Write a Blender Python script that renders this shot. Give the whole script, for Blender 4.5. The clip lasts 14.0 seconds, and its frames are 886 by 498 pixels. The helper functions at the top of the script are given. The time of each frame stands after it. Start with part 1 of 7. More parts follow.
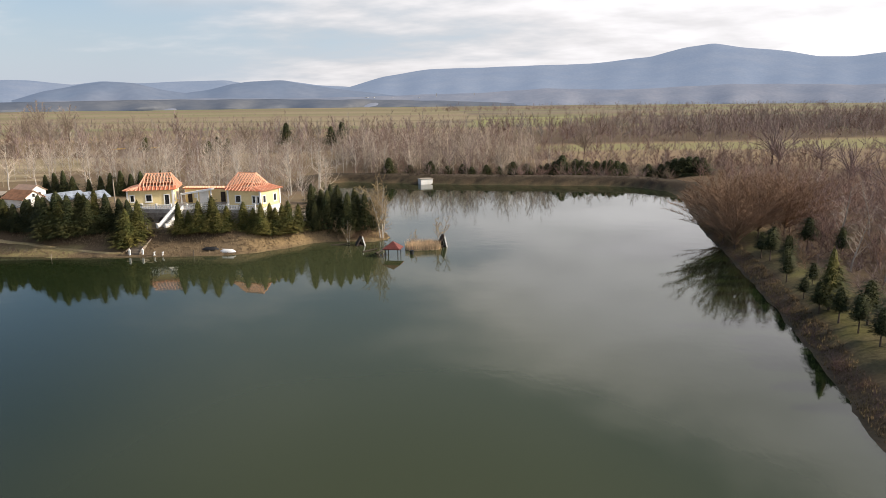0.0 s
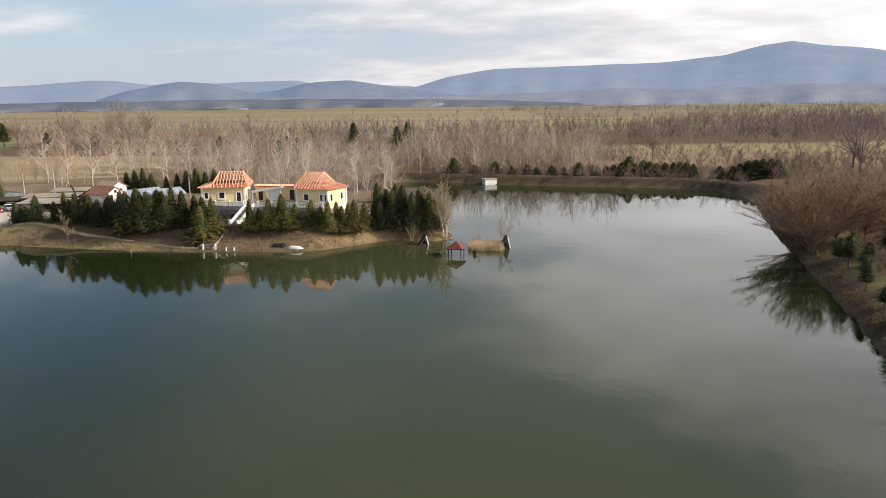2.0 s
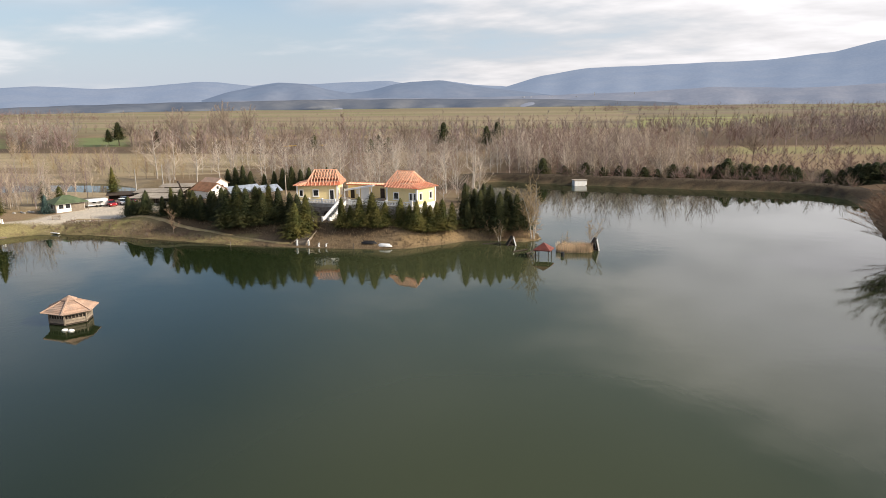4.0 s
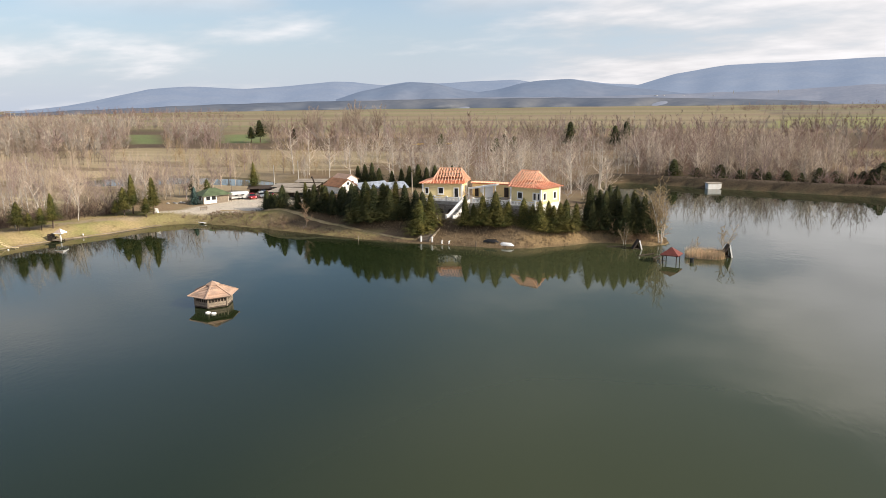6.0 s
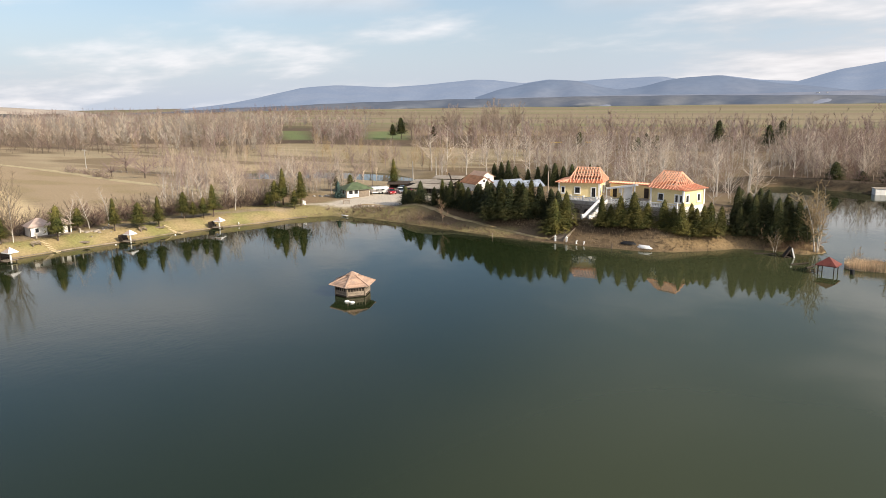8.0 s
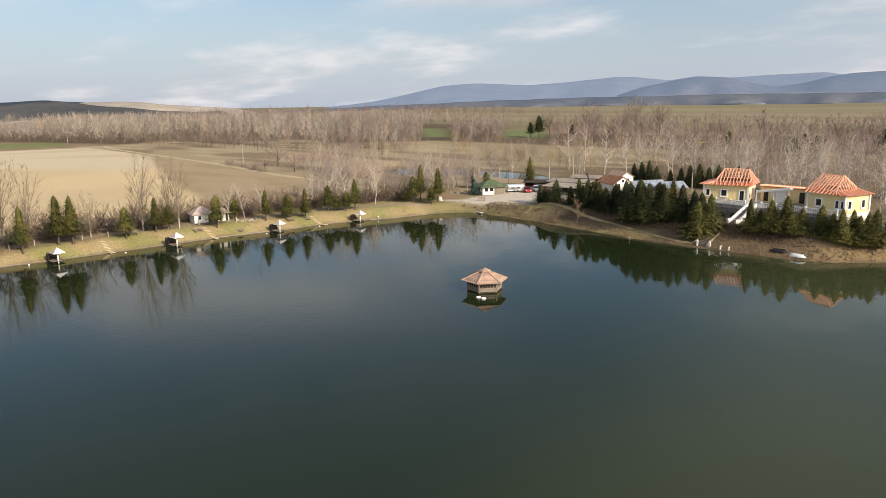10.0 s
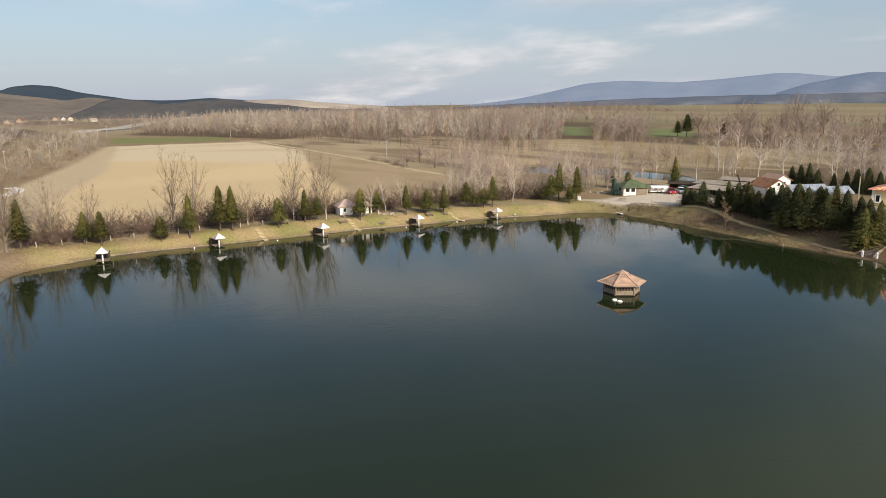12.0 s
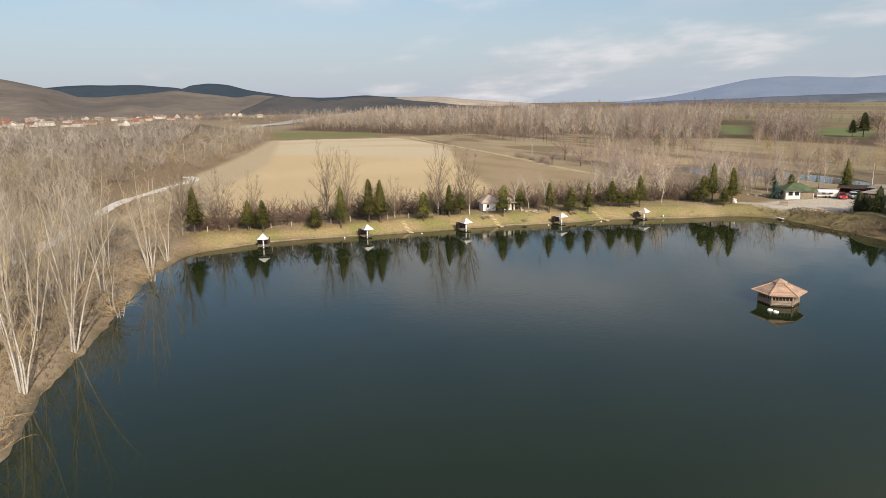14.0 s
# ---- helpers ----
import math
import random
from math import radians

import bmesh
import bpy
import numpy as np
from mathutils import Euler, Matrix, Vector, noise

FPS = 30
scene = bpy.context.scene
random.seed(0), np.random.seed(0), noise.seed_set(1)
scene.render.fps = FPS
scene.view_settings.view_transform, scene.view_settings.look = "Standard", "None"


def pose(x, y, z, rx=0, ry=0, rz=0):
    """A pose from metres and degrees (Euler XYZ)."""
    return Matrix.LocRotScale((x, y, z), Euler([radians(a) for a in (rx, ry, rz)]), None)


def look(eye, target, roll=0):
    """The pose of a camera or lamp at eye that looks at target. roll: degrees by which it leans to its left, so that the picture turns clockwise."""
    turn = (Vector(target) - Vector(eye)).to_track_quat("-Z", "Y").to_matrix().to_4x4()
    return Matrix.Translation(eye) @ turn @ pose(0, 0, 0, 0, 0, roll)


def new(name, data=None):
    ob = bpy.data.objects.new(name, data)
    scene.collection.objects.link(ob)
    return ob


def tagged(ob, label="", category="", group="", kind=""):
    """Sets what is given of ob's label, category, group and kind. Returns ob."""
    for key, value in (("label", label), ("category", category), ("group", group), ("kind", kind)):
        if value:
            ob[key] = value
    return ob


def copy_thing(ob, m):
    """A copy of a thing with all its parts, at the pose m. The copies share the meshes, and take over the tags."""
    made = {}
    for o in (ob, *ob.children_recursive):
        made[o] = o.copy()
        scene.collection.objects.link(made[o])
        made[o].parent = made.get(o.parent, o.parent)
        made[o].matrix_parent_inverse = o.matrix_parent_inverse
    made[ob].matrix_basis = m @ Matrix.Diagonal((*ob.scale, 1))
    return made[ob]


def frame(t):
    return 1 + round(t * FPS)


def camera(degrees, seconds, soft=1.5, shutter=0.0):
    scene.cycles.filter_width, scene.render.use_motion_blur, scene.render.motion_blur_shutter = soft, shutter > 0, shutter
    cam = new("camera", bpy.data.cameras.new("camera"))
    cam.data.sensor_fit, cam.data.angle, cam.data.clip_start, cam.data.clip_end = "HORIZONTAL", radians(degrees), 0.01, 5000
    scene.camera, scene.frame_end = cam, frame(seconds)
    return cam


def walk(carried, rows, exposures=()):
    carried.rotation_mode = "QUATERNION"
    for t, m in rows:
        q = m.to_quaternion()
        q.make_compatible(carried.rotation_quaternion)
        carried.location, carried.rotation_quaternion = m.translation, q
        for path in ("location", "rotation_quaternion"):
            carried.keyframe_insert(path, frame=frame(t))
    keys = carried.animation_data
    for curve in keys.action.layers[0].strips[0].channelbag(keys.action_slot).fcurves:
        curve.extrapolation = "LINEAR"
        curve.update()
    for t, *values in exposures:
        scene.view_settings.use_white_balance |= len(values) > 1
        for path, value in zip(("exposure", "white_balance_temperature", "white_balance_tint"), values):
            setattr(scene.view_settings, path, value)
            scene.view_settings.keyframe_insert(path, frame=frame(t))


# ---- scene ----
# ---- camera ----
cam = camera(64.2, 14.0, soft=0.6)
PATH = [
    (0.0, (0.00, 0.00, 26.00), (-0.000, 58.722, 13.683), -0.63),
    (0.5, (-0.01, -0.09, 26.04), (-1.120, 58.623, 13.744), -0.64),
    (1.0, (-0.02, -0.18, 26.08), (-2.376, 58.497, 13.794), -0.64),
    (1.5, (-0.03, -0.27, 26.12), (-3.792, 58.336, 13.842), -0.68),
    (2.0, (-0.03, -0.36, 26.16), (-5.354, 58.128, 13.880), -0.62),
    (2.5, (-0.03, -0.45, 26.19), (-6.989, 57.872, 13.922), -0.65),
    (5.0, (0.02, -0.85, 26.32), (-17.237, 55.304, 14.124), -0.72),
    (5.5, (0.04, -0.93, 26.34), (-19.819, 54.363, 14.153), -0.73),
    (6.0, (0.06, -1.00, 26.36), (-22.370, 53.297, 14.179), -0.72),
    (6.5, (0.09, -1.08, 26.37), (-24.920, 52.086, 14.192), -0.76),
    (7.0, (0.12, -1.15, 26.38), (-27.419, 50.747, 14.191), -0.77),
    (7.5, (0.15, -1.22, 26.39), (-29.842, 49.295, 14.194), -0.78),
    (8.0, (0.19, -1.28, 26.40), (-32.192, 47.728, 14.189), -0.76),
    (10.5, (0.43, -1.60, 26.40), (-42.674, 38.314, 14.188), -0.76),
    (11.0, (0.49, -1.66, 26.39), (-44.492, 36.129, 14.178), -0.72),
    (11.5, (0.55, -1.71, 26.38), (-46.231, 33.808, 14.136), -0.70),
    (12.0, (0.61, -1.77, 26.37), (-47.873, 31.385, 14.117), -0.72),
    (12.5, (0.68, -1.82, 26.36), (-49.414, 28.837, 14.081), -0.74),
    (13.0, (0.75, -1.87, 26.34), (-50.834, 26.191, 14.031), -0.72),
    (13.5, (0.83, -1.92, 26.32), (-52.127, 23.458, 13.999), -0.71),
    (14.0, (0.90, -1.97, 26.30), (-53.261, 20.702, 13.965), -0.73),
]
walk(cam, [(t, look(eye, target, roll)) for t, eye, target, roll in PATH], exposures=[(0, 0.26), (5, 0.32), (8, 0.36), (10.5, 0.10), (14, 0.04)])

# ---- world, sun, exposure ----
SUN_EL, SUN_TURN = radians(26), radians(91)  # the sun stands to the east: shadows fall along -x


def make_world():
    w = bpy.data.worlds.new("sky")
    scene.world = w
    w.use_nodes = True
    nt = w.node_tree
    nt.nodes.clear()
    n, link = nt.nodes.new, nt.links.new
    out, bg = n("ShaderNodeOutputWorld"), n("ShaderNodeBackground")
    sky = n("ShaderNodeTexSky")
    sky.sky_type, sky.sun_disc = "NISHITA", False
    sky.sun_elevation, sky.sun_rotation = SUN_EL, SUN_TURN
    sky.air_density, sky.dust_density, sky.ozone_density = 1.0, 0.4, 2.0
    bg.inputs[1].default_value = 0.1
    # thin cloud sheets on a plane high above
    co, sep = n("ShaderNodeTexCoord"), n("ShaderNodeSeparateXYZ")
    link(co.outputs["Generated"], sep.inputs[0])

    def math_node(op, a, b):
        m = n("ShaderNodeMath")
        m.operation = op
        for i, s in enumerate((a, b)):
            if isinstance(s, (int, float)):
                m.inputs[i].default_value = s
            else:
                link(s, m.inputs[i])
        return m.outputs[0]

    up = math_node("ADD", math_node("MAXIMUM", sep.outputs[2], 0.0), 0.16)
    px, py = math_node("DIVIDE", sep.outputs[0], up), math_node("DIVIDE", sep.outputs[1], up)
    comb = n("ShaderNodeCombineXYZ")
    link(px, comb.inputs[0]), link(py, comb.inputs[1])

    def cloud(scale, detail, rough, turn, stretch):
        mp, no = n("ShaderNodeMapping"), n("ShaderNodeTexNoise")
        mp.inputs["Rotation"].default_value = (0, 0, radians(turn))
        mp.inputs["Scale"].default_value = (1, stretch, 1)
        link(comb.outputs[0], mp.inputs[0]), link(mp.outputs[0], no.inputs["Vector"])
        no.inputs["Scale"].default_value, no.inputs["Detail"].default_value = scale, detail
        no.inputs["Roughness"].default_value = rough
        return no.outputs["Fac"]

    sheet, wisps = cloud(0.34, 5, 0.5, 20, 1.2), cloud(1.0, 5, 0.55, 35, 1.3)

    def along(v):
        """How far a direction points along v."""
        d = n("ShaderNodeVectorMath")
        d.operation = "DOT_PRODUCT"
        d.inputs[1].default_value = v
        link(co.outputs["Generated"], d.inputs[0])
        return d.outputs["Value"]

    def ranged(value, a, b, c, d):
        r = n("ShaderNodeMapRange")
        r.interpolation_type = "SMOOTHSTEP"
        for i, k in enumerate((a, b, c, d)):
            r.inputs[i + 1].default_value = k
        link(value, r.inputs[0])
        return r.outputs[0]

    # the cloud sheet thickens towards the sun's side and breaks up towards the west
    cover = math_node("ADD", math_node("ADD", sheet, math_node("MULTIPLY", wisps, 0.62)), math_node("MULTIPLY", along((1.0, 0.12, 0.0)), ranged(sep.outputs[2], 0.05, 0.3, 0.20, 0.62)))
    cover = math_node("SUBTRACT", cover, ranged(sep.outputs[2], 0.26, 0.50, 0.0, 0.27))
    cover = math_node("SUBTRACT", cover, ranged(along((-0.6, 0.8, 0.0)), 0.87, 0.98, 0.0, 0.075))  # bluer between the sheets in the north-west
    veil = ranged(math_node("ADD", cover, ranged(sep.outputs[2], 0.06, 0.22, 0.06, 0.0)), 0.65, 0.90, 0.0, 0.94)
    # loose puffs of cloud higher up
    puffs = math_node("MULTIPLY", ranged(cloud(0.8, 4, 0.5, 10, 1.0), 0.42, 0.60, 0.0, 0.9), math_node("MULTIPLY", ranged(sep.outputs[2], 0.10, 0.16, 0.0, 1.0), ranged(sep.outputs[2], 0.22, 0.34, 1.0, 0.1)))
    veil = math_node("MAXIMUM", veil, puffs)
    haze = ranged(sep.outputs[2], -0.03, 0.24, 0.96, 0.0)
    sunward = along((math.sin(SUN_TURN) * math.cos(SUN_EL), math.cos(SUN_TURN) * math.cos(SUN_EL), math.sin(SUN_EL)))
    glare = math_node("POWER", math_node("MAXIMUM", sunward, 0.0), 2.0)
    toward = math_node("ADD", math_node("ADD", 1.0, math_node("MULTIPLY", sunward, 0.45)), math_node("MULTIPLY", glare, 0.3))
    toward = math_node("MULTIPLY", toward, ranged(sep.outputs[2], 0.07, 0.2, 1.0, 1.22))  # clouds gleam more above the hazy horizon
    tone = math_node("MULTIPLY", math_node("MAXIMUM", toward, 0.95), ranged(math_node("ADD", math_node("MULTIPLY", wisps, 0.6), math_node("MULTIPLY", sheet, 0.4)), 0.38, 0.62, 5.6, 8.6))

    def tinted(colour, amount):
        v = n("ShaderNodeVectorMath")
        v.operation = "SCALE"
        v.inputs[0].default_value = colour
        link(amount, v.inputs["Scale"])
        return v.outputs[0]

    def over(fac, below, above):
        m = n("ShaderNodeMix")
        m.data_type = "RGBA"
        link(fac, m.inputs[0]), link(below, m.inputs[6]), link(above, m.inputs[7])
        return m.outputs[2]

    blue = n("ShaderNodeVectorMath")
    blue.operation = "SCALE"
    blue.inputs["Scale"].default_value = 1.0
    link(sky.outputs[0], blue.inputs[0])
    air = over(haze, blue.outputs[0], tinted((0.765, 0.85, 1.02), math_node("MULTIPLY", math_node("MAXIMUM", toward, 0.84), 6.9)))
    link(over(veil, air, tinted((1.0, 0.968, 0.978), tone)), bg.inputs[0]), link(bg.outputs[0], out.inputs[0])


make_world()
sun = new("sun", bpy.data.lights.new("sun", "SUN"))
sun.data.energy, sun.data.angle, sun.data.color = 5.0, radians(0.6), (1.0, 0.88, 0.71)
sun.matrix_world = look((200, -10, 120), (200 - math.sin(SUN_TURN) * math.cos(SUN_EL), -10 - math.cos(SUN_TURN) * math.cos(SUN_EL), 120 - math.sin(SUN_EL)))


# ---- materials ----
def material(name, colour, rough=0.85, metal=0.0, vary=0.25, scale=1.0, second=None, bump=0.0, spec=0.3, island=0.0, each=0.0):
    """A surface with grain at two scales; island/each vary it piece by piece and object by object."""
    m = bpy.data.materials.new(name)
    m.use_nodes = True
    nt = m.node_tree
    n, link = nt.nodes.new, nt.links.new
    b = nt.nodes["Principled BSDF"]
    b.inputs["Roughness"].default_value, b.inputs["Metallic"].default_value = rough, metal
    b.inputs["Specular IOR Level"].default_value = spec
    co = n("ShaderNodeTexCoord")
    big, fine = n("ShaderNodeTexNoise"), n("ShaderNodeTexNoise")
    for no, s, d in ((big, 0.35 * scale, 4), (fine, 4.0 * scale, 6)):
        no.inputs["Scale"].default_value, no.inputs["Detail"].default_value = s, d
        no.inputs["Roughness"].default_value = 0.6
        link(co.outputs["Object"], no.inputs["Vector"])
    a = n("ShaderNodeMix")
    a.data_type = "RGBA"
    two = second or tuple(c * 0.6 for c in colour)
    a.inputs[6].default_value, a.inputs[7].default_value = (*colour, 1), (*two, 1)
    r = n("ShaderNodeMapRange")
    r.inputs[1].default_value, r.inputs[2].default_value = 0.38, 0.66
    link(big.outputs["Fac"], r.inputs[0]), link(r.outputs[0], a.inputs[0])
    hsv = n("ShaderNodeHueSaturation")
    v = n("ShaderNodeMapRange")
    v.inputs[1].default_value, v.inputs[2].default_value = 0.25, 0.75
    v.inputs[3].default_value, v.inputs[4].default_value = 1 - vary, 1 + vary
    link(fine.outputs["Fac"], v.inputs[0])
    value = v.outputs[0]
    for amount, source in ((island, n("ShaderNodeNewGeometry").outputs["Random Per Island"]), (each, n("ShaderNodeObjectInfo").outputs["Random"])):
        if amount:
            k, mu = n("ShaderNodeMapRange"), n("ShaderNodeMath")
            k.inputs[3].default_value, k.inputs[4].default_value = 1 - amount, 1 + amount
            mu.operation = "MULTIPLY"
            link(source, k.inputs[0]), link(k.outputs[0], mu.inputs[0]), link(value, mu.inputs[1])
            value = mu.outputs[0]
    link(value, hsv.inputs["Value"]), link(a.outputs[2], hsv.inputs["Color"]), link(hsv.outputs[0], b.inputs["Base Color"])
    if bump:
        bp = n("ShaderNodeBump")
        bp.inputs["Strength"].default_value, bp.inputs["Distance"].default_value = 0.6, bump
        link(fine.outputs["Fac"], bp.inputs["Height"]), link(bp.outputs[0], b.inputs["Normal"])
    return m


def ground_material():
    """Ground cover: the colour of grass, tilth, gravel or leaf litter comes with the sheet, blades and clods from noise."""
    m = material("ground_cover", (0.2, 0.17, 0.1), rough=0.95, vary=0.3, scale=0.6, bump=0.12, spec=0.1)
    nt = m.node_tree
    n, link = nt.nodes.new, nt.links.new
    hsv = next(k for k in nt.nodes if k.bl_idname == "ShaderNodeHueSaturation")
    old = hsv.inputs["Color"].links[0].from_socket
    at, mix = n("ShaderNodeAttribute"), n("ShaderNodeMix")
    at.attribute_name = "cover"
    mix.data_type, mix.blend_type = "RGBA", "MIX"
    mix.inputs[0].default_value = 0.16
    link(at.outputs["Color"], mix.inputs[6]), link(old, mix.inputs[7]), link(mix.outputs[2], hsv.inputs["Color"])
    return m


def water_material():
    m = bpy.data.materials.new("lake_water")
    m.use_nodes = True
    nt = m.node_tree
    n, link = nt.nodes.new, nt.links.new
    b = nt.nodes["Principled BSDF"]
    b.inputs["IOR"].default_value = 1.333
    b.inputs["Specular IOR Level"].default_value = 0.5
    co, patch = n("ShaderNodeTexCoord"), n("ShaderNodeTexNoise")
    patch.inputs["Scale"].default_value, patch.inputs["Detail"].default_value = 0.012, 3
    link(co.outputs["Object"], patch.inputs["Vector"])
    mix = n("ShaderNodeMix")
    mix.data_type = "RGBA"
    mix.inputs[6].default_value, mix.inputs[7].default_value = (0.014, 0.022, 0.008, 1), (0.050, 0.057, 0.026, 1)
    # a streak up the middle towards the point: turbid, with reflected sky painted in
    paleness, r, along = n("ShaderNodeMath"), n("ShaderNodeMapRange"), n("ShaderNodeVectorMath")
    along.operation = "DOT_PRODUCT"
    along.inputs[1].default_value = (1.0, 0.30, 0.0)
    link(co.outputs["Object"], along.inputs[0])
    off, side, streak, cloudy = n("ShaderNodeMath"), n("ShaderNodeMath"), n("ShaderNodeMapRange"), n("ShaderNodeMath")
    off.inputs[1].default_value = -12.5
    side.operation = "ABSOLUTE"
    streak.interpolation_type = "SMOOTHSTEP"
    for k, v in enumerate((8.0, 40.0, 1.0, 0.05)):
        streak.inputs[k + 1].default_value = v
    cloudy.operation = "MULTIPLY_ADD"
    cloudy.inputs[1].default_value, cloudy.inputs[2].default_value = 0.8, 0.6
    paleness.operation = "MULTIPLY"
    link(along.outputs["Value"], off.inputs[0]), link(off.outputs[0], side.inputs[0]), link(side.outputs[0], streak.inputs[0])
    link(patch.outputs["Fac"], cloudy.inputs[0]), link(cloudy.outputs[0], paleness.inputs[0]), link(streak.outputs[0], paleness.inputs[1])
    link(paleness.outputs[0], r.inputs[0]), link(r.outputs[0], mix.inputs[0]), link(mix.outputs[2], b.inputs["Base Color"])
    rough = n("ShaderNodeMapRange")
    rough.inputs[1].default_value, rough.inputs[2].default_value = 0.35, 0.7
    rough.inputs[3].default_value, rough.inputs[4].default_value = 0.015, 0.05
    link(patch.outputs["Fac"], rough.inputs[0]), link(rough.outputs[0], b.inputs["Roughness"])
    ripple, swell, bp = n("ShaderNodeTexNoise"), n("ShaderNodeTexNoise"), n("ShaderNodeBump")
    ripple.inputs["Scale"].default_value, ripple.inputs["Detail"].default_value = 1.9, 5
    swell.inputs["Scale"].default_value = 0.25
    mp = n("ShaderNodeMapping")
    mp.inputs["Rotation"].default_value, mp.inputs["Scale"].default_value = (0, 0, radians(25)), (1, 0.45, 1)
    link(co.outputs["Object"], mp.inputs[0]), link(mp.outputs[0], ripple.inputs["Vector"]), link(co.outputs["Object"], swell.inputs["Vector"])
    # the breeze ruffles some stretches and leaves others smooth
    breeze, mu = n("ShaderNodeMapRange"), n("ShaderNodeMath")
    breeze.inputs[1].default_value, breeze.inputs[2].default_value = 0.46, 0.62
    breeze.inputs[3].default_value, breeze.inputs[4].default_value = 0.15, 1.0
    mu.operation = "MULTIPLY"
    link(patch.outputs["Fac"], breeze.inputs[0]), link(breeze.outputs[0], mu.inputs[0]), link(ripple.outputs["Fac"], mu.inputs[1])
    add = n("ShaderNodeMath")
    link(mu.outputs[0], add.inputs[0]), link(swell.outputs["Fac"], add.inputs[1])
    bp.inputs["Strength"].default_value, bp.inputs["Distance"].default_value = 0.40, 0.022
    link(add.outputs[0], bp.inputs["Height"]), link(bp.outputs[0], b.inputs["Normal"])
    return m


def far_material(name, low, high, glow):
    """Far hills: haze is painted in, as bluish base colours and a little glow."""
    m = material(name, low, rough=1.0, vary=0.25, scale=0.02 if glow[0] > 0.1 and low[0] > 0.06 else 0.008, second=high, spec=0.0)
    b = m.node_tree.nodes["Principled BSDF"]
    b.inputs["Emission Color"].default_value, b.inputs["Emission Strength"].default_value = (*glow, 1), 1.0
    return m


GROUND, WATER = ground_material(), water_material()
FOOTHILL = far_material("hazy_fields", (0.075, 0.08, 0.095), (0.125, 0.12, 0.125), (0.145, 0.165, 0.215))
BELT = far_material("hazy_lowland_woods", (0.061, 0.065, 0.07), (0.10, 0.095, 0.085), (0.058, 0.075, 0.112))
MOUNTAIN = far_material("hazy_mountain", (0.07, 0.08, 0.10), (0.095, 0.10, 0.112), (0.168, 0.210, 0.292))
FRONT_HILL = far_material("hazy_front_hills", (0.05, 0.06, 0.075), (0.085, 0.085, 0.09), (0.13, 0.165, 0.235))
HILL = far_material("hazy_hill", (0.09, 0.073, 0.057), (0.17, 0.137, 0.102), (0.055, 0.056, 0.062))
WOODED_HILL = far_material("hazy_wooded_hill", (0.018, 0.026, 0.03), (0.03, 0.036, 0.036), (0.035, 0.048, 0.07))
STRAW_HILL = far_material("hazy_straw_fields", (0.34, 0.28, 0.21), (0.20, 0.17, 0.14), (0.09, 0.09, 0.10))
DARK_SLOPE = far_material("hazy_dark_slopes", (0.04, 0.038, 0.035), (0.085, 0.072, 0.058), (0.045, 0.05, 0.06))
BARK_WHITE = material("pale_bark", (0.45, 0.415, 0.37), 0.9, vary=0.4, scale=1.5, second=(0.27, 0.24, 0.21), each=0.15)
BARK_DARK = material("dark_bark", (0.12, 0.09, 0.07), 0.95, vary=0.4, scale=1.5)
TWIG_PALE = material("pale_twigs", (0.430, 0.355, 0.275), 0.95, vary=0.3, scale=0.4, second=(0.300, 0.235, 0.180), each=0.2, island=0.2)
TWIG_BROWN = material("brown_twigs", (0.215, 0.138, 0.112), 0.95, vary=0.3, scale=0.3, second=(0.140, 0.090, 0.076), each=0.25, island=0.15)
TWIG_RUST = material("rusty_twigs", (0.360, 0.250, 0.160), 0.95, vary=0.3, scale=0.3, second=(0.280, 0.175, 0.105), each=0.15, island=0.15)
TWIG_WHITE = material("whitish_twigs", (0.560, 0.480, 0.400), 0.95, vary=0.3, scale=0.2, second=(0.330, 0.270, 0.210), island=0.15)
TWIG_FIELD = material("grey_brown_twigs", (0.20, 0.155, 0.11), 0.95, vary=0.3, scale=0.3, second=(0.14, 0.11, 0.08), each=0.1)
TWIG_POPLAR = material("olive_beige_twigs", (0.37, 0.30, 0.20), 0.95, vary=0.3, scale=0.3, second=(0.25, 0.20, 0.135), each=0.12, island=0.15)
TWIG_WILLOW = material("olive_brown_twigs", (0.255, 0.162, 0.100), 0.95, vary=0.3, scale=0.3, second=(0.18, 0.112, 0.075), each=0.15, island=0.15)
# twigs paled and greyed for haze over far woods; some nearer trees too
TWIG_HAZY = material("hazy_pale_twigs", (0.420, 0.375, 0.315), 0.95, vary=0.2, scale=0.1, second=(0.310, 0.270, 0.230), island=0.1)
TWIG_ASH = material("ash_grey_twigs", (0.275, 0.248, 0.218), 0.95, vary=0.25, scale=0.12, second=(0.190, 0.168, 0.146), island=0.12)
TWIG_DARK = material("dark_dead_brush", (0.070, 0.050, 0.040), 0.95, vary=0.3, scale=0.5, island=0.2)
TWIG_MAUVE = material("mauve_grey_twigs", (0.300, 0.225, 0.203), 0.95, vary=0.3, scale=0.2, second=(0.195, 0.145, 0.135), island=0.15)
TWIG_GREY = material("grey_twigs", (0.300, 0.240, 0.190), 0.95, vary=0.3, scale=0.2, second=(0.200, 0.155, 0.125), island=0.15)
TWIG_OCHRE = material("ochre_twigs", (0.360, 0.265, 0.150), 0.95, vary=0.3, scale=0.3, each=0.15, island=0.15)
NEEDLE = material("spruce_needles", (0.048, 0.055, 0.015), 0.8, vary=0.4, scale=1.2, second=(0.140, 0.118, 0.032), each=0.25, island=0.4, spec=0.2)
NEEDLE_DARK = material("dark_needles", (0.026, 0.035, 0.014), 0.8, vary=0.4, scale=1.2, second=(0.066, 0.062, 0.020), each=0.2, island=0.4, spec=0.2)
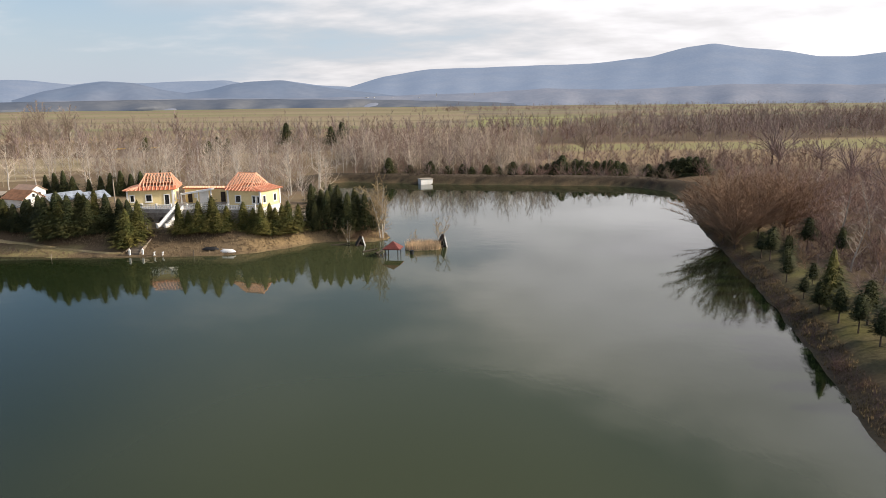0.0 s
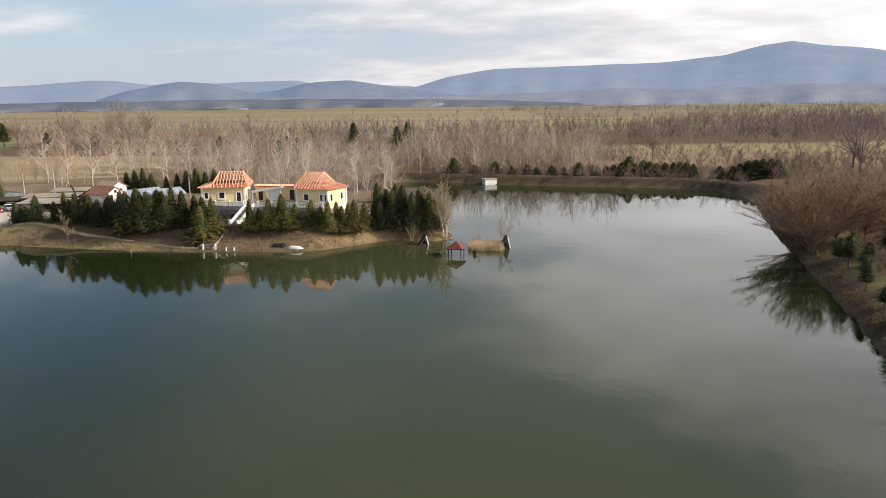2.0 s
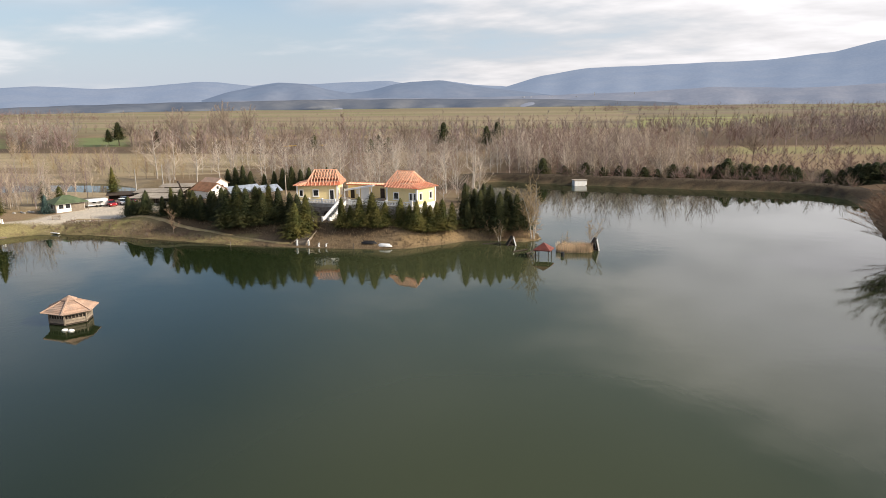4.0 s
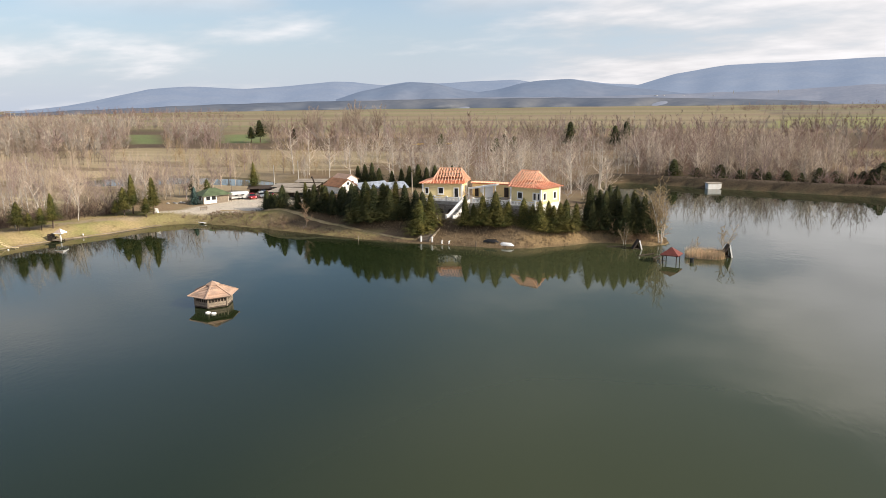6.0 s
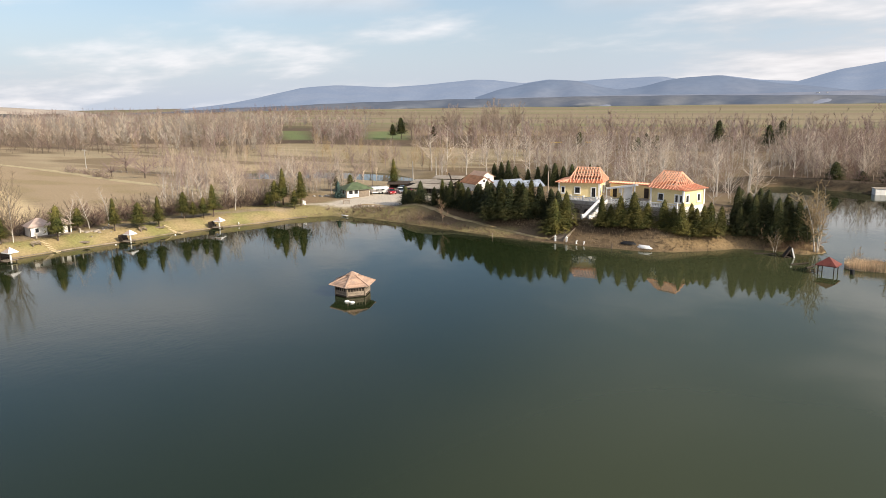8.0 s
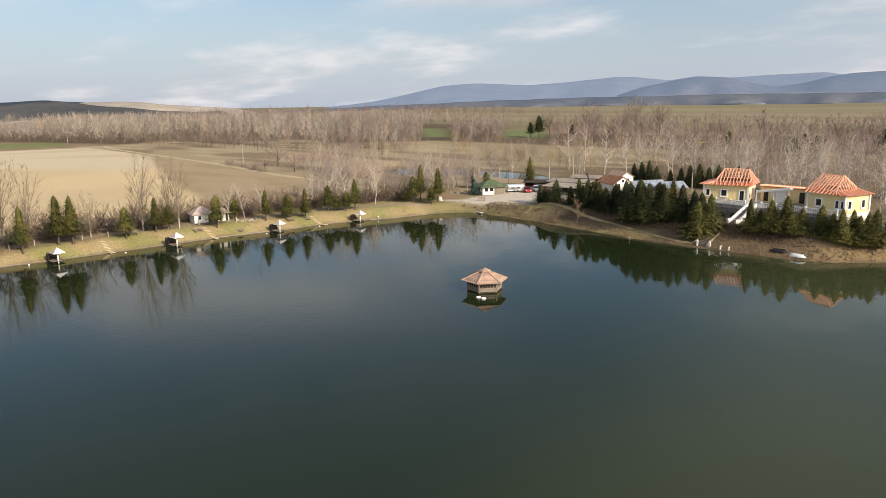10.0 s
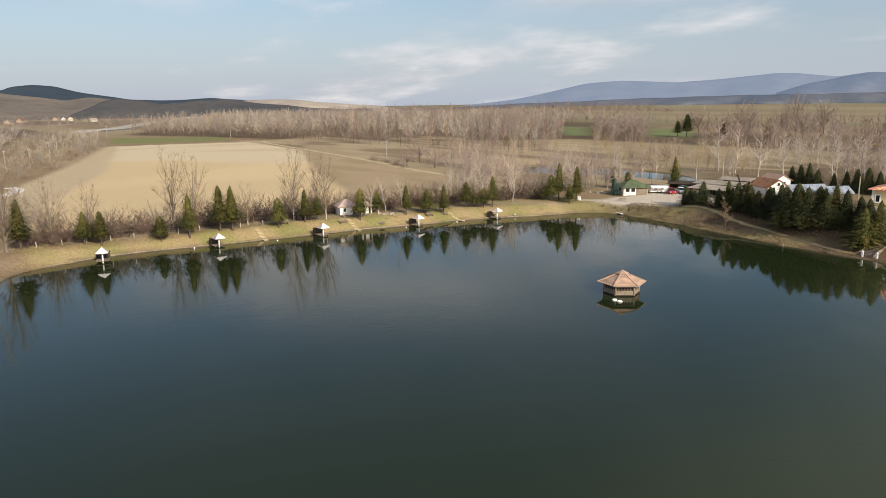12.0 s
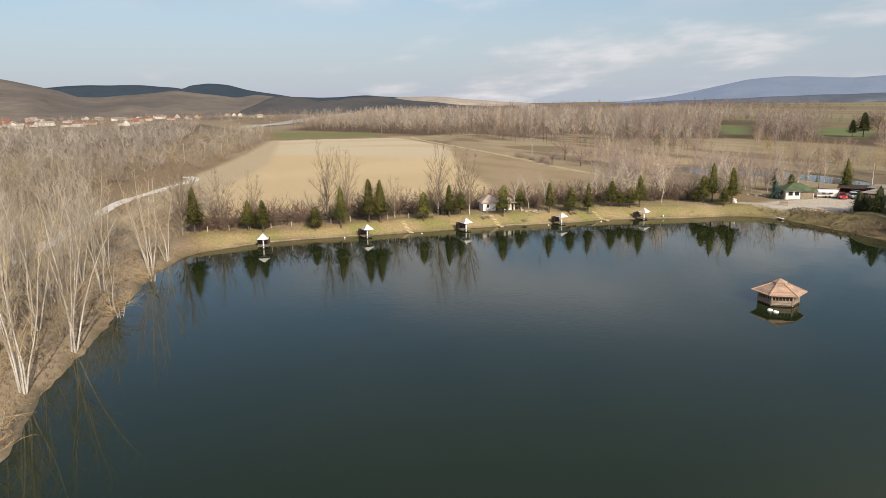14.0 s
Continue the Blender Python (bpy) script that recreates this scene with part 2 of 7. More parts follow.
NEEDLE_BLUE = material("blue_spruce_needles", (0.05, 0.085, 0.075), 0.8, vary=0.3, scale=1.2, island=0.4)
REED = material("dry_reed", (0.740, 0.570, 0.380), 0.95, vary=0.3, island=0.35)
WALL_YELLOW = material("yellow_render", (0.78, 0.64, 0.34), 0.9, vary=0.08, scale=0.8, second=(0.72, 0.58, 0.30), bump=0.005)
WALL_WHITE = material("white_render", (0.80, 0.78, 0.74), 0.85, vary=0.06, scale=0.8, second=(0.72, 0.69, 0.64))
WHITE_PAINT = material("white_paint", (0.82, 0.81, 0.79), 0.6, vary=0.06, second=(0.72, 0.71, 0.68))
STONE = material("grey_stone", (0.25, 0.22, 0.19), 0.9, vary=0.3, scale=2, bump=0.03, island=0.2, each=0.3)
RAFTER = material("fresh_orange_timber", (0.84, 0.47, 0.32), 0.7, vary=0.12, scale=2, second=(0.76, 0.40, 0.26), each=0.12)
DECKING = material("red_roof_boards", (0.50, 0.19, 0.11), 0.8, vary=0.15, scale=2, second=(0.50, 0.16, 0.08))
TIMBER = material("weathered_timber", (0.26, 0.21, 0.16), 0.9, vary=0.3, scale=3, second=(0.17, 0.14, 0.11), each=0.2)
DARK_WOOD = material("dark_timber", (0.06, 0.045, 0.035), 0.85, vary=0.3, scale=3, each=0.2)
SHINGLE = material("reddish_brown_shingles", (0.43, 0.285, 0.205), 0.9, vary=0.35, scale=3, second=(0.32, 0.23, 0.18), island=0.25, each=0.2)
RED_ROOF = material("faded_red_roof", (0.165, 0.048, 0.038), 0.7, vary=0.15, scale=2, each=0.1)
GREEN_ROOF = material("green_roof_sheet", (0.115, 0.150, 0.080), 0.6, vary=0.15, scale=2, each=0.1)
TILE_ROOF = material("orange_brown_tiles", (0.33, 0.165, 0.09), 0.85, vary=0.25, scale=3, each=0.2)
GREY_ROOF = material("pale_grey_roofing", (0.37, 0.32, 0.26), 0.8, vary=0.15, scale=1, each=0.15)
STEEL_ROOF = material("blue_grey_sheet_metal", (0.42, 0.47, 0.55), 0.4, metal=0.3, vary=0.1, scale=2, each=0.1)
GLASS = material("dark_window_glass", (0.02, 0.025, 0.03), 0.08, vary=0.1, spec=0.6)
CONCRETE = material("concrete", (0.42, 0.40, 0.37), 0.9, vary=0.2, scale=2, bump=0.01)
TYRE = material("tyre_rubber", (0.02, 0.02, 0.02), 0.8, vary=0.1)
CAR_RED = material("red_car_paint", (0.45, 0.02, 0.025), 0.25, vary=0.03, spec=0.6)
CAR_WHITE = material("white_car_paint", (0.80, 0.80, 0.80), 0.25, vary=0.03, spec=0.6)
CAR_DARK = material("dark_car_paint", (0.03, 0.035, 0.05), 0.25, vary=0.03, spec=0.6)
TARP = material("black_tarpaulin", (0.02, 0.02, 0.022), 0.6, vary=0.2)
YELLOW = material("yellow_paint", (0.75, 0.48, 0.06), 0.6, vary=0.1)
ASPHALT = material("asphalt", (0.16, 0.155, 0.15), 0.9, vary=0.2, scale=1)
ROAD = material("worn_pale_asphalt", (0.40, 0.37, 0.33), 0.95, vary=0.12, scale=0.3, second=(0.32, 0.30, 0.27))
DIRT = material("trodden_earth", (0.50, 0.405, 0.25), 0.95, vary=0.2, scale=1, second=(0.38, 0.315, 0.18))
TRODDEN = material("worn_grassy_earth", (0.40, 0.31, 0.175), 0.95, vary=0.3, scale=1.5, second=(0.27, 0.21, 0.10))
GRAVEL = material("pale_gravel", (0.70, 0.66, 0.60), 0.95, vary=0.1, scale=2, second=(0.60, 0.56, 0.50))


# ---- geometry helpers ----
class Geo:
    """Collects vertices and faces of one mesh."""

    def __init__(self):
        self.v, self.f = [], []

    def add(self, verts, faces):
        k = len(self.v)
        self.v += [tuple(p) for p in verts]
        self.f += [tuple(i + k for i in q) for q in faces]
        return self

    def box(self, c, s, turn=0.0, lean=None):
        x, y, z = (a / 2 for a in s)
        r = Matrix.Rotation(radians(turn), 3, "Z") if lean is None else lean
        pts = [Vector(c) + r @ Vector((i * x, j * y, k * z)) for k in (-1, 1) for j in (-1, 1) for i in (-1, 1)]
        return self.add(pts, [(0, 2, 3, 1), (4, 5, 7, 6), (0, 1, 5, 4), (2, 6, 7, 3), (0, 4, 6, 2), (1, 3, 7, 5)])

    def beam(self, a, b, w, h):
        """A squared timber from a to b, h upright."""
        a, b = Vector(a), Vector(b)
        d = (b - a).normalized()
        s = d.cross(Vector((0, 0, 1)))
        s = (s if s.length > 1e-4 else Vector((1, 0, 0))).normalized() * (w / 2)
        u = s.cross(d).normalized() * (h / 2)
        pts = [p + i * s + j * u for p in (a, b) for i, j in ((-1, -1), (1, -1), (1, 1), (-1, 1))]
        return self.add(pts, [(3, 2, 1, 0), (4, 5, 6, 7), (0, 1, 5, 4), (1, 2, 6, 5), (2, 3, 7, 6), (3, 0, 4, 7)])

    def tube(self, a, b, r0, r1, n=6):
        """A round bar from a to b; with r1 = 0 it runs out to a point."""
        a, b = Vector(a), Vector(b)
        d = b - a
        s = d.orthogonal().normalized()
        u = d.cross(s).normalized()
        ring = [math.cos(math.tau * i / n) * s + math.sin(math.tau * i / n) * u for i in range(n)]
        if r1 <= 0:
            return self.add([a + r0 * q for q in ring] + [b], [(i, (i + 1) % n, n) for i in range(n)])
        faces = [(i, (i + 1) % n, n + (i + 1) % n, n + i) for i in range(n)]
        return self.add([a + r0 * q for q in ring] + [b + r1 * q for q in ring], faces + [tuple(range(n))[::-1], tuple(range(n, 2 * n))])

    def pipe(self, line, n):
        """One round bar along (point, radius) pairs, running out at the last."""
        k, up = len(self.v), Vector((1, 0, 0))
        for i, (p, rad) in enumerate(line):
            d = (line[min(i + 1, len(line) - 1)][0] - line[max(i - 1, 0)][0]).normalized()
            s = (up - d * up.dot(d)).normalized()
            u = d.cross(s)
            self.v += [tuple(p + max(rad, 0.004) * (math.cos(math.tau * j / n) * s + math.sin(math.tau * j / n) * u)) for j in range(n)]
        self.f += [(k + i * n + j, k + i * n + (j + 1) % n, k + (i + 1) * n + (j + 1) % n, k + (i + 1) * n + j) for i in range(len(line) - 1) for j in range(n)]
        self.f += [tuple(range(k + n - 1, k - 1, -1)), tuple(range(k + (len(line) - 1) * n, k + len(line) * n))]
        return self

    def extrude(self, outline, z0, z1):
        n = len(outline)
        faces = [(i, (i + 1) % n, n + (i + 1) % n, n + i) for i in range(n)] + [tuple(range(n))[::-1], tuple(range(n, 2 * n))]
        return self.add([(x, y, z0) for x, y in outline] + [(x, y, z1) for x, y in outline], faces)

    def slab(self, corners, thick):
        """A sloping plate: its upper corners and its thickness, straight down."""
        n = len(corners)
        low = [(x, y, z - thick) for x, y, z in corners]
        faces = [tuple(range(n)), tuple(range(2 * n - 1, n - 1, -1))] + [(i, n + i, n + (i + 1) % n, (i + 1) % n) for i in range(n)]
        return self.add(list(corners) + low, faces)

    def mesh(self, name, mat):
        me = bpy.data.meshes.new(name)
        me.from_pydata(self.v, [], self.f)
        me.materials.append(mat)
        me.update()
        return me


def part(name, geo, mat, parent, label="", at=None):
    """Links a Geo, or a mesh that others share, as one part of a thing."""
    ob = new(name, geo.mesh(name, mat) if isinstance(geo, Geo) else geo)
    ob.parent = parent
    if at is not None:
        ob.matrix_basis = at
    return tagged(ob, label)


def thing(name, label, category, m=None, group=""):
    ob = new(name)
    ob.empty_display_size = 0.3
    if m is not None:
        ob.matrix_basis = m
    return tagged(ob, label, category, group)


def solid(name, geo, mat, label="", category="", kind="", m=None, group=""):
    ob = new(name, geo.mesh(name, mat))
    if m is not None:
        ob.matrix_basis = m
    return tagged(ob, label, category, group, kind)


def big_mesh(name, verts, tris, mat):
    """A mesh from arrays."""
    me = bpy.data.meshes.new(name)
    me.vertices.add(len(verts)), me.loops.add(tris.size), me.polygons.add(len(tris))
    me.vertices.foreach_set("co", np.asarray(verts, np.float32).ravel())
    me.loops.foreach_set("vertex_index", np.asarray(tris, np.int32).ravel())
    me.polygons.foreach_set("loop_start", np.arange(0, tris.size, tris.shape[1], dtype=np.int32))
    me.materials.append(mat)
    me.update(calc_edges=True)
    me.validate()
    return me


# ---- the lie of the land ----
def curve(points, closed=True, step=6):
    """A smooth line through plan points."""
    p, out, n = np.array(points, float), [], len(points)
    for i in range(n if closed else n - 1):
        idx = [(i + k) % n if closed else min(max(i + k, 0), n - 1) for k in (-1, 0, 1, 2)]
        a, b, c, d = p[idx]
        for s in np.linspace(0, 1, step, endpoint=False):
            out.append(0.5 * (2 * b + (c - a) * s + (2 * a - 5 * b + 4 * c - d) * s ** 2 + (3 * b - a - 3 * c + d) * s ** 3))
    return np.array(out)


EAST_SHORE = [(20, -14), (29, 6), (32, 30), (33, 48), (35, 57), (39.3, 74), (43, 92), (47.7, 115), (53, 143), (64, 191)]
NORTH_SHORE = [(62, 205), (52, 214), (21, 220), (-4, 225.5), (-18, 229.5), (-32, 233), (-38, 224), (-32, 195), (-22, 165), (-12, 141)]
POINT_SHORE = [(-10.5, 134.5), (-14, 131), (-18, 132), (-23.8, 130.8), (-29, 125.5), (-36, 121), (-44, 120), (-53, 119.5), (-67, 120)]
HOME_SHORE = [(-81, 122), (-95, 124), (-106, 125), (-114, 123.6), (-119, 118), (-121, 109), (-126.6, 93.7), (-128.4, 79.6)]
WEST_SHORE = [(-130.7, 66.8), (-131.8, 54.3), (-133.3, 37.1), (-135, 24.9), (-134.3, 16.5), (-131, 6), (-125, 1.5), (-115, -2.5)]
SOUTH_SHORE = [(-97, -6.6), (-81, -10), (-70, -12.7), (-56.6, -14), (-40, -19), (-20, -24), (0, -24)]
LAKE = curve(EAST_SHORE + NORTH_SHORE + POINT_SHORE + HOME_SHORE + WEST_SHORE + SOUTH_SHORE, step=4)
POND = curve([(-132, 186), (-165, 183), (-188, 170), (-214, 178), (-225, 196), (-196, 212), (-160, 210)], step=4)


def inside(poly, x, y):
    hit = np.zeros(x.shape, bool)
    for (x0, y0), (x1, y1) in zip(poly, np.roll(poly, -1, 0)):
        if y0 != y1:
            hit ^= ((y0 > y) != (y1 > y)) & (x < (x1 - x0) * (y - y0) / (y1 - y0) + x0)
    return hit


def line_distance(line, x, y, closed=False):
    d = np.full(x.shape, 1e9)
    ends = list(zip(line, np.roll(line, -1, 0))) if closed else list(zip(line[:-1], line[1:]))
    for (x0, y0), (x1, y1) in ends:
        s = np.clip(((x - x0) * (x1 - x0) + (y - y0) * (y1 - y0)) / ((x1 - x0) ** 2 + (y1 - y0) ** 2 + 1e-9), 0, 1)
        d = np.minimum(d, np.hypot(x - x0 - s * (x1 - x0), y - y0 - s * (y1 - y0)))
    return d


def shore_distance(poly, x, y):
    return line_distance(poly, x, y, True) * np.where(inside(poly, x, y), -1, 1)


def smooth(a, b, v):
    s = np.clip((v - a) / (b - a), 0, 1)
    return s * s * (3 - 2 * s)


def box_weight(x, y, x0, x1, y0, y1, soft):
    return smooth(x0 - soft, x0, x) * (1 - smooth(x1, x1 + soft, x)) * smooth(y0 - soft, y0, y) * (1 - smooth(y1, y1 + soft, y))


def waves(x, y, size, seed):
    """Cheap smooth unevenness, about -1 to 1."""
    r = np.random.RandomState(seed)
    total = 0
    for _ in range(6):
        a, k, p = r.uniform(0, math.tau), math.tau / (size * r.uniform(0.6, 1.7)), r.uniform(0, math.tau)
        total = total + np.sin((x * math.cos(a) + y * math.sin(a)) * k + p)
    return total / 3


def land(x, y):
    """The ground's height, and the distance from the lake's edge."""
    x, y = np.asarray(x, float), np.asarray(y, float)
    d, dp = shore_distance(LAKE, x, y), shore_distance(POND, x, y)
    d = d + 0.35 * waves(x, y, 5, 3) * np.exp(-np.abs(d) / 6)
    point = box_weight(x, y, -95, -14, 110, 165, 8)
    dam = box_weight(x, y, -40, 72, 205, 252, 8)
    west = box_weight(x, y, -175, -116, 8, 118, 10)
    south = 1 - smooth(-5, 12, y)
    top, wide = 1.9 + 0.9 * point + 0.4 * dam + 0.1 * west - 0.7 * south, 4.6 + 3.2 * point + 0.6 * west - 2.7 * dam
    z = top * smooth(-0.1, 1, d / wide) * 0.93 + 0.07 * np.minimum(d, 6) * 0.5
    beach = 0.7 + 2.5 * smooth(32, 44, -x)  # a flat strip along the water, narrow towards the tip
    z = np.where(point > 0.5, np.where(d < beach, 0.23 * d, 0.23 * beach + (top - 0.1) * smooth(beach - 0.3, beach + 5.0, d)), z)
    z = z - dam * 1.6 * smooth(9, 15, d) - 0.3 * smooth(30, 90, d)
    z = z + 0.10 * waves(x, y, 9, 5) * smooth(1, 6, d) + 0.05 * waves(x, y, 2.6, 6) * smooth(1, 5, d)
    z = np.where(d < 0, np.maximum(-3.0, 0.3 * d), z)
    shore2 = smooth(0, 7, dp)
    z = np.where(dp < 7, z * shore2 + (1 - shore2) * np.maximum(-2, 0.25 * np.minimum(dp, 0) - 0.02), z)
    # the fields fall and rise a little far out, and lift towards the hills
    rise = 6.0 * smooth(1000, 2400, d) * smooth(0.5, 0.75, y / (np.hypot(x, y) + 1))
    return z + rise + smooth(300, 900, d) * (0.6 * waves(x, y, 700, 8)), d


def height(x, y):
    return float(land(np.array([x]), np.array([y]))[0][0])


def steps(stops):
    """Grid lines: (from, to, spacing) stretches."""
    out = [stops[0][0]]
    for a, b, s in stops:
        k = max(1, round((b - a) / s))
        out += [a + (b - a) * (i + 1) / k for i in range(k)]
    return np.array(out)


FIELD = np.array([(-147, 30), (-150, 60), (-159, 75.6), (-177, 88), (-258, 114), (-358, 152), (-410, 157), (-462, 158), (-478, 101), (-475, 82), (-291, 44), (-206, 16), (-175, 8), (-160, 8)])
PASTURE = np.array([(-148, 60), (-159, 75.6), (-177, 88), (-258, 114), (-358, 152), (-342, 155), (-274, 147), (-226, 139), (-185, 135), (-150, 120), (-143, 90)], float)
MEADOW_TRACK = curve([(-470, 172), (-429, 163), (-343, 154.5), (-274, 146.5), (-226, 138.4), (-185, 134.2), (-150, 128)], False)
GREEN_FIELD = np.array([(-495, 160), (-498, 121), (-508, 84), (-600, 98), (-552, 170)])
TRACK = curve([(-120, -26), (-147, -19.5), (-167.7, -15.9), (-202.9, -8.7), (-220, -0.8), (-232, 5), (-239, 10), (-249, 13), (-259, 10.5)], False)
HIGHWAY = curve([(-740, 92), (-770, 108), (-824, 142), (-1050, 227), (-1500, 420)], False)
FOOTPATH = curve([(-112, 132.5), (-105, 132.6), (-97.6, 131.4), (-91.5, 130.6), (-83.5, 127.8), (-75, 125.6), (-67.2, 123.4), (-60, 121.6), (-53, 120.9)], False)
WEST_PATH = curve([(-124, 118), (-130, 108), (-134, 95), (-136, 80), (-139, 66), (-141, 48), (-142, 30), (-142, 12)], False)
YARD = np.array([(-127, 123), (-122, 130), (-121.5, 138), (-121, 152), (-117, 160), (-105, 162), (-96, 150), (-93, 138), (-103, 132.5), (-108, 129.5), (-117, 126.5)])
MEADOWS = [(np.array([(28, 335), (90, 346), (250, 338), (420, 500), (300, 432), (170, 400), (90, 392), (30, 376)]), (0.27, 0.245, 0.115)),
           (np.array([(-372, 362), (-352, 366), (-470, 480), (-505, 480)]), (0.165, 0.21, 0.085)),
           (np.array([(-318, 385), (-285, 388), (-372, 506), (-410, 500)]), (0.165, 0.21, 0.085)),
           (np.array([(25, 660), (160, 680), (240, 1050), (50, 1050)]), (0.29, 0.29, 0.12)),
           (np.array([(-720, 560), (-330, 665), (-90, 730), (60, 1000), (0, 2700), (-2300, 2700), (-1500, 900)]), (0.31, 0.25, 0.16)),
           (np.array([(-420, 195), (-150, 215), (-130, 330), (-330, 330)]), (0.34, 0.275, 0.165))]


WOODS = {
    "houses": [(-128, 188), (-95, 212), (-62, 164), (-46, 156), (-28, 150), (-22, 172), (-28, 232), (-20, 300), (-90, 335), (-170, 330), (-150, 225)],
    "dam": [(-30, 240), (36, 236), (40, 262), (30, 335), (-50, 345)],
    "dam_east": [(36, 236), (66, 229), (110, 232), (150, 262), (90, 268), (40, 258)],
    "east": [(53, 20), (110, 10), (190, 120), (200, 225), (140, 245), (78, 214), (64, 160), (60, 118), (56, 90)],
    "north": [(-400, 300), (-120, 335), (10, 390), (90, 402), (170, 410), (290, 442), (420, 520), (560, 640), (560, 800), (90, 600), (-20, 520), (-160, 490), (-300, 450), (-420, 450)],
    "far_north": [(160, 720), (560, 800), (1100, 1000), (1300, 1500), (330, 1150), (250, 1000)],
    "north_west": [(-250, 225), (-330, 215), (-520, 235), (-900, 330), (-1200, 560), (-900, 760), (-420, 520), (-300, 330)],
    "west": [(-650, 118), (-900, 235), (-1250, 400), (-1200, 570), (-900, 335), (-520, 238), (-470, 186), (-525, 176), (-592, 150)],
    "far_north_west": [(-1000, 500), (-1700, 800), (-1500, 1500), (-800, 1100), (-800, 800)],
    "south_west": [(-150, -34), (-215, -18), (-262, -4), (-440, 14), (-600, 38), (-640, -110), (-330, -150), (-130, -110)],
    "thicket": [(-430, 16), (-640, 40), (-900, 60), (-900, -180), (-420, -140)],
}


def cover_colours(x, y, z, d):
    """What grows or lies where, with shade painted in on some banks."""
    col = np.empty((len(x), 3))
    col[:] = (0.27, 0.19, 0.12)  # leaf litter and dead grass

    def lay(weight, c):
        col[:] = col * (1 - weight[:, None]) + weight[:, None] * np.array(c)

    lay(0.5 * smooth(-0.2, 0.6, waves(x, y, 30, 11)), (0.32, 0.25, 0.13))
    lay(0.45 * smooth(0.0, 0.8, waves(x, y, 260, 12)) * smooth(250, 400, d), (0.20, 0.17, 0.12))
    lay(0.8 * (1 - smooth(-60, 10, y - 0.12 * (x + 150))) * smooth(150, 170, -x) * (x < -100), (0.30, 0.25, 0.18))
    lay(smooth(500, 1500, d) * 0.8, (0.27, 0.215, 0.165))
    for seed, c in ((31, (0.36, 0.29, 0.19)), (33, (0.25, 0.23, 0.135)), (35, (0.13, 0.10, 0.09))):
        lay(0.75 * smooth(0.15, 0.45, waves(x * 0.22 + 0.1 * y, y, 170, seed)) * smooth(420, 620, d), c)
    strips = smooth(0.1, 0.5, waves(x * 0.25, y, 260, 21)) * smooth(800, 1500, d)
    lay(0.6 * strips, (0.22, 0.21, 0.12))
    lay(0.7 * smooth(0.2, 0.5, waves(x * 0.2, y, 210, 23)) * smooth(700, 1300, d), (0.15, 0.12, 0.11))
    for name, poly in WOODS.items():  # darker leaf litter under the trees
        lay((0.3 if name in ("south_west", "thicket") else 0.8 if "west" in name else 0.45 if name == "houses" else 0.85) * smooth(-8, 10, -shore_distance(np.array(poly, float), x, y)), (0.105, 0.072, 0.052))
    for poly, c in MEADOWS:
        lay(smooth(-6, 6, -shore_distance(poly, x, y)), c)
    open_land = smooth(480, 700, y)
    lay(0.8 * open_land * smooth(0.0, 0.4, waves(x * 0.12, y, 190, 41)), (0.21, 0.22, 0.10))
    lay(0.6 * open_land * smooth(0.2, 0.5, waves(x * 0.10, y, 150, 43)), (0.24, 0.17, 0.125))
    lay(0.75 * box_weight(x, y, -470, -150, 40, 224, 10), (0.41, 0.32, 0.205))
    lay(0.7 * box_weight(x, y, -480, -135, 148, 260, 8) * smooth(0.0, 0.45, waves(x * 0.3, y, 34, 51)), (0.20, 0.145, 0.09))
    lay(0.6 * box_weight(x, y, -480, -135, 148, 300, 8) * smooth(0.15, 0.5, waves(x * 0.3, y, 26, 52)), (0.47, 0.385, 0.25))
    lay(0.9 * smooth(-1, 2, -shore_distance(np.array([(-160, -12), (-236, 4), (-262, 14), (-360, 44), (-480, 76), (-480, 86), (-291, 47), (-206, 19)], float), x, y)), (0.56, 0.45, 0.30))
    fd = -shore_distance(FIELD, x, y)
    lay(smooth(-1, 1, fd), (0.70, 0.54, 0.32))
    lay(smooth(-1, 1, fd) * 0.45 * smooth(-0.3, 0.7, waves(x, y, 120, 14)), (0.58, 0.45, 0.27))
    beyond = (46 * y - 49 * x) / 67.2  # the far part of the field is bleached stubble
    lay(smooth(-1, 1, fd) * 0.7 * smooth(284, 306, beyond + 9 * waves(x, y, 60, 45)), (0.66, 0.57, 0.42))
    lay(smooth(-1, 1, fd) * 0.5 * smooth(0.2, 0.6, waves(x, y * 0.3, 45, 46)) * smooth(285, 330, beyond), (0.56, 0.44, 0.27))
    pd = -shore_distance(PASTURE, x, y)
    lay(smooth(-4, 5, pd) * 0.95, (0.42, 0.315, 0.20))
    lay(smooth(-4, 5, pd) * 0.6 * smooth(0.0, 0.6, waves(x * 0.5, y, 22, 47)), (0.32, 0.25, 0.13))
    lay(smooth(-2, 3, -shore_distance(GREEN_FIELD, x, y)), (0.20, 0.215, 0.085))
    west = box_weight(x, y, -142, -116, 8, 122, 4) * (d < 14)
    lay(west * 0.95, (0.375, 0.29, 0.15))
    lay(west * 0.85 * smooth(-0.2, 0.5, waves(x, y, 11, 15)), (0.25, 0.245, 0.085))
    home = box_weight(x, y, -122, -85, 118, 131, 3)
    lay(home * 0.85, (0.26, 0.22, 0.105))
    lay(home * 0.6 * smooth(0.0, 0.6, waves(x, y, 7, 53)), (0.20, 0.20, 0.065))
    # the bank's colour carries its shade; the tip is painted paler as sunlit
    point = box_weight(x, y, -92, -12, 116, 128, 4)
    lay(point * 0.9, (0.150, 0.105, 0.066))
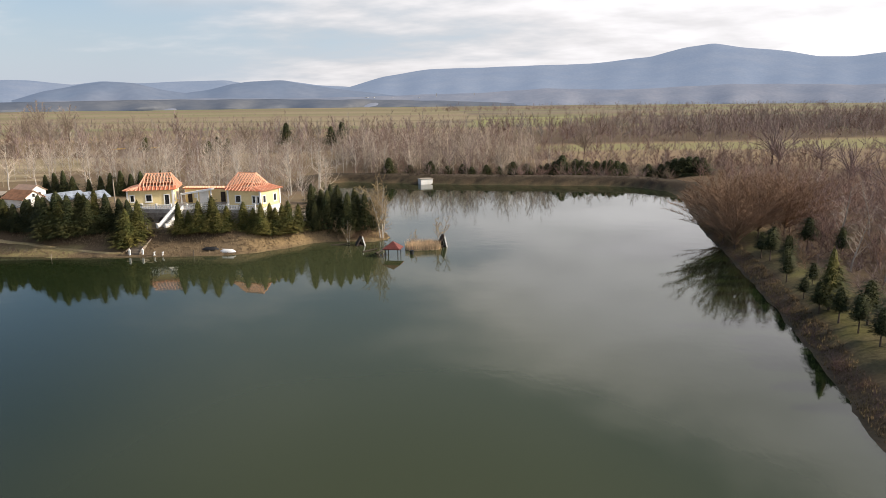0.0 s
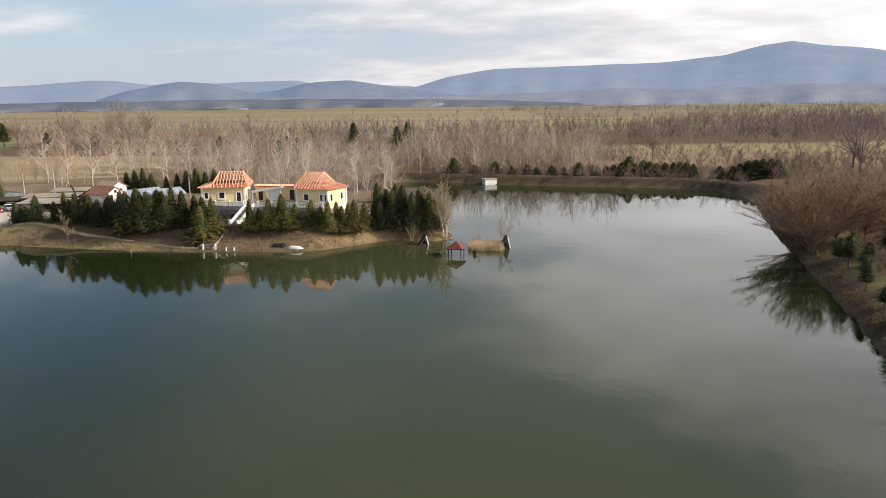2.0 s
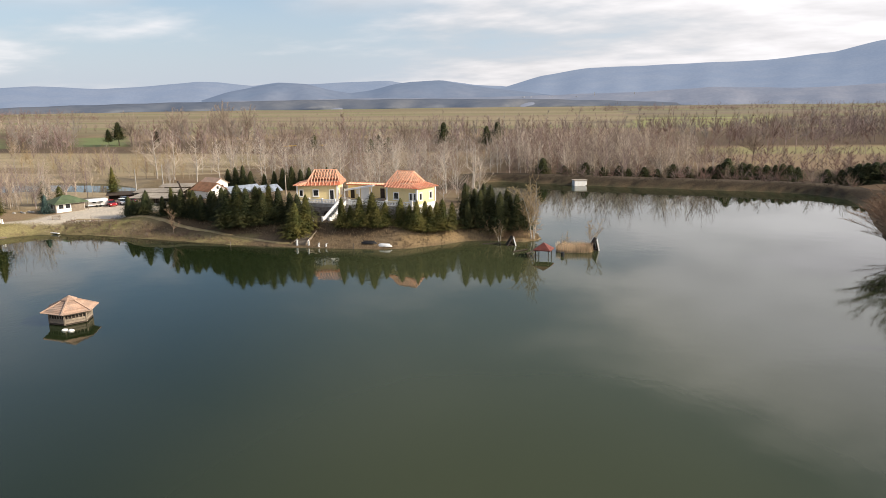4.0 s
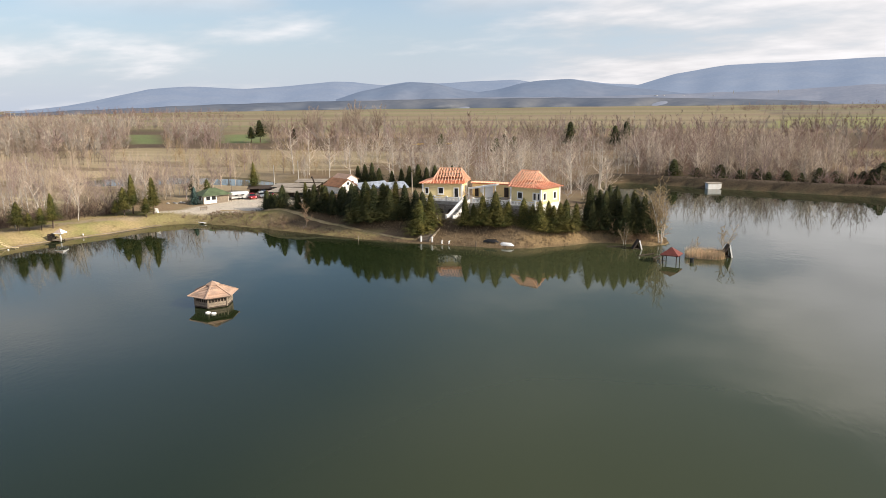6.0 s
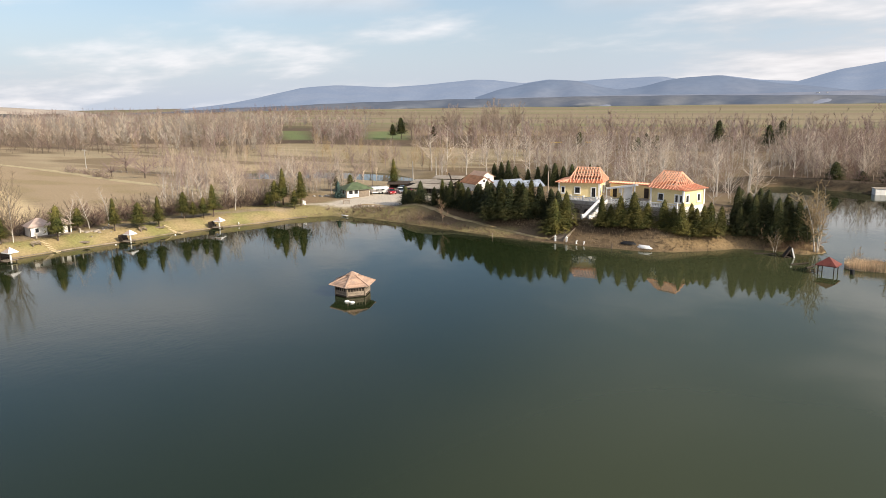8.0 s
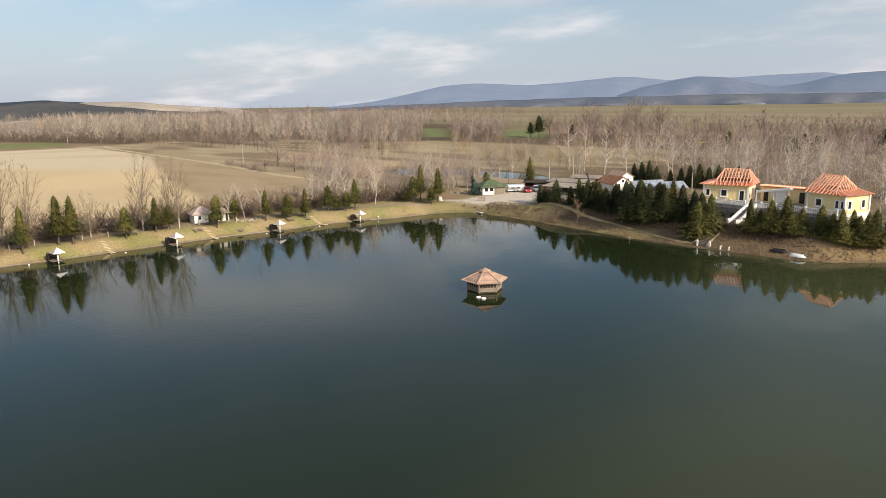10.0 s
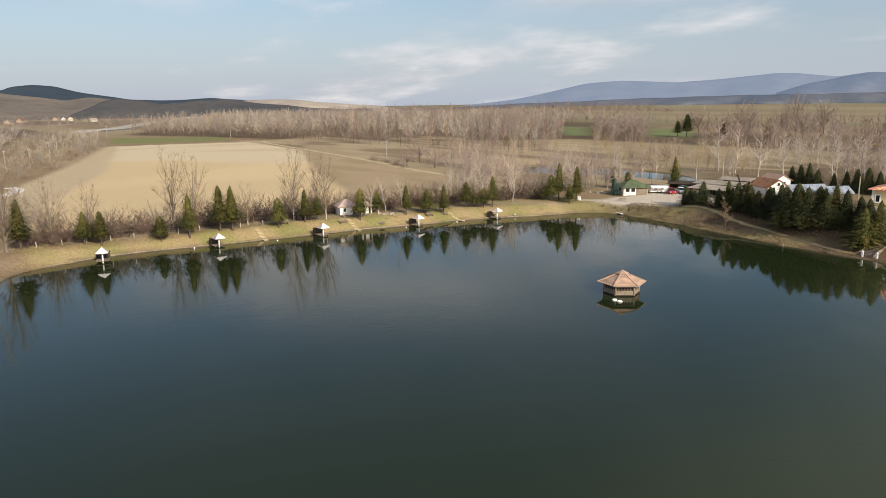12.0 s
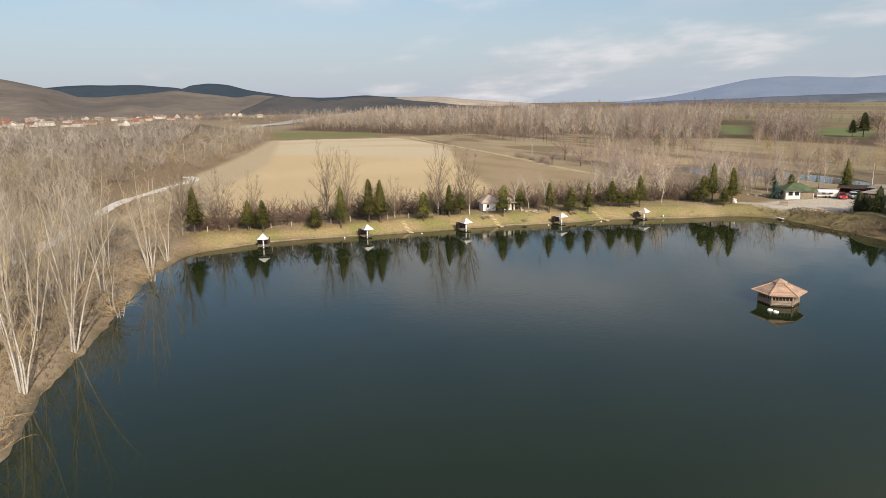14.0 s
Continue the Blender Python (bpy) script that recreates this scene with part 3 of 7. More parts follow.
    lay(box_weight(x, y, -100, -66, 118, 124, 2) * 0.8 * (d < 4), (0.33, 0.275, 0.125))
    lay(box_weight(x, y, -88, -38, 122, 134, 2) * smooth(3.6, 5.2, d) * 0.9, (0.085, 0.055, 0.034))  # needle litter, darkened further for the conifers' shade
    lay(box_weight(x, y, -34, -14, 120, 136, 4) * 0.85, (0.29, 0.20, 0.105))
    # the east wood's shade is put into the ground and bank colours
    lay(box_weight(x, y, 52, 260, 0, 240, 4) * 0.8, (0.11, 0.07, 0.045))
    lay(box_weight(x, y, 30, 52, 40, 140, 3) * 0.85, (0.11, 0.075, 0.05))
    lay(box_weight(x, y, 44, 52, 50, 135, 3) * 0.6 * smooth(0, 0.8, waves(x, y, 9, 16)), (0.19, 0.17, 0.05))
    east = box_weight(x, y, 30, 62, 40, 138, 4)
    lay(east * 0.9 * (1 - smooth(2.2, 3.0, d)), (0.12, 0.075, 0.052))
    lay(east * 0.9 * smooth(2.4, 3.2, d) * (1 - smooth(7.5, 10, d)), (0.12, 0.10, 0.048))
    lay(east * 0.6 * smooth(2.4, 3.2, d) * (1 - smooth(7.5, 10, d)) * smooth(-0.1, 0.5, waves(x, y, 6, 49)), (0.16, 0.155, 0.045))
    # dam colour carries damp and the shade of a slope turned from the sun
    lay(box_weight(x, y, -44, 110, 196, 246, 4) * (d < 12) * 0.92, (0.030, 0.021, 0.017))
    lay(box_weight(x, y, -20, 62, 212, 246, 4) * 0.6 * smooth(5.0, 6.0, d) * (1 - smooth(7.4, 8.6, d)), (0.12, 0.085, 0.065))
    lay((1 - smooth(-2, 6, y)) * (1 - smooth(14, 26, d)), (0.39, 0.305, 0.21))
    lay(smooth(-0.8, 0.8, -shore_distance(YARD, x, y)), (0.60, 0.53, 0.44))
    lay(0.85 * box_weight(x, y, -33.5, -27, 140, 152, 1.5), (0.52, 0.47, 0.41))
    lay(0.85 * box_weight(x, y, -150, -140, 10, 112, 3), (0.17, 0.115, 0.075))
    lay(0.75 * (1 - smooth(1.2, 2.4, line_distance(WEST_PATH, x, y))), (0.36, 0.28, 0.20))
    lay((1 - smooth(0.15, 0.7, np.abs(d))) * 0.7, (0.16, 0.11, 0.065))
    lay(smooth(-0.1, 0.4, -d), (0.07, 0.06, 0.035))
    return col * 0.96


def build_ground():
    xs = steps([(-4800, -1200, 120), (-1200, -620, 20), (-620, -480, 6), (-480, -310, 3), (-310, -152, 2), (-152, -112, 1.7), (-112, 66, 2.2), (66, 130, 4), (130, 500, 15), (500, 1200, 50), (1200, 4800, 200)])
    ys = steps([(-900, -60, 60), (-60, -30, 3), (-30, 110, 2.2), (110, 150, 1.5), (150, 206, 2.5), (206, 240, 1.2), (240, 420, 6), (420, 1100, 17), (1100, 4800, 120)])
    gx, gy = np.meshgrid(xs, ys)
    x, y = gx.ravel(), gy.ravel()
    z, d = land(x, y)
    nx, ny = len(xs), len(ys)
    i = (np.arange(ny - 1)[:, None] * nx + np.arange(nx - 1)).ravel()
    me = big_mesh("ground", np.stack([x, y, z], 1), np.stack([i, i + 1, i + nx + 1, i + nx], 1), GROUND)
    col = np.ones((len(x), 4), np.float32)
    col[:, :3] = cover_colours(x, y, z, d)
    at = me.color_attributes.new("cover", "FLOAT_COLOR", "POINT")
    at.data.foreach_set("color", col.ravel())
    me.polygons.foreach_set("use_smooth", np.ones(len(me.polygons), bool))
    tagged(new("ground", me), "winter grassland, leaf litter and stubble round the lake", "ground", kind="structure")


build_ground()
g = Geo()
g.add([(-240, -60, 0), (90, -60, 0), (90, 250, 0), (-240, 250, 0)], [(0, 1, 2, 3)])
solid("water", g, WATER, "still dark green lake water with faint ripples", "lake", "structure")


# ---- far hills ----
def ridge(name, profile, near, far, mat, label, seed):
    """A range of hills: profile gives azimuth (to the left of north) and crest angle in degrees; the slopes rise from near to far."""
    az = np.arange(profile[0][0], profile[-1][0], 0.25)
    crest = np.interp(az, [p[0] for p in profile], [p[1] for p in profile])
    k = np.array([0.4, 1, 0.4])
    crest = np.convolve(np.pad(crest, 1, "edge"), k / k.sum(), "valid")
    rows = np.linspace(0, 1, 15)
    a, s = np.meshgrid(np.radians(az), rows)
    c = np.meshgrid(crest, rows)[0]
    q = np.degrees(a)
    spur = 0.5 + 0.25 * (np.sin(q * 0.9 + 1.7 * s + seed) + np.sin(q * 0.37 - 2.3 * s + 2 * seed) * np.sin(q * 1.7 + 4 * s + 3 * seed))
    up = np.where(s < 0.86, s / 0.86, 1 - ((s - 0.86) / 0.14) ** 2 * 0.5)
    r = near + (far - near) * s - 120 * spur * np.sin(np.pi * np.clip(s / 0.86, 0, 1))
    peak = near + (far - near) * 0.86
    z = (26 + np.tan(np.radians(c)) * peak) * (0.30 * up + 0.70 * up ** 1.7)
    z = z + 3 * np.sin(q * 1.3 + s * 5 + seed) * np.sin(q * 0.6 - s * 7) * np.sin(np.pi * s)
    pts = np.stack([-np.sin(a) * r, np.cos(a) * r, z - 2], -1).reshape(-1, 3)
    nx, ny = len(az), len(rows)
    i = (np.arange(ny - 1)[:, None] * nx + np.arange(nx - 1)).ravel()
    me = big_mesh(name, pts, np.stack([i, i + nx, i + nx + 1, i + 1], 1), mat)
    me.polygons.foreach_set("use_smooth", np.ones(len(me.polygons), bool))
    tagged(new(name, me), label, "hills", kind="structure")


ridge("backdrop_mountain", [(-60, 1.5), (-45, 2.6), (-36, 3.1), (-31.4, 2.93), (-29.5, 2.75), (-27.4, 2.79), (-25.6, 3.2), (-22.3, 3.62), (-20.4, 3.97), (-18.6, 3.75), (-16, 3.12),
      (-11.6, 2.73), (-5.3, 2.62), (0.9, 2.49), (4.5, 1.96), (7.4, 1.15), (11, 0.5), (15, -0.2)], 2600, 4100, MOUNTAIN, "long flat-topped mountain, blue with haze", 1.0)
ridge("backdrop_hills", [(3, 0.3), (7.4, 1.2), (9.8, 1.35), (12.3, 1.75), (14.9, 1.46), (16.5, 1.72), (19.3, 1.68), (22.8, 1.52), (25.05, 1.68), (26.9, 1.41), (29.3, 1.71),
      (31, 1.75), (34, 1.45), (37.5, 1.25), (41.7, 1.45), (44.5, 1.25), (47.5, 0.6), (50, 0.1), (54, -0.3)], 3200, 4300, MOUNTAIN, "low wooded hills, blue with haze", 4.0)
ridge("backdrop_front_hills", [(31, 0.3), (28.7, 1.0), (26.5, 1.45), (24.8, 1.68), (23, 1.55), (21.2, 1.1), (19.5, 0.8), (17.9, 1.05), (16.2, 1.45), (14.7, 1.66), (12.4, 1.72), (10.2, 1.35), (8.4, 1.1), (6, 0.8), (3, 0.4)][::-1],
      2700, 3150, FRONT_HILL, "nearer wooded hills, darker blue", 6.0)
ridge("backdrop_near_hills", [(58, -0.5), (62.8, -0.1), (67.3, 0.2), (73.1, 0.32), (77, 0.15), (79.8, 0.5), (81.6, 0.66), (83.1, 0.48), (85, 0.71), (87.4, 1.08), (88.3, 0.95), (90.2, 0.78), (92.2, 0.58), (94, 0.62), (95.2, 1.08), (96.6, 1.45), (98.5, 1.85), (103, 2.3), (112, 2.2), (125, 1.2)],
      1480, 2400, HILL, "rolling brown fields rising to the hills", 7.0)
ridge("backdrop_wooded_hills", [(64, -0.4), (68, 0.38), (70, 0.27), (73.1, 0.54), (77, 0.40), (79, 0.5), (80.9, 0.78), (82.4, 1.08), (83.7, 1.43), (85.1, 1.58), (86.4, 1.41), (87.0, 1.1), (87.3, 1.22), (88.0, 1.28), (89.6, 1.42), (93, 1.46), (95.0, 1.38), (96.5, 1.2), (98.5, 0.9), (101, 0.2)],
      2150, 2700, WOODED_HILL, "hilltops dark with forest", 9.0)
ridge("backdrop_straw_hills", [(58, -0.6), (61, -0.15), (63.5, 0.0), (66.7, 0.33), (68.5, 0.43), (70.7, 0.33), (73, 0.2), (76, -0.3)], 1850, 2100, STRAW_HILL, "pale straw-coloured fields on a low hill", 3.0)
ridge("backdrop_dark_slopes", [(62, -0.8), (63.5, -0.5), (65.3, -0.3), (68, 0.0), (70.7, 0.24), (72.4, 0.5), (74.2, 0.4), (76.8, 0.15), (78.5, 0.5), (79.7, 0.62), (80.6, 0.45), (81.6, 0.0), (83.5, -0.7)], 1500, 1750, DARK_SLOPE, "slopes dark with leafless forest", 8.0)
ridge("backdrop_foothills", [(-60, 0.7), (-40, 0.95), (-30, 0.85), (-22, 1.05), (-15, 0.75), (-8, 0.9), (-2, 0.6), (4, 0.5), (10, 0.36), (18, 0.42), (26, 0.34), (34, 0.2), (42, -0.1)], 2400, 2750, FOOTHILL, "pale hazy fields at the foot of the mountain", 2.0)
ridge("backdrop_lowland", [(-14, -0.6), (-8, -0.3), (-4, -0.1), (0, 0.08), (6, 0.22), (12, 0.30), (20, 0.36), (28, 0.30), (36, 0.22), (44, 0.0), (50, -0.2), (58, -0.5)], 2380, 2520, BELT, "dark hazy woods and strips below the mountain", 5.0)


# ---- trees ----
def bare_segments(seed, h, stems=1, spread=0.35, limbs=14, subs=6, twigs=3, thick=0.012, upright=0.6, low=0.25, pieces=3, lean=0.34):
    """The wood of a leafless tree: trunk pieces and branch pieces (a, b, r0, r1)."""
    r = random.Random(seed)
    trunk, crown = [], []

    def bend(v, k):
        return (v + Vector((r.uniform(-k, k), r.uniform(-k, k), r.uniform(-k, k)))).normalized()

    for st in range(stems):
        turn = math.tau * st / stems + r.uniform(-0.5, 0.5)
        out = 0.0 if stems == 1 else r.uniform(0.35, 1.0) * lean
        d = Vector((math.cos(turn) * out, math.sin(turn) * out, 1)).normalized()
        p = Vector((math.cos(turn), math.sin(turn), 0)) * (0 if stems == 1 else 0.25)
        hh, n = h * (1 if st == 0 else r.uniform(0.7, 0.97)), 6
        rad = h * thick * (1 if stems == 1 else 0.75)
        line = [(p.copy(), rad)]
        for i in range(n):
            d = bend(d, 0.10)
            d.z = max(d.z, 0.75)
            d.normalize()
            p = p + d * hh / n
            line.append((p.copy(), rad * (1 - (i + 1) / n) ** 0.8))
        trunk.append(line)
        for k in range(limbs):
            f = low + (0.97 - low) * (k + r.random()) / limbs
            i = min(int(f * n), n - 1)
            a = line[i][0].lerp(line[i + 1][0], f * n - i)
            turn = r.uniform(0, math.tau)
            v = Vector((math.cos(turn), math.sin(turn), upright * r.uniform(0.5, 1.6))).normalized()
            ln = h * spread * (1.05 - f) ** 0.6 * r.uniform(0.6, 1.15)
            rb = rad * (1 - f) ** 0.7 * 0.5 + 0.012
            q = a.copy()
            for s in range(pieces):
                v = bend(v, 0.22)
                v.z += 0.12
                v.normalize()
                e = q + v * ln / pieces
                crown.append((q, e, rb * (1 - s / pieces) + 0.008, rb * (1 - (s + 1) / pieces) + 0.006))
                for _ in range(max(1, subs // pieces)):
                    w = bend(v, 0.75)
                    t0 = q.lerp(e, r.random())
                    sl = ln * 0.42 * r.uniform(0.5, 1.1)
                    mid = t0 + w * sl
                    crown.append((t0, mid, 0.022, 0.0))
                    for _ in range(twigs):
                        x = bend(w, 0.7)
                        o = t0.lerp(mid, r.uniform(0.25, 0.9))
                        crown.append((o, o + x * sl * r.uniform(0.35, 0.7), 0.014, 0.0))
                q = e
    return trunk, crown


def wood_geo(pieces, sides=5, fat=1.0):
    g = Geo()
    for a, b, r0, r1 in pieces:
        g.tube(a, b, r0 * fat, r1 * fat, sides if r0 * fat > 0.05 else 3)
    return g


def bare_tree(name, label, category, bark, twig, seed, h, fat=1.0, **kw):
    t, c = bare_segments(seed, h, **kw)
    ob = thing(name, label, category)
    for line in t:
        part("trunk", Geo().pipe([(line[0][0] - Vector((0, 0, 0.3)), line[0][1] * 1.15)] + line, 7), bark, ob)
    part("crown", wood_geo(c, 4, fat), twig, ob)
    return ob


def conifer_sprays(seed, h, width, layers, shape=0.62, droop=0.25, leaf=0.42, bare=0.08, fill=1.0):
    """The needles of a conifer: a rough inner body, and small sprays that droop from the tips of its boughs."""
    r = random.Random(seed)
    g = Geo()
    width *= 1.42
    turns, whorls = [r.uniform(0, math.tau) for _ in range(4)], layers * 0.42

    def reach(f, t):
        """How far the boughs come out at the relative height f, on the side t."""
        lobes = 1 + 0.10 * math.sin(3 * t + turns[0] + 5 * f) + 0.08 * math.sin(5 * t + turns[1] - 9 * f) + 0.07 * math.sin(2 * t + turns[2] + 17 * f)
        foot = min(1.0, 0.55 + (f - bare) * 5)
        tier = 0.80 + 0.32 * (1 - (f * whorls + 0.25 * math.sin(2 * t + turns[3]) + 0.2 * math.sin(5 * t)) % 1.0)
        return (width * (1 - f) ** shape * foot) * lobes * tier + 0.05

    sides, rings = 9, 8
    body = []
    for k in range(rings):
        f = bare + (0.97 - bare) * k / (rings - 1)
        body += [(0.5 * reach(f, math.tau * i / sides) * math.cos(math.tau * i / sides) * r.uniform(0.85, 1.1), 0.5 * reach(f, math.tau * i / sides) * math.sin(math.tau * i / sides) * r.uniform(0.85, 1.1), f * h + r.uniform(-0.15, 0.15)) for i in range(sides)]
    g.add(body, [(k * sides + i, k * sides + (i + 1) % sides, (k + 1) * sides + (i + 1) % sides, (k + 1) * sides + i) for k in range(rings - 1) for i in range(sides)])
    levels = int(layers * 1.5)
    for k in range(levels):
        f0 = bare + (1 - bare) * k / levels
        boughs = max(5, int(fill * math.tau * width * (1 - f0) ** shape / (leaf * 0.62)))
        for b in range(boughs):
            t = math.tau * (b + r.random()) / boughs
            f = min(0.99, max(bare, f0 + r.uniform(-0.7, 0.7) / levels))
            ln = reach(f, t) * r.choice((0.62, 0.8, 0.92, 1.0, 1.1, 1.3))
            d, q = Vector((math.cos(t), math.sin(t), 0)), Vector((-math.sin(t), math.cos(t), 0))
            c = d * ln + Vector((0, 0, f * h - droop * ln * 0.6 + r.uniform(-0.08, 0.08)))
            w = leaf * r.uniform(0.75, 1.5) * (0.6 + 0.45 * (1 - f) ** 0.5)
            root = c - d * w * 0.9 + Vector((0, 0, w * r.uniform(0.1, 0.4)))
            for side in (-1, 1):
                tip = c + d * w * r.uniform(0.0, 0.55) + q * side * w * r.uniform(0.15, 0.7) - Vector((0, 0, w * r.uniform(-0.15, 0.6)))
                g.add([root + q * 0.18 * w * side, root - q * 0.18 * w * side, tip], [(0, 1, 2)])
    for i in range(6):
        t = r.uniform(0, math.tau)
        g.add([(0.07, 0, h * 0.93), (-0.07, 0.03, h * 0.93), (0.05 * math.cos(t), 0.05 * math.sin(t), h * 1.02)], [(0, 1, 2)])
    return g


def conifer(name, label, mat, seed, h, width, layers, **kw):
    ob = thing(name, label, "conifer")
    part("trunk", Geo().tube((0, 0, -0.3), (0, 0, h * 0.5), 0.016 * h + 0.04, 0.009 * h, 6).tube((0, 0, h * 0.5), (0, 0, h * 0.97), 0.009 * h, 0.0, 5), BARK_DARK, ob)
    part("crown", conifer_sprays(seed, h, width, layers, **kw), mat, ob)
    return ob


def far_wood(name, spots, templates, mats, label, seed, bark=None):
    """Many leafless trees in one mesh: spots (x, y, height); mats: twig colours, by turns."""
    mats = mats if isinstance(mats, list) else [mats]
    r = np.random.RandomState(seed)
    vs, fs, ms, base = [], [], [], 0
    zs = land([p[0] for p in spots], [p[1] for p in spots])[0] - 0.2
    for (x, y, h), z in zip(spots, zs):
        v, f, wood = templates[r.randint(len(templates))]
        a, k = r.uniform(0, math.tau), h * r.uniform(0.75, 1.25)
        c, s, wide = math.cos(a), math.sin(a), h * r.uniform(0.8, 1.3)
        vs.append(np.stack([x + wide * (c * v[:, 0] - s * v[:, 1]), y + wide * (s * v[:, 0] + c * v[:, 1]), z + k * v[:, 2]], 1))
        fs.append(f + base)
        ms.append(np.where(wood & (bark is not None), len(mats), r.randint(len(mats))).astype(np.int32))
        base += len(v)
    me = big_mesh(name, np.concatenate(vs), np.concatenate(fs), mats[0])
    for m in mats[1:] + ([bark] if bark else []):
        me.materials.append(m)
    me.polygons.foreach_set("material_index", np.concatenate(ms))
    tagged(new(name, me), label, "wood", kind="stuff")


def crown_geo(seed, wide, base, limbs, per, thin, h=1.0, stem=0.013, reach=0.13, lowest=-0.75, limb=0.5):
    """A leafless tree with a rounded crown: stem, limbs that fork to the crown's edge, and a haze of twigs."""
    r = random.Random(seed)
    trunk, g = Geo(), Geo()
    cz, rz = (base + 1) / 2 * h, (1 - base) / 2 * h
    lean = Vector((r.uniform(-0.05, 0.05), r.uniform(-0.05, 0.05), 1)) * h
    fork = base + 0.45 * (1 - base)

    def cone(geo, a, b, r0, r1=0.0):
        d = b - a
        s = d.orthogonal().normalized()
        u = d.cross(s).normalized()
        ring = [math.cos(math.tau * i / 3) * s + math.sin(math.tau * i / 3) * u for i in range(3)]
        geo.add([a + r0 * q for q in ring] + [b], [(0, 1, 3), (1, 2, 3), (2, 0, 3)])

    cone(trunk, Vector((0, 0, 0)), lean * (fork + 0.2), stem * h)
    for k in range(limbs):
        u, t = lowest + (0.97 - lowest) * (k + r.random()) / limbs, r.uniform(0, math.tau)
        s = math.sqrt(max(0.0, 1 - u * u)) * r.uniform(0.7, 1.1) + 0.05
        tip = Vector((wide * h * s * math.cos(t), wide * h * s * math.sin(t), cz + rz * u * r.uniform(0.85, 1.08)))
        a = lean * min(fork, (base * 0.75 + r.uniform(0.0, 0.5) * max(0.02, tip.z / h - base)))
        mid = a.lerp(tip, 0.5) + Vector((r.uniform(-1, 1), r.uniform(-1, 1), 0.6)) * 0.035 * h
        cone(g, a, mid.lerp(tip, 0.2), stem * limb * h)
        cone(g, mid, tip, stem * limb * 0.56 * h)
        for _ in range(per):
            f = r.uniform(0.08, 1.0) ** 0.75
            o = a.lerp(mid, f * 2) if f < 0.5 else mid.lerp(tip, f * 2 - 1)
            d = ((tip - a).normalized() * 0.8 + Vector((r.uniform(-1, 1), r.uniform(-1, 1), r.uniform(-0.3, 1.1)))).normalized()
            side = d.cross(Vector((r.uniform(-1, 1), r.uniform(-1, 1), r.uniform(-1, 1)))).normalized() * thin * h / 2
            g.add([o - side, o + side, o + d * h * reach * r.uniform(0.5, 1.2)], [(0, 1, 2)])
    return trunk, g


def crown_template(*a, **k):
    trunk, g = crown_geo(*a, **k)
    trunk.add(g.v, g.f)
    order = np.arange(len(trunk.f)) - 3
    wood = (order < 0) | (order % (6 + a[4]) < 6)  # stem and limbs, not twigs
    return np.array([tuple(q) for q in trunk.v]), np.array([tuple(q) for q in trunk.f]), wood


def round_tree(name, label, bark, twig, *a, **k):
    """A leafless tree with a rounded crown as a thing of its own."""
    ob = thing(name, label, "tree")
    trunk, g = crown_geo(*a, **k)
    part("trunk", trunk, bark, ob)
    part("crown", g, twig, ob)
    return ob


def scatter(seed, count, poly, h0, h1, keep=None, shrink=0.0):
    r = np.random.RandomState(seed)
    poly = np.array(poly, float)
    lo, hi = poly.min(0), poly.max(0)
    pts = r.uniform(lo, hi, (count * 12, 2))
    ok = inside(poly, pts[:, 0], pts[:, 1])
    if keep is not None:
        ok &= keep(pts[:, 0], pts[:, 1])
    pts = pts[ok][:count]
    return [(x, y, r.uniform(h0, h1)) for x, y in pts]


def off_water(gap):
    return lambda x, y: (shore_distance(LAKE, x, y) > gap) & (shore_distance(POND, x, y) > 2)


NEAR_T = [crown_template(s, w, b, 12, 21, 0.0034, reach=0.12, stem=0.0075) for s, w, b in ((1, 0.20, 0.2), (2, 0.26, 0.22), (3, 0.32, 0.18), (4, 0.24, 0.3), (5, 0.36, 0.2))]
THICK_T = [crown_template(s + 10, w, b, 11, 25, 0.0039, reach=0.135, stem=0.0085) for s, w, b in ((1, 0.36, 0.08), (2, 0.30, 0.12), (3, 0.42, 0.06), (4, 0.28, 0.1), (5, 0.38, 0.2))]
FAR_T = [crown_template(s + 20, w, b, 5, 24, 0.0102, reach=0.155, stem=0.009, limb=0.3) for s, w, b in ((1, 0.25, 0.24), (2, 0.19, 0.28), (3, 0.30, 0.20), (4, 0.17, 0.32), (5, 0.27, 0.22), (6, 0.22, 0.12))]
DENSE_T = [crown_template(s + 60, w, b, 6, 25, 0.011, reach=0.16, stem=0.010, limb=0.4) for s, w, b in ((1, 0.36, 0.08), (2, 0.30, 0.14), (3, 0.42, 0.06), (4, 0.26, 0.16))]
DISTANT_T = [crown_template(s + 40, w, b, 5, 16, 0.013, reach=0.20, stem=0.0075) for s, w, b in ((1, 0.34, 0.08), (2, 0.28, 0.12), (3, 0.42, 0.05), (4, 0.38, 0.1))]
BUSH_T = [crown_template(s + 30, w, 0.0, 10, 18, 0.0098, reach=0.2, stem=0.007) for s, w in ((1, 0.45), (2, 0.55), (3, 0.4), (4, 0.5))]


# ---- woods round the lake ----
LANES = [np.array(q, float) for q in ([(-215, 205), (-200, 205), (-352, 366), (-470, 490), (-505, 490), (-372, 362)], [(-180, 222), (-160, 222), (-285, 388), (-372, 506), (-410, 506), (-318, 385)])]


def lanes(x, y):
    """Off the open green strips and the rides that lead to them."""
    return (shore_distance(LANES[0], x, y) > 2) & (shore_distance(LANES[1], x, y) > 2)


def clear(x, y):
    """Off the meadows."""
    return (shore_distance(MEADOWS[0][0], x, y) > 3) & lanes(x, y)


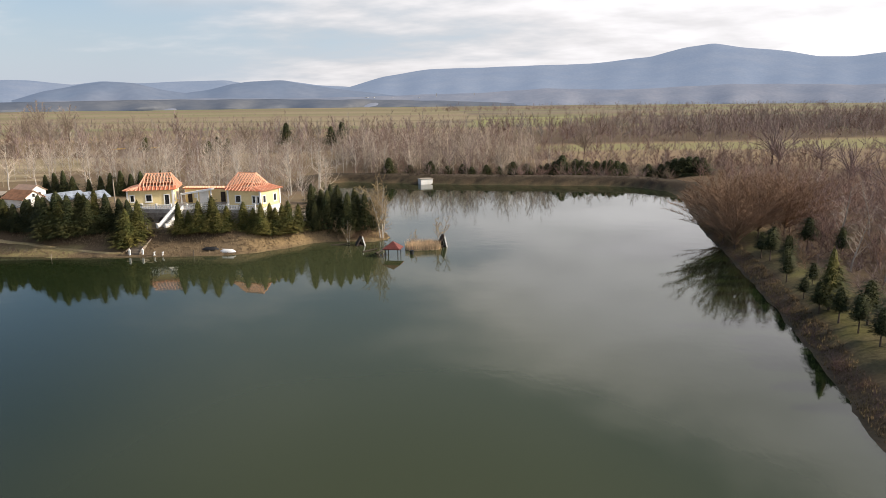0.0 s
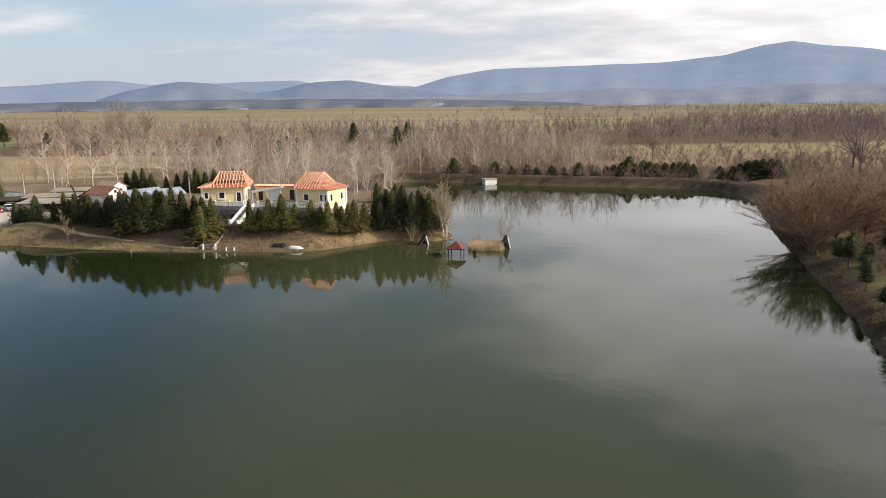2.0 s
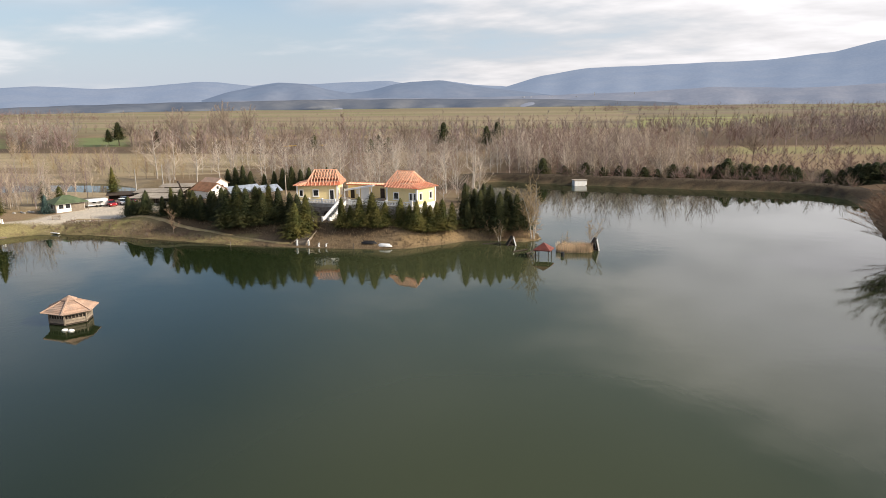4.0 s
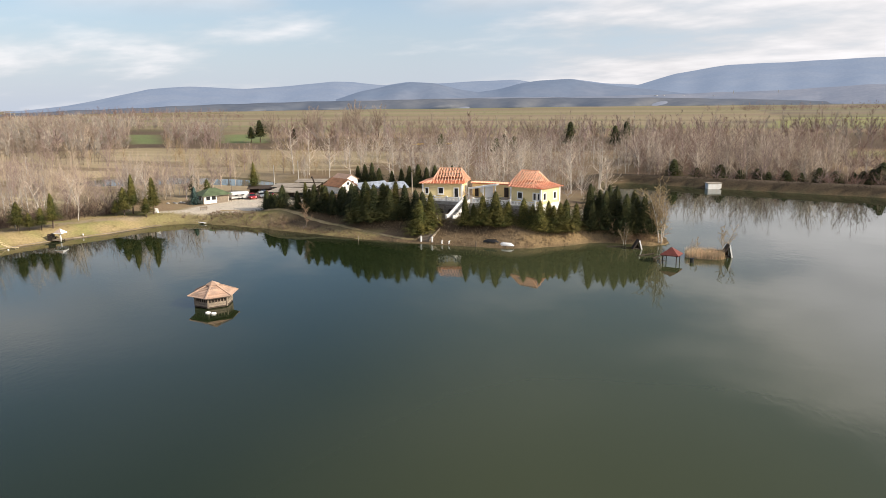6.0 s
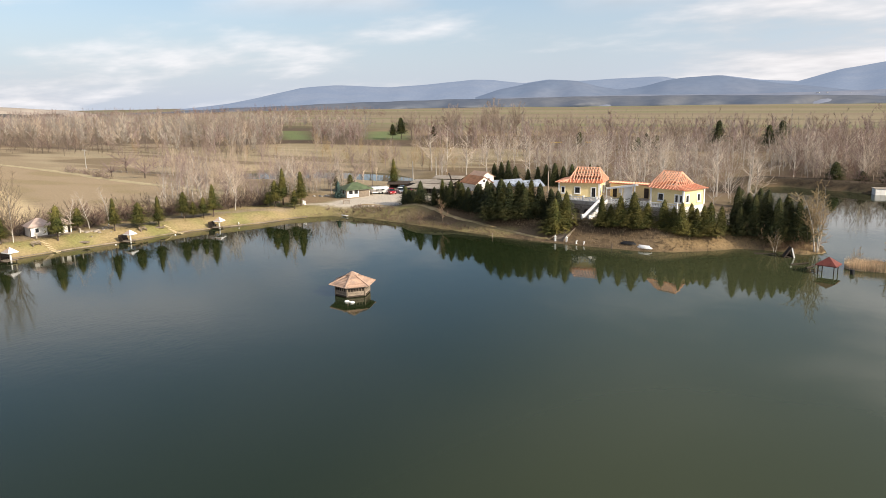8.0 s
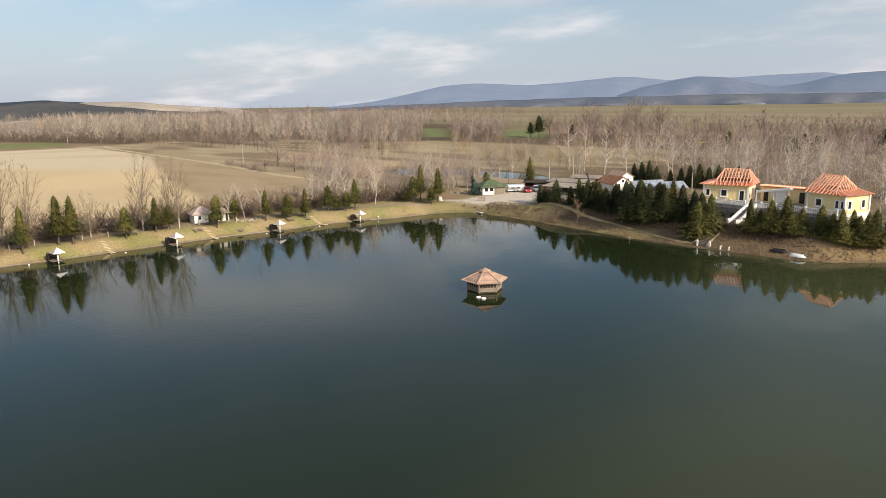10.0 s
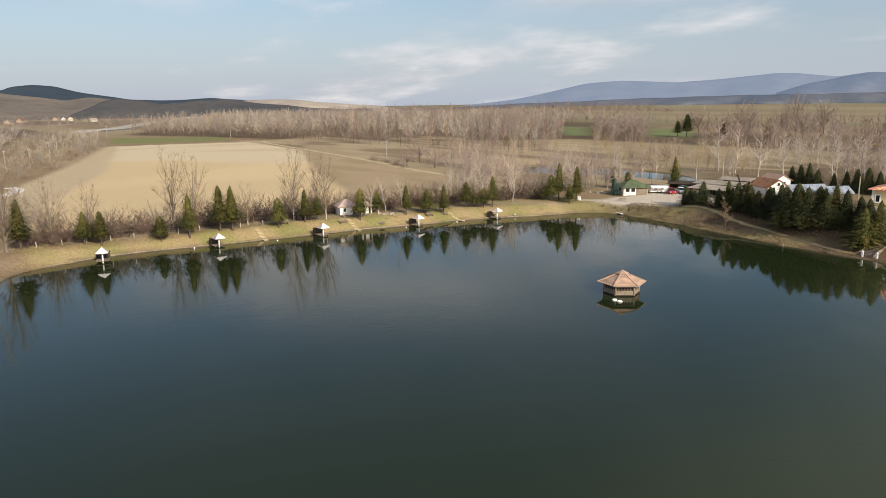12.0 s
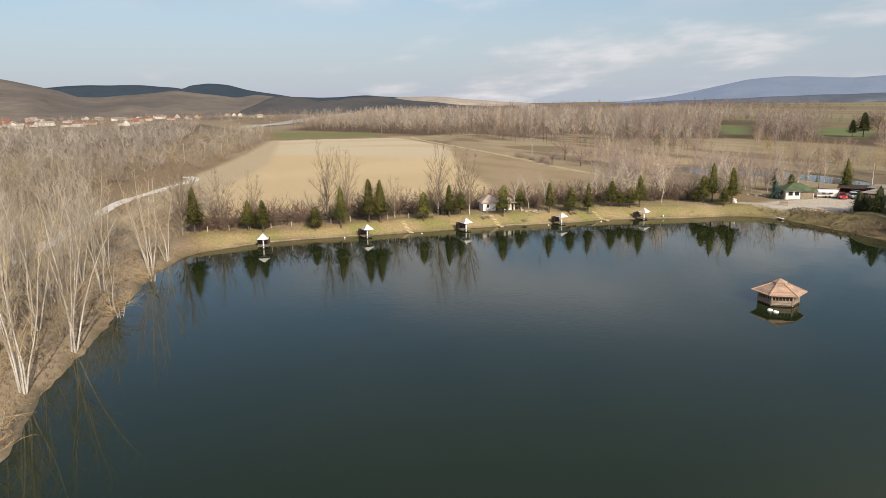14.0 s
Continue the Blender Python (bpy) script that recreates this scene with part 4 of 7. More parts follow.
far_wood("wood_behind_houses", scatter(1, 330, WOODS["houses"], 8, 14, lambda x, y: off_water(6)(x, y) & lanes(x, y)), NEAR_T, [TWIG_PALE, TWIG_GREY, TWIG_MAUVE, TWIG_BROWN, TWIG_WHITE], "pale leafless poplars and planes behind the houses", 1, BARK_WHITE)
far_wood("wood_by_dam", scatter(2, 420, WOODS["dam"], 9, 15, off_water(12)), NEAR_T + THICK_T, [TWIG_PALE, TWIG_BROWN, TWIG_MAUVE, TWIG_GREY, TWIG_WHITE], "pale and brown leafless trees behind the dam", 2)
far_wood("wood_by_dam_east", scatter(22, 150, WOODS["dam_east"], 4.5, 8, off_water(9)), DENSE_T, [TWIG_BROWN, TWIG_BROWN, TWIG_MAUVE, TWIG_FIELD], "low leafless trees at the end of the dam", 22, TWIG_BROWN)
far_wood("wood_beyond_dam", scatter(24, 190, [(30, 262), (200, 262), (230, 345), (90, 352), (20, 345)], 5, 9), DENSE_T, [TWIG_BROWN, TWIG_MAUVE, TWIG_GREY], "low leafless trees on the meadow behind the dam", 24, TWIG_MAUVE)
far_wood("east_bushes", scatter(25, 170, [(44, 60), (62, 60), (74, 150), (60, 150), (52, 118)], 2.2, 4.2, off_water(7)), BUSH_T, [TWIG_BROWN, TWIG_RUST, TWIG_MAUVE], "brown leafless bushes behind the shaded bank", 25)
far_wood("park_trees", scatter(30, 45, [(-200, 212), (-135, 205), (-128, 226), (-190, 240)], 7, 11, off_water(3)) + scatter(29, 110, [(-340, 214), (-240, 205), (-180, 222), (-135, 240), (-140, 340), (-300, 330)], 6, 11, lanes), NEAR_T, [TWIG_PALE, TWIG_OCHRE, TWIG_OCHRE, TWIG_MAUVE], "scattered leafless trees on the meadow behind the pond", 29)
far_wood("wood_west", scatter(26, 1050, WOODS["west"], 11, 17), FAR_T, [TWIG_HAZY, TWIG_ASH, TWIG_GREY, TWIG_PALE], "pale leafless wood behind the green field", 26, TWIG_FIELD)
far_wood("wood_east", scatter(27, 150, [(56, 40), (84, 40), (90, 150), (66, 160)], 8, 12, off_water(12)) + scatter(3, 400, WOODS["east"], 7, 12, off_water(11)), THICK_T, [TWIG_BROWN, TWIG_BROWN, TWIG_BROWN, TWIG_WILLOW, TWIG_MAUVE], "dense reddish-brown leafless wood", 3, TWIG_BROWN)
far_wood("wood_north", scatter(4, 1400, WOODS["north"], 11, 16.5, clear), FAR_T, [TWIG_MAUVE, TWIG_GREY, TWIG_MAUVE, TWIG_ASH, TWIG_BROWN], "leafless wood beyond the meadows", 4, TWIG_MAUVE)
far_wood("wood_behind_strip", scatter(31, 420, [(60, 402), (170, 414), (290, 446), (430, 525), (430, 620), (100, 540)], 9, 14), DENSE_T, [TWIG_MAUVE, TWIG_BROWN, TWIG_MAUVE, TWIG_GREY], "brown leafless wood behind the green strip", 31, TWIG_MAUVE)
far_wood("wood_far_north", scatter(5, 560, WOODS["far_north"], 12, 18), DISTANT_T, [TWIG_MAUVE, TWIG_BROWN, TWIG_GREY], "distant leafless wood", 5, TWIG_MAUVE)
far_wood("wood_north_west", scatter(6, 1700, WOODS["north_west"], 11, 17, clear), FAR_T, [TWIG_HAZY, TWIG_PALE, TWIG_GREY, TWIG_ASH, TWIG_MAUVE, TWIG_ASH], "grey-brown leafless wood behind the fields", 6, TWIG_FIELD)
far_wood("wood_edge", scatter(37, 150, [(-250, 216), (-330, 204), (-480, 188), (-640, 128), (-655, 120), (-650, 138), (-500, 214), (-330, 232), (-262, 240)], 9, 14, lanes), NEAR_T, [TWIG_BROWN, TWIG_GREY, TWIG_MAUVE, TWIG_PALE], "dark-stemmed leafless trees at the edge of the wood", 37, BARK_DARK)
far_wood("wood_far_north_west", scatter(7, 420, WOODS["far_north_west"], 14, 21), DISTANT_T, [TWIG_MAUVE, TWIG_BROWN], "distant leafless wood beyond the fields", 7, TWIG_BROWN)
far_wood("plantation_row", scatter(16, 150, [(-640, 515), (-330, 640), (-120, 700), (-110, 716), (-330, 658), (-650, 532)], 9, 11.5), FAR_T, [TWIG_GREY, TWIG_MAUVE], "long row of leafless trees before the open fields", 16, TWIG_BROWN)
far_wood("tree_lines_north", scatter(17, 60, [(-1500, 1400), (-300, 1330), (-300, 1350), (-1500, 1430)], 5, 8) + scatter(23, 240, [(-60, 1500), (900, 1600), (900, 1680), (-60, 1560)], 12, 17), DISTANT_T, [TWIG_MAUVE, TWIG_BROWN], "lines of leafless trees between far fields", 17, TWIG_MAUVE)
far_wood("wood_south_west", scatter(8, 480, [(-150, -34), (-215, -18), (-262, -4), (-330, 4), (-330, -130), (-130, -100)], 6, 11), NEAR_T, [TWIG_ASH, TWIG_HAZY, TWIG_ASH, TWIG_POPLAR], "grey leafless thicket beside the gravel track", 8, TWIG_FIELD)
far_wood("track_undergrowth", scatter(34, 390, [(-140, -32), (-215, -17), (-262, -1), (-330, 8), (-440, 16), (-440, -40), (-330, -70), (-140, -80)], 2.5, 5, lambda x, y: line_distance(TRACK, x, y) > 3), BUSH_T, [TWIG_ASH, TWIG_GREY, TWIG_POPLAR], "grey undergrowth beside the gravel track", 34)
SLIM_T = [crown_template(s + 50, w, b, 15, 20, 0.0026, reach=0.115, stem=0.0085, limb=0.36) for s, w, b in ((1, 0.15, 0.16), (2, 0.19, 0.12), (3, 0.12, 0.22), (4, 0.17, 0.10))]
far_wood("poplar_brush", scatter(41, 130, [(-60, -22), (-72, -16), (-92, -10), (-112, -6), (-128, -2), (-140, -12), (-120, -26), (-64, -40)], 2, 4.5, off_water(1.5)), BUSH_T, [TWIG_POPLAR, TWIG_GREY, TWIG_ASH], "pale leafless brush among the young poplars", 41)
far_wood("poplar_stand", scatter(35, 115, [(-62, -24), (-85, -17), (-110, -9), (-128, -5), (-146, -14), (-146, -30), (-110, -40), (-62, -46)], 11, 18), SLIM_T, [TWIG_POPLAR, TWIG_POPLAR, TWIG_HAZY], "stand of young white-stemmed poplars behind the bank", 35, BARK_WHITE)
far_wood("wood_south_west_far", scatter(32, 640, [(-300, 0), (-440, 14), (-640, 38), (-640, -120), (-330, -150), (-300, -120)], 6, 11), FAR_T, [TWIG_ASH, TWIG_ASH, TWIG_HAZY], "grey leafless thicket beyond the track", 32, TWIG_ASH)
far_wood("thicket_south_west", scatter(19, 700, WOODS["thicket"], 6, 9), DISTANT_T, [TWIG_ASH, TWIG_HAZY, TWIG_ASH], "grey leafless thicket before the village", 19, TWIG_BROWN)
far_wood("village_trees", scatter(20, 720, [(-880, 60), (-1000, 250), (-1350, 400), (-1430, -60), (-1400, -240), (-920, -200)], 5, 10), DISTANT_T, [TWIG_BROWN, TWIG_MAUVE, TWIG_GREY, TWIG_GREY, TWIG_HAZY], "leafless garden trees among the village houses", 20, TWIG_BROWN)
far_wood("wood_by_track", scatter(9, 110, [(-150, -20), (-215, 4), (-235, 14), (-185, 12), (-160, 14), (-142, 6), (-128, -4)], 3, 6, lambda x, y: off_water(4)(x, y) & (line_distance(TRACK, x, y) > 6)), BUSH_T, [TWIG_POPLAR, TWIG_GREY, TWIG_ASH], "leafless bushes between track and bank", 9)
far_wood("hedge_west", scatter(10, 370, [(-139.5, 6), (-147, 6), (-150, 40), (-149, 76), (-136, 120), (-131, 122), (-142, 66)], 3.2, 5.6), BUSH_T, [TWIG_BROWN, TWIG_BROWN, TWIG_FIELD, TWIG_DARK], "brown leafless hedge along the field", 10)
far_wood("meadow_hedge", scatter(33, 60, [(-277, 151.5), (-254, 147), (-231, 141), (-229, 138.4), (-252, 143.6), (-275, 147.6)], 2.0, 3.2), BUSH_T, [TWIG_FIELD, TWIG_MAUVE], "low dark hedge beside the dirt track", 33, TWIG_FIELD)
far_wood("wood_by_pond", scatter(11, 150, [(-138, 122), (-131, 128), (-134, 178), (-180, 160), (-240, 150), (-255, 185), (-235, 215), (-150, 218), (-180, 225), (-260, 205), (-205, 148), (-150, 110)], 7, 13, off_water(4)), NEAR_T, [TWIG_PALE, TWIG_MAUVE], "pinkish leafless trees round the second pond", 11)
far_wood("slim_trees", scatter(39, 12, [(-152, 104), (-146, 116), (-158, 122), (-166, 112)], 11, 15) + scatter(40, 26, [(-140, 130), (-128, 146), (-140, 158), (-156, 146)], 9, 14, off_water(4)), SLIM_T, [TWIG_MAUVE, TWIG_PALE, TWIG_MAUVE], "slim pinkish leafless trees behind the west bank", 39, BARK_WHITE)
far_wood("bank_brush", scatter(12, 210, [(-119, 120), (-106, 125.4), (-95, 124.6), (-84, 122.8), (-72, 121.5), (-72, 125), (-84, 128), (-95, 130.6), (-108, 130.2), (-118, 126)], 0.5, 1.4, lambda x, y: (shore_distance(LAKE, x, y) > 0.7) & (line_distance(FOOTPATH, x, y) > 1.5)), BUSH_T, [TWIG_BROWN, TWIG_GREY, TWIG_DARK], "dry brush on the bank below the yard", 12)
far_wood("east_brush", scatter(13, 240, [(34, 40), (47, 108), (53, 135), (49, 135), (43, 95), (33, 42)], 0.6, 1.6, lambda x, y: (shore_distance(LAKE, x, y) > 0.4) & (shore_distance(LAKE, x, y) < 2.6)), BUSH_T, TWIG_BROWN, "brown brush on the shaded bank", 13)
# low bushes added to darken the dam face
far_wood("dam_brush", scatter(28, 210, [(-34, 234), (-20, 230.5), (0, 225.5), (21, 221), (52, 215), (63, 207), (68, 212), (52, 219), (21, 225), (0, 229), (-18, 233), (-34, 237)], 0.7, 1.6, lambda x, y: shore_distance(LAKE, x, y) > 0.2), BUSH_T, TWIG_DARK, "dark brush added to darken the dam", 28)
far_wood("dam_bushes", scatter(36, 90, [(-30, 236), (0, 231), (21, 227), (52, 221), (70, 213), (76, 220), (56, 230), (24, 238), (-30, 244)], 2.5, 5, lambda x, y: shore_distance(LAKE, x, y) > 3), BUSH_T, [TWIG_MAUVE, TWIG_BROWN, TWIG_FIELD], "brown leafless bushes along the crest of the dam", 36)
far_wood("point_brush", scatter(14, 60, [(-22, 131.5), (-12, 133), (-12, 141), (-20, 150), (-24, 134)], 1.5, 3.5, lambda x, y: shore_distance(LAKE, x, y) > 0.5), BUSH_T, TWIG_RUST, "rusty brush at the tip of the point", 14)
far_wood("track_hedge", scatter(15, 520, [(-300, 16), (-340, 32), (-420, 56), (-480, 74), (-720, 108), (-720, 50), (-500, 30), (-420, 10), (-300, -6)], 3.0, 6.5, lambda x, y: line_distance(TRACK, x, y) > 4), DENSE_T, [TWIG_ASH, TWIG_HAZY, TWIG_POPLAR, TWIG_FIELD], "hedge beside the track", 15, TWIG_ASH)
far_wood("field_bushes", scatter(38, 190, [(-268, 13), (-360, 42), (-480, 76), (-560, 84), (-560, 66), (-480, 62), (-360, 28), (-290, 8)], 2.2, 5.2, lambda x, y: line_distance(TRACK, x, y) > 4), BUSH_T, [TWIG_POPLAR, TWIG_ASH, TWIG_GREY, TWIG_WILLOW], "olive and brown bushes between track and field", 38)


def plant(model, spots, base_h, group="", spin=7, wide=1.0, tops=False):
    """Copies of a tree at (x, y, height)."""
    r = random.Random(spin)
    spots = [s for s in spots if shore_distance(LAKE, np.array([s[0]]), np.array([s[1]]))[0] > -0.5 or s[1] < 130]
    for i, (x, y, h) in enumerate(spots):
        k = ((h - height(x, y)) * 0.96 if tops else h) / base_h
        w = wide * k ** 0.8 * r.uniform(1.0, 1.25)
        m = Matrix.LocRotScale((x, y, height(x, y) - 0.05), Euler((0, 0, r.uniform(0, math.tau))), (w, w, k))
        ob = model if i == 0 else copy_thing(model, m)
        if i == 0:
            model.matrix_basis = m
        tagged(ob, group=group)


# conifers on the west bank
spruce = conifer("spruce", "dark green young spruce with a bare foot on the bank", NEEDLE, 1, 8, 1.55, 20, bare=0.26, shape=0.62)
plant(spruce, [(-137, 33.5, 8.6), (-137.4, 39.5, 8.5), (-136.9, 41.8, 8.4), (-136.5, 57.1, 6.5), (-132.7, 79.6, 6.3), (-130.3, 88.1, 6.4), (-129.3, 101.4, 6.9),
               (-127.7, 121.2, 8.6), (-123.2, 122.8, 8.0), (-141.2, 5.7, 8.4), (-138.3, 18.2, 5.9), (-139, 15.5, 5.6), (-126, 164, 8)], 8, "spruces on the west bank")
low_pine = conifer("pine", "broad young pine on a short stem on the bank", NEEDLE, 2, 6, 1.6, 14, bare=0.28, shape=0.5, leaf=0.5)
plant(low_pine, [(-135.7, 50.9, 6.3), (-136.6, 59.8, 4.9), (-133.9, 68.7, 6.6), (-137.8, 75, 4.5), (-131.2, 84.1, 5.5), (-132.2, 95.8, 5.7), (-131, 97.4, 3.5), (-129.8, 99.1, 4.5),
                 (-128.4, 116.9, 3.6), (-127.4, 118.3, 6.3), (-122.4, 119.8, 4.4), (-137.4, 28.3, 4.7), (-135.5, 150, 6), (-132.5, 152, 4.5)], 6, "pines on the west bank", 8)
# conifers of the point
yard_spruce = conifer("spruce", "dense dark spruce beside the gravel yard", NEEDLE_DARK, 3, 6, 1.7, 17, bare=0.03)
plant(yard_spruce, [(-100.8, 135.4, 4.9), (-99.1, 136.2, 4.4), (-97.6, 137.2, 6.0), (-98.2, 133.6, 4.2), (-94.8, 132.8, 5.6)], 6, "spruces beside the yard", 9)
front = conifer("spruce", "pointed green spruce in the row below the terrace", NEEDLE, 4, 7, 1.55, 19, bare=0.03)
plant(front, [(-47.9, 126.6, 9.0), (-44.5, 127.3, 10.4), (-42.1, 127.9, 11.4), (-39.7, 128.4, 9.0), (-36.8, 129.1, 9.9), (-33.3, 128.0, 9.8), (-31, 129.4, 8.5), (-29, 131.2, 9.7), (-27.7, 134.1, 8.4),
              (-46.2, 126.8, 8.3), (-56.3, 123.8, 9.8), (-54.7, 125.5, 11.2), (-34.9, 128.6, 8.4), (-30, 130.6, 8.9), (-32.2, 130.2, 9.3), (-41, 127.0, 8.3), (-57.6, 125.2, 8.6)], 7, "spruces below the terrace", 10, 1.05, True)
mass = conifer("spruce", "dense dark spruce in the row above the bank", NEEDLE_DARK, 5, 8, 1.9, 20, bare=0.0, shape=0.62)
plant(mass, [(-72.2, 126.8, 10.4), (-70.2, 127.6, 11.7), (-68.1, 127.2, 11.0), (-61.8, 128.6, 10.9), (-66.8, 128.8, 11.2), (-90.1, 132.1, 8.0), (-85.2, 131.4, 9.9), (-80.2, 130.7, 8.7), (-78, 131.2, 9.7), (-75, 130.2, 10.6), (-73.5, 128.6, 9.5),
             (-82.2, 131.2, 9.6), (-76.4, 129.6, 9.4), (-59.5, 128.9, 9.9), (-64.6, 127.4, 10.1), (-57.6, 128.0, 9.7), (-79.1, 129.4, 7.8), (-71.4, 128.6, 9.9)], 8, "dark conifers above the bank", 11, 1.08, True)
thuja = conifer("columnar_thuja", "narrow columnar thuja, olive green", NEEDLE, 6, 7, 0.85, 24, bare=0.0, shape=0.35, droop=-0.3, leaf=0.36)
plant(thuja, [(-88.2, 132.6, 9.6), (-83.3, 131.8, 10.4), (-65.6, 128.4, 11.7), (-63.8, 128.6, 12.5), (-86.8, 132, 9.1), (-71.2, 126.6, 9.3), (-69.2, 126.4, 10.5), (-81.2, 130.4, 8.8)], 7, "thujas above the bank", 12, 1.1, True)
back = conifer("spruce", "dark spruce in the row behind the houses", NEEDLE_DARK, 7, 8, 2.4, 16, bare=0.02)
plant(back, [(-103, 192, 7.0), (-100, 191, 6.2), (-95.7, 191, 5.3), (-92.4, 190.8, 6.2), (-89.5, 190.5, 7.3), (-86.6, 190.2, 7.8), (-83.8, 190, 6.9), (-82, 192, 7.4), (-106, 193, 7.2), (-109, 194, 6.5), (-79, 190, 6.5), (-76, 191, 7.6), (-73, 189, 7.5), (-60, 172, 4.4), (-57, 171, 5.4), (-30, 165, 4.4), (-26, 163, 5.9)], 8, "spruces behind the houses", 13)
clump = conifer("spruce", "tall dark spruce in the clump at the tip of the point", NEEDLE_DARK, 8, 10, 2.7, 24, bare=0.02, shape=0.62, leaf=0.5)
plant(clump, [(-25.5, 136.6, 11.1), (-23.8, 137.4, 11.6), (-22.3, 135.6, 12), (-20.4, 136.6, 12.9), (-18.3, 134.8, 11.8), (-16.5, 136.3, 10.6), (-15, 135.2, 11.6), (-13.9, 137, 9.8), (-21.3, 139.5, 11.6), (-17.5, 139.5, 11.6), (-24.6, 134.6, 9)], 10, "spruces at the tip of the point", 14, 0.95, True)
dam_spruce = conifer("spruce", "dark spruce on the dam", NEEDLE_DARK, 9, 7, 2.5, 14, bare=0.0, shape=0.42, leaf=0.7)
plant(dam_spruce, [(-18, 240, 5.5), (-11, 240, 4.6), (2, 240, 5.0), (7, 240, 5.6), (10, 239.6, 4.4), (19, 239, 4.6), (28.5, 240, 5.4), (-4, 239.5, 6.7), (15, 239, 5.2), (24, 240, 6.4), (33, 239.6, 5), (35.5, 239, 5.6), (38, 239, 6.4), (40.4, 238.5, 9.2), (44.8, 237.6, 7.4), (46.8, 237.2, 7.0), (49, 237, 6.2), (51.5, 236, 6.6), (54, 235.6, 6.8), (56, 235.2, 7.2),
                   (58, 234.6, 6.8), (60, 234.2, 6.2), (67.7, 232, 5.6), (71.5, 231, 5.6), (73.5, 230.6, 6.6), (75.6, 230, 7.4), (77.6, 229, 7.2), (79.6, 228.4, 7.4), (81.6, 227.6, 7.6), (83.6, 227, 7.0)], 7, "spruces on the dam", 15, 1.0)
far_pine = conifer("pine", "dark tall pine standing among leafless trees", NEEDLE_DARK, 10, 14, 3.6, 13, bare=0.3, shape=0.45, leaf=1.0)
plant(far_pine, [(-49, 352, 15), (-55, 356, 12), (-76, 350, 14), (-110, 350, 8), (-93, 310, 9), (-102, 312, 8), (-137, 330, 9), (-295, 395, 14), (-300, 392, 10), (-268, 395, 9)], 14, "pines in the wood", 16)
blue = conifer("blue_spruce", "small blue-green spruce beside the kiosk", NEEDLE_BLUE, 11, 4, 1.2, 14, bare=0.0)
plant(blue, [(-125.5, 139, 4.4)], 4)
# conifers of the east bank
east_pine = conifer("pine", "dark round-headed pine on a slim stem in the shade", NEEDLE_DARK, 12, 6, 1.25, 13, bare=0.36, shape=0.30, leaf=0.42, droop=0.02)
plant(east_pine, [(46.2, 92.1, 3.8), (44.6, 84.3, 4.5), (43.4, 78.4, 6.3), (43.3, 74.1, 6.3), (43.2, 70.2, 6.8), (42.6, 65.5, 6.3), (49.7, 104.7, 7.7), (49.6, 107.5, 6.5), (44.5, 61, 7.3), (43, 56, 7.3), (45.5, 72.5, 7.8), (45, 67.5, 7.8), (46, 80, 7.3), (50.5, 101, 7.0), (58, 110, 8.9), (60, 104, 7.8), (41.2, 60.5, 5.6), (47.5, 88, 5.3), (48.4, 97, 5.5), (52.5, 110, 6.5)], 6, "pines on the east bank", 17, 0.95)
golden = conifer("golden_thuja", "yellowish conifer among the dark pines", NEEDLE, 13, 7, 1.5, 15, bare=0.1)
plant(golden, [(44.6, 78.6, 7.4)], 7)

# leafless trees of the south-west bank
stand = bare_tree("poplar", "many-stemmed leafless poplar with pale bark at the water's edge", "tree", BARK_WHITE, TWIG_POPLAR, 41, 18, 0.55, stems=6, limbs=17, subs=7, twigs=3, spread=0.24, upright=1.5, thick=0.0065, low=0.2, lean=0.17)
plant(stand, [(-70.4, -14.2, 18), (-81.3, -10.8, 18), (-116.3, -2.6, 18.5)], 18, "pale poplars by the water", 21)
slim = bare_tree("poplar", "slim leafless poplar with pale bark", "tree", BARK_WHITE, TWIG_POPLAR, 42, 16, 0.55, stems=3, limbs=17, subs=6, twigs=3, spread=0.22, upright=1.6, thick=0.0065, low=0.2, lean=0.18)
plant(slim, [(-77, -18, 17), (-88, -15, 16), (-96.6, -7.5, 9), (-100, -14, 13), (-104, -9, 12), (-124.5, 0, 13), (-72, -22, 16), (-84, -24, 17), (-110, -12, 14), (-120, -9, 15)], 16, "pale poplars behind the bank", 22)
lean = bare_tree("willow", "leafless willow with boughs hanging over the water", "tree", BARK_WHITE, TWIG_OCHRE, 43, 5, 1.0, stems=4, limbs=9, subs=6, twigs=3, spread=0.6, upright=0.2, low=0.1)
plant(lean, [(-57, -15, 4), (-94, -6.6, 5), (-62, -15, 3.5), (-112, -2.4, 5)], 5, "low willows by the water", 23)
# tall trees between bank and field
field_poplar = round_tree("poplar", "tall slender leafless poplar before the pale field", BARK_WHITE, TWIG_FIELD, 44, 0.15, 0.12, 30, 26, 0.0026, h=16, stem=0.0085, reach=0.085, limb=0.36, lowest=-0.8)
plant(field_poplar, [(-147, 33, 17), (-146, 37, 15), (-139.3, 55.7, 16), (-137.5, 60, 14.5), (-139, 63, 14), (-143, 17.1, 11), (-141, 3.5, 17), (-145, 11, 12), (-140, 46, 9)], 16, "poplars along the field", 24)
birch = bare_tree("birch", "small leafless birch with a white trunk", "tree", BARK_WHITE, TWIG_WHITE, 45, 8, 0.65, limbs=16, subs=6, twigs=3, spread=0.36, upright=0.7, low=0.2)
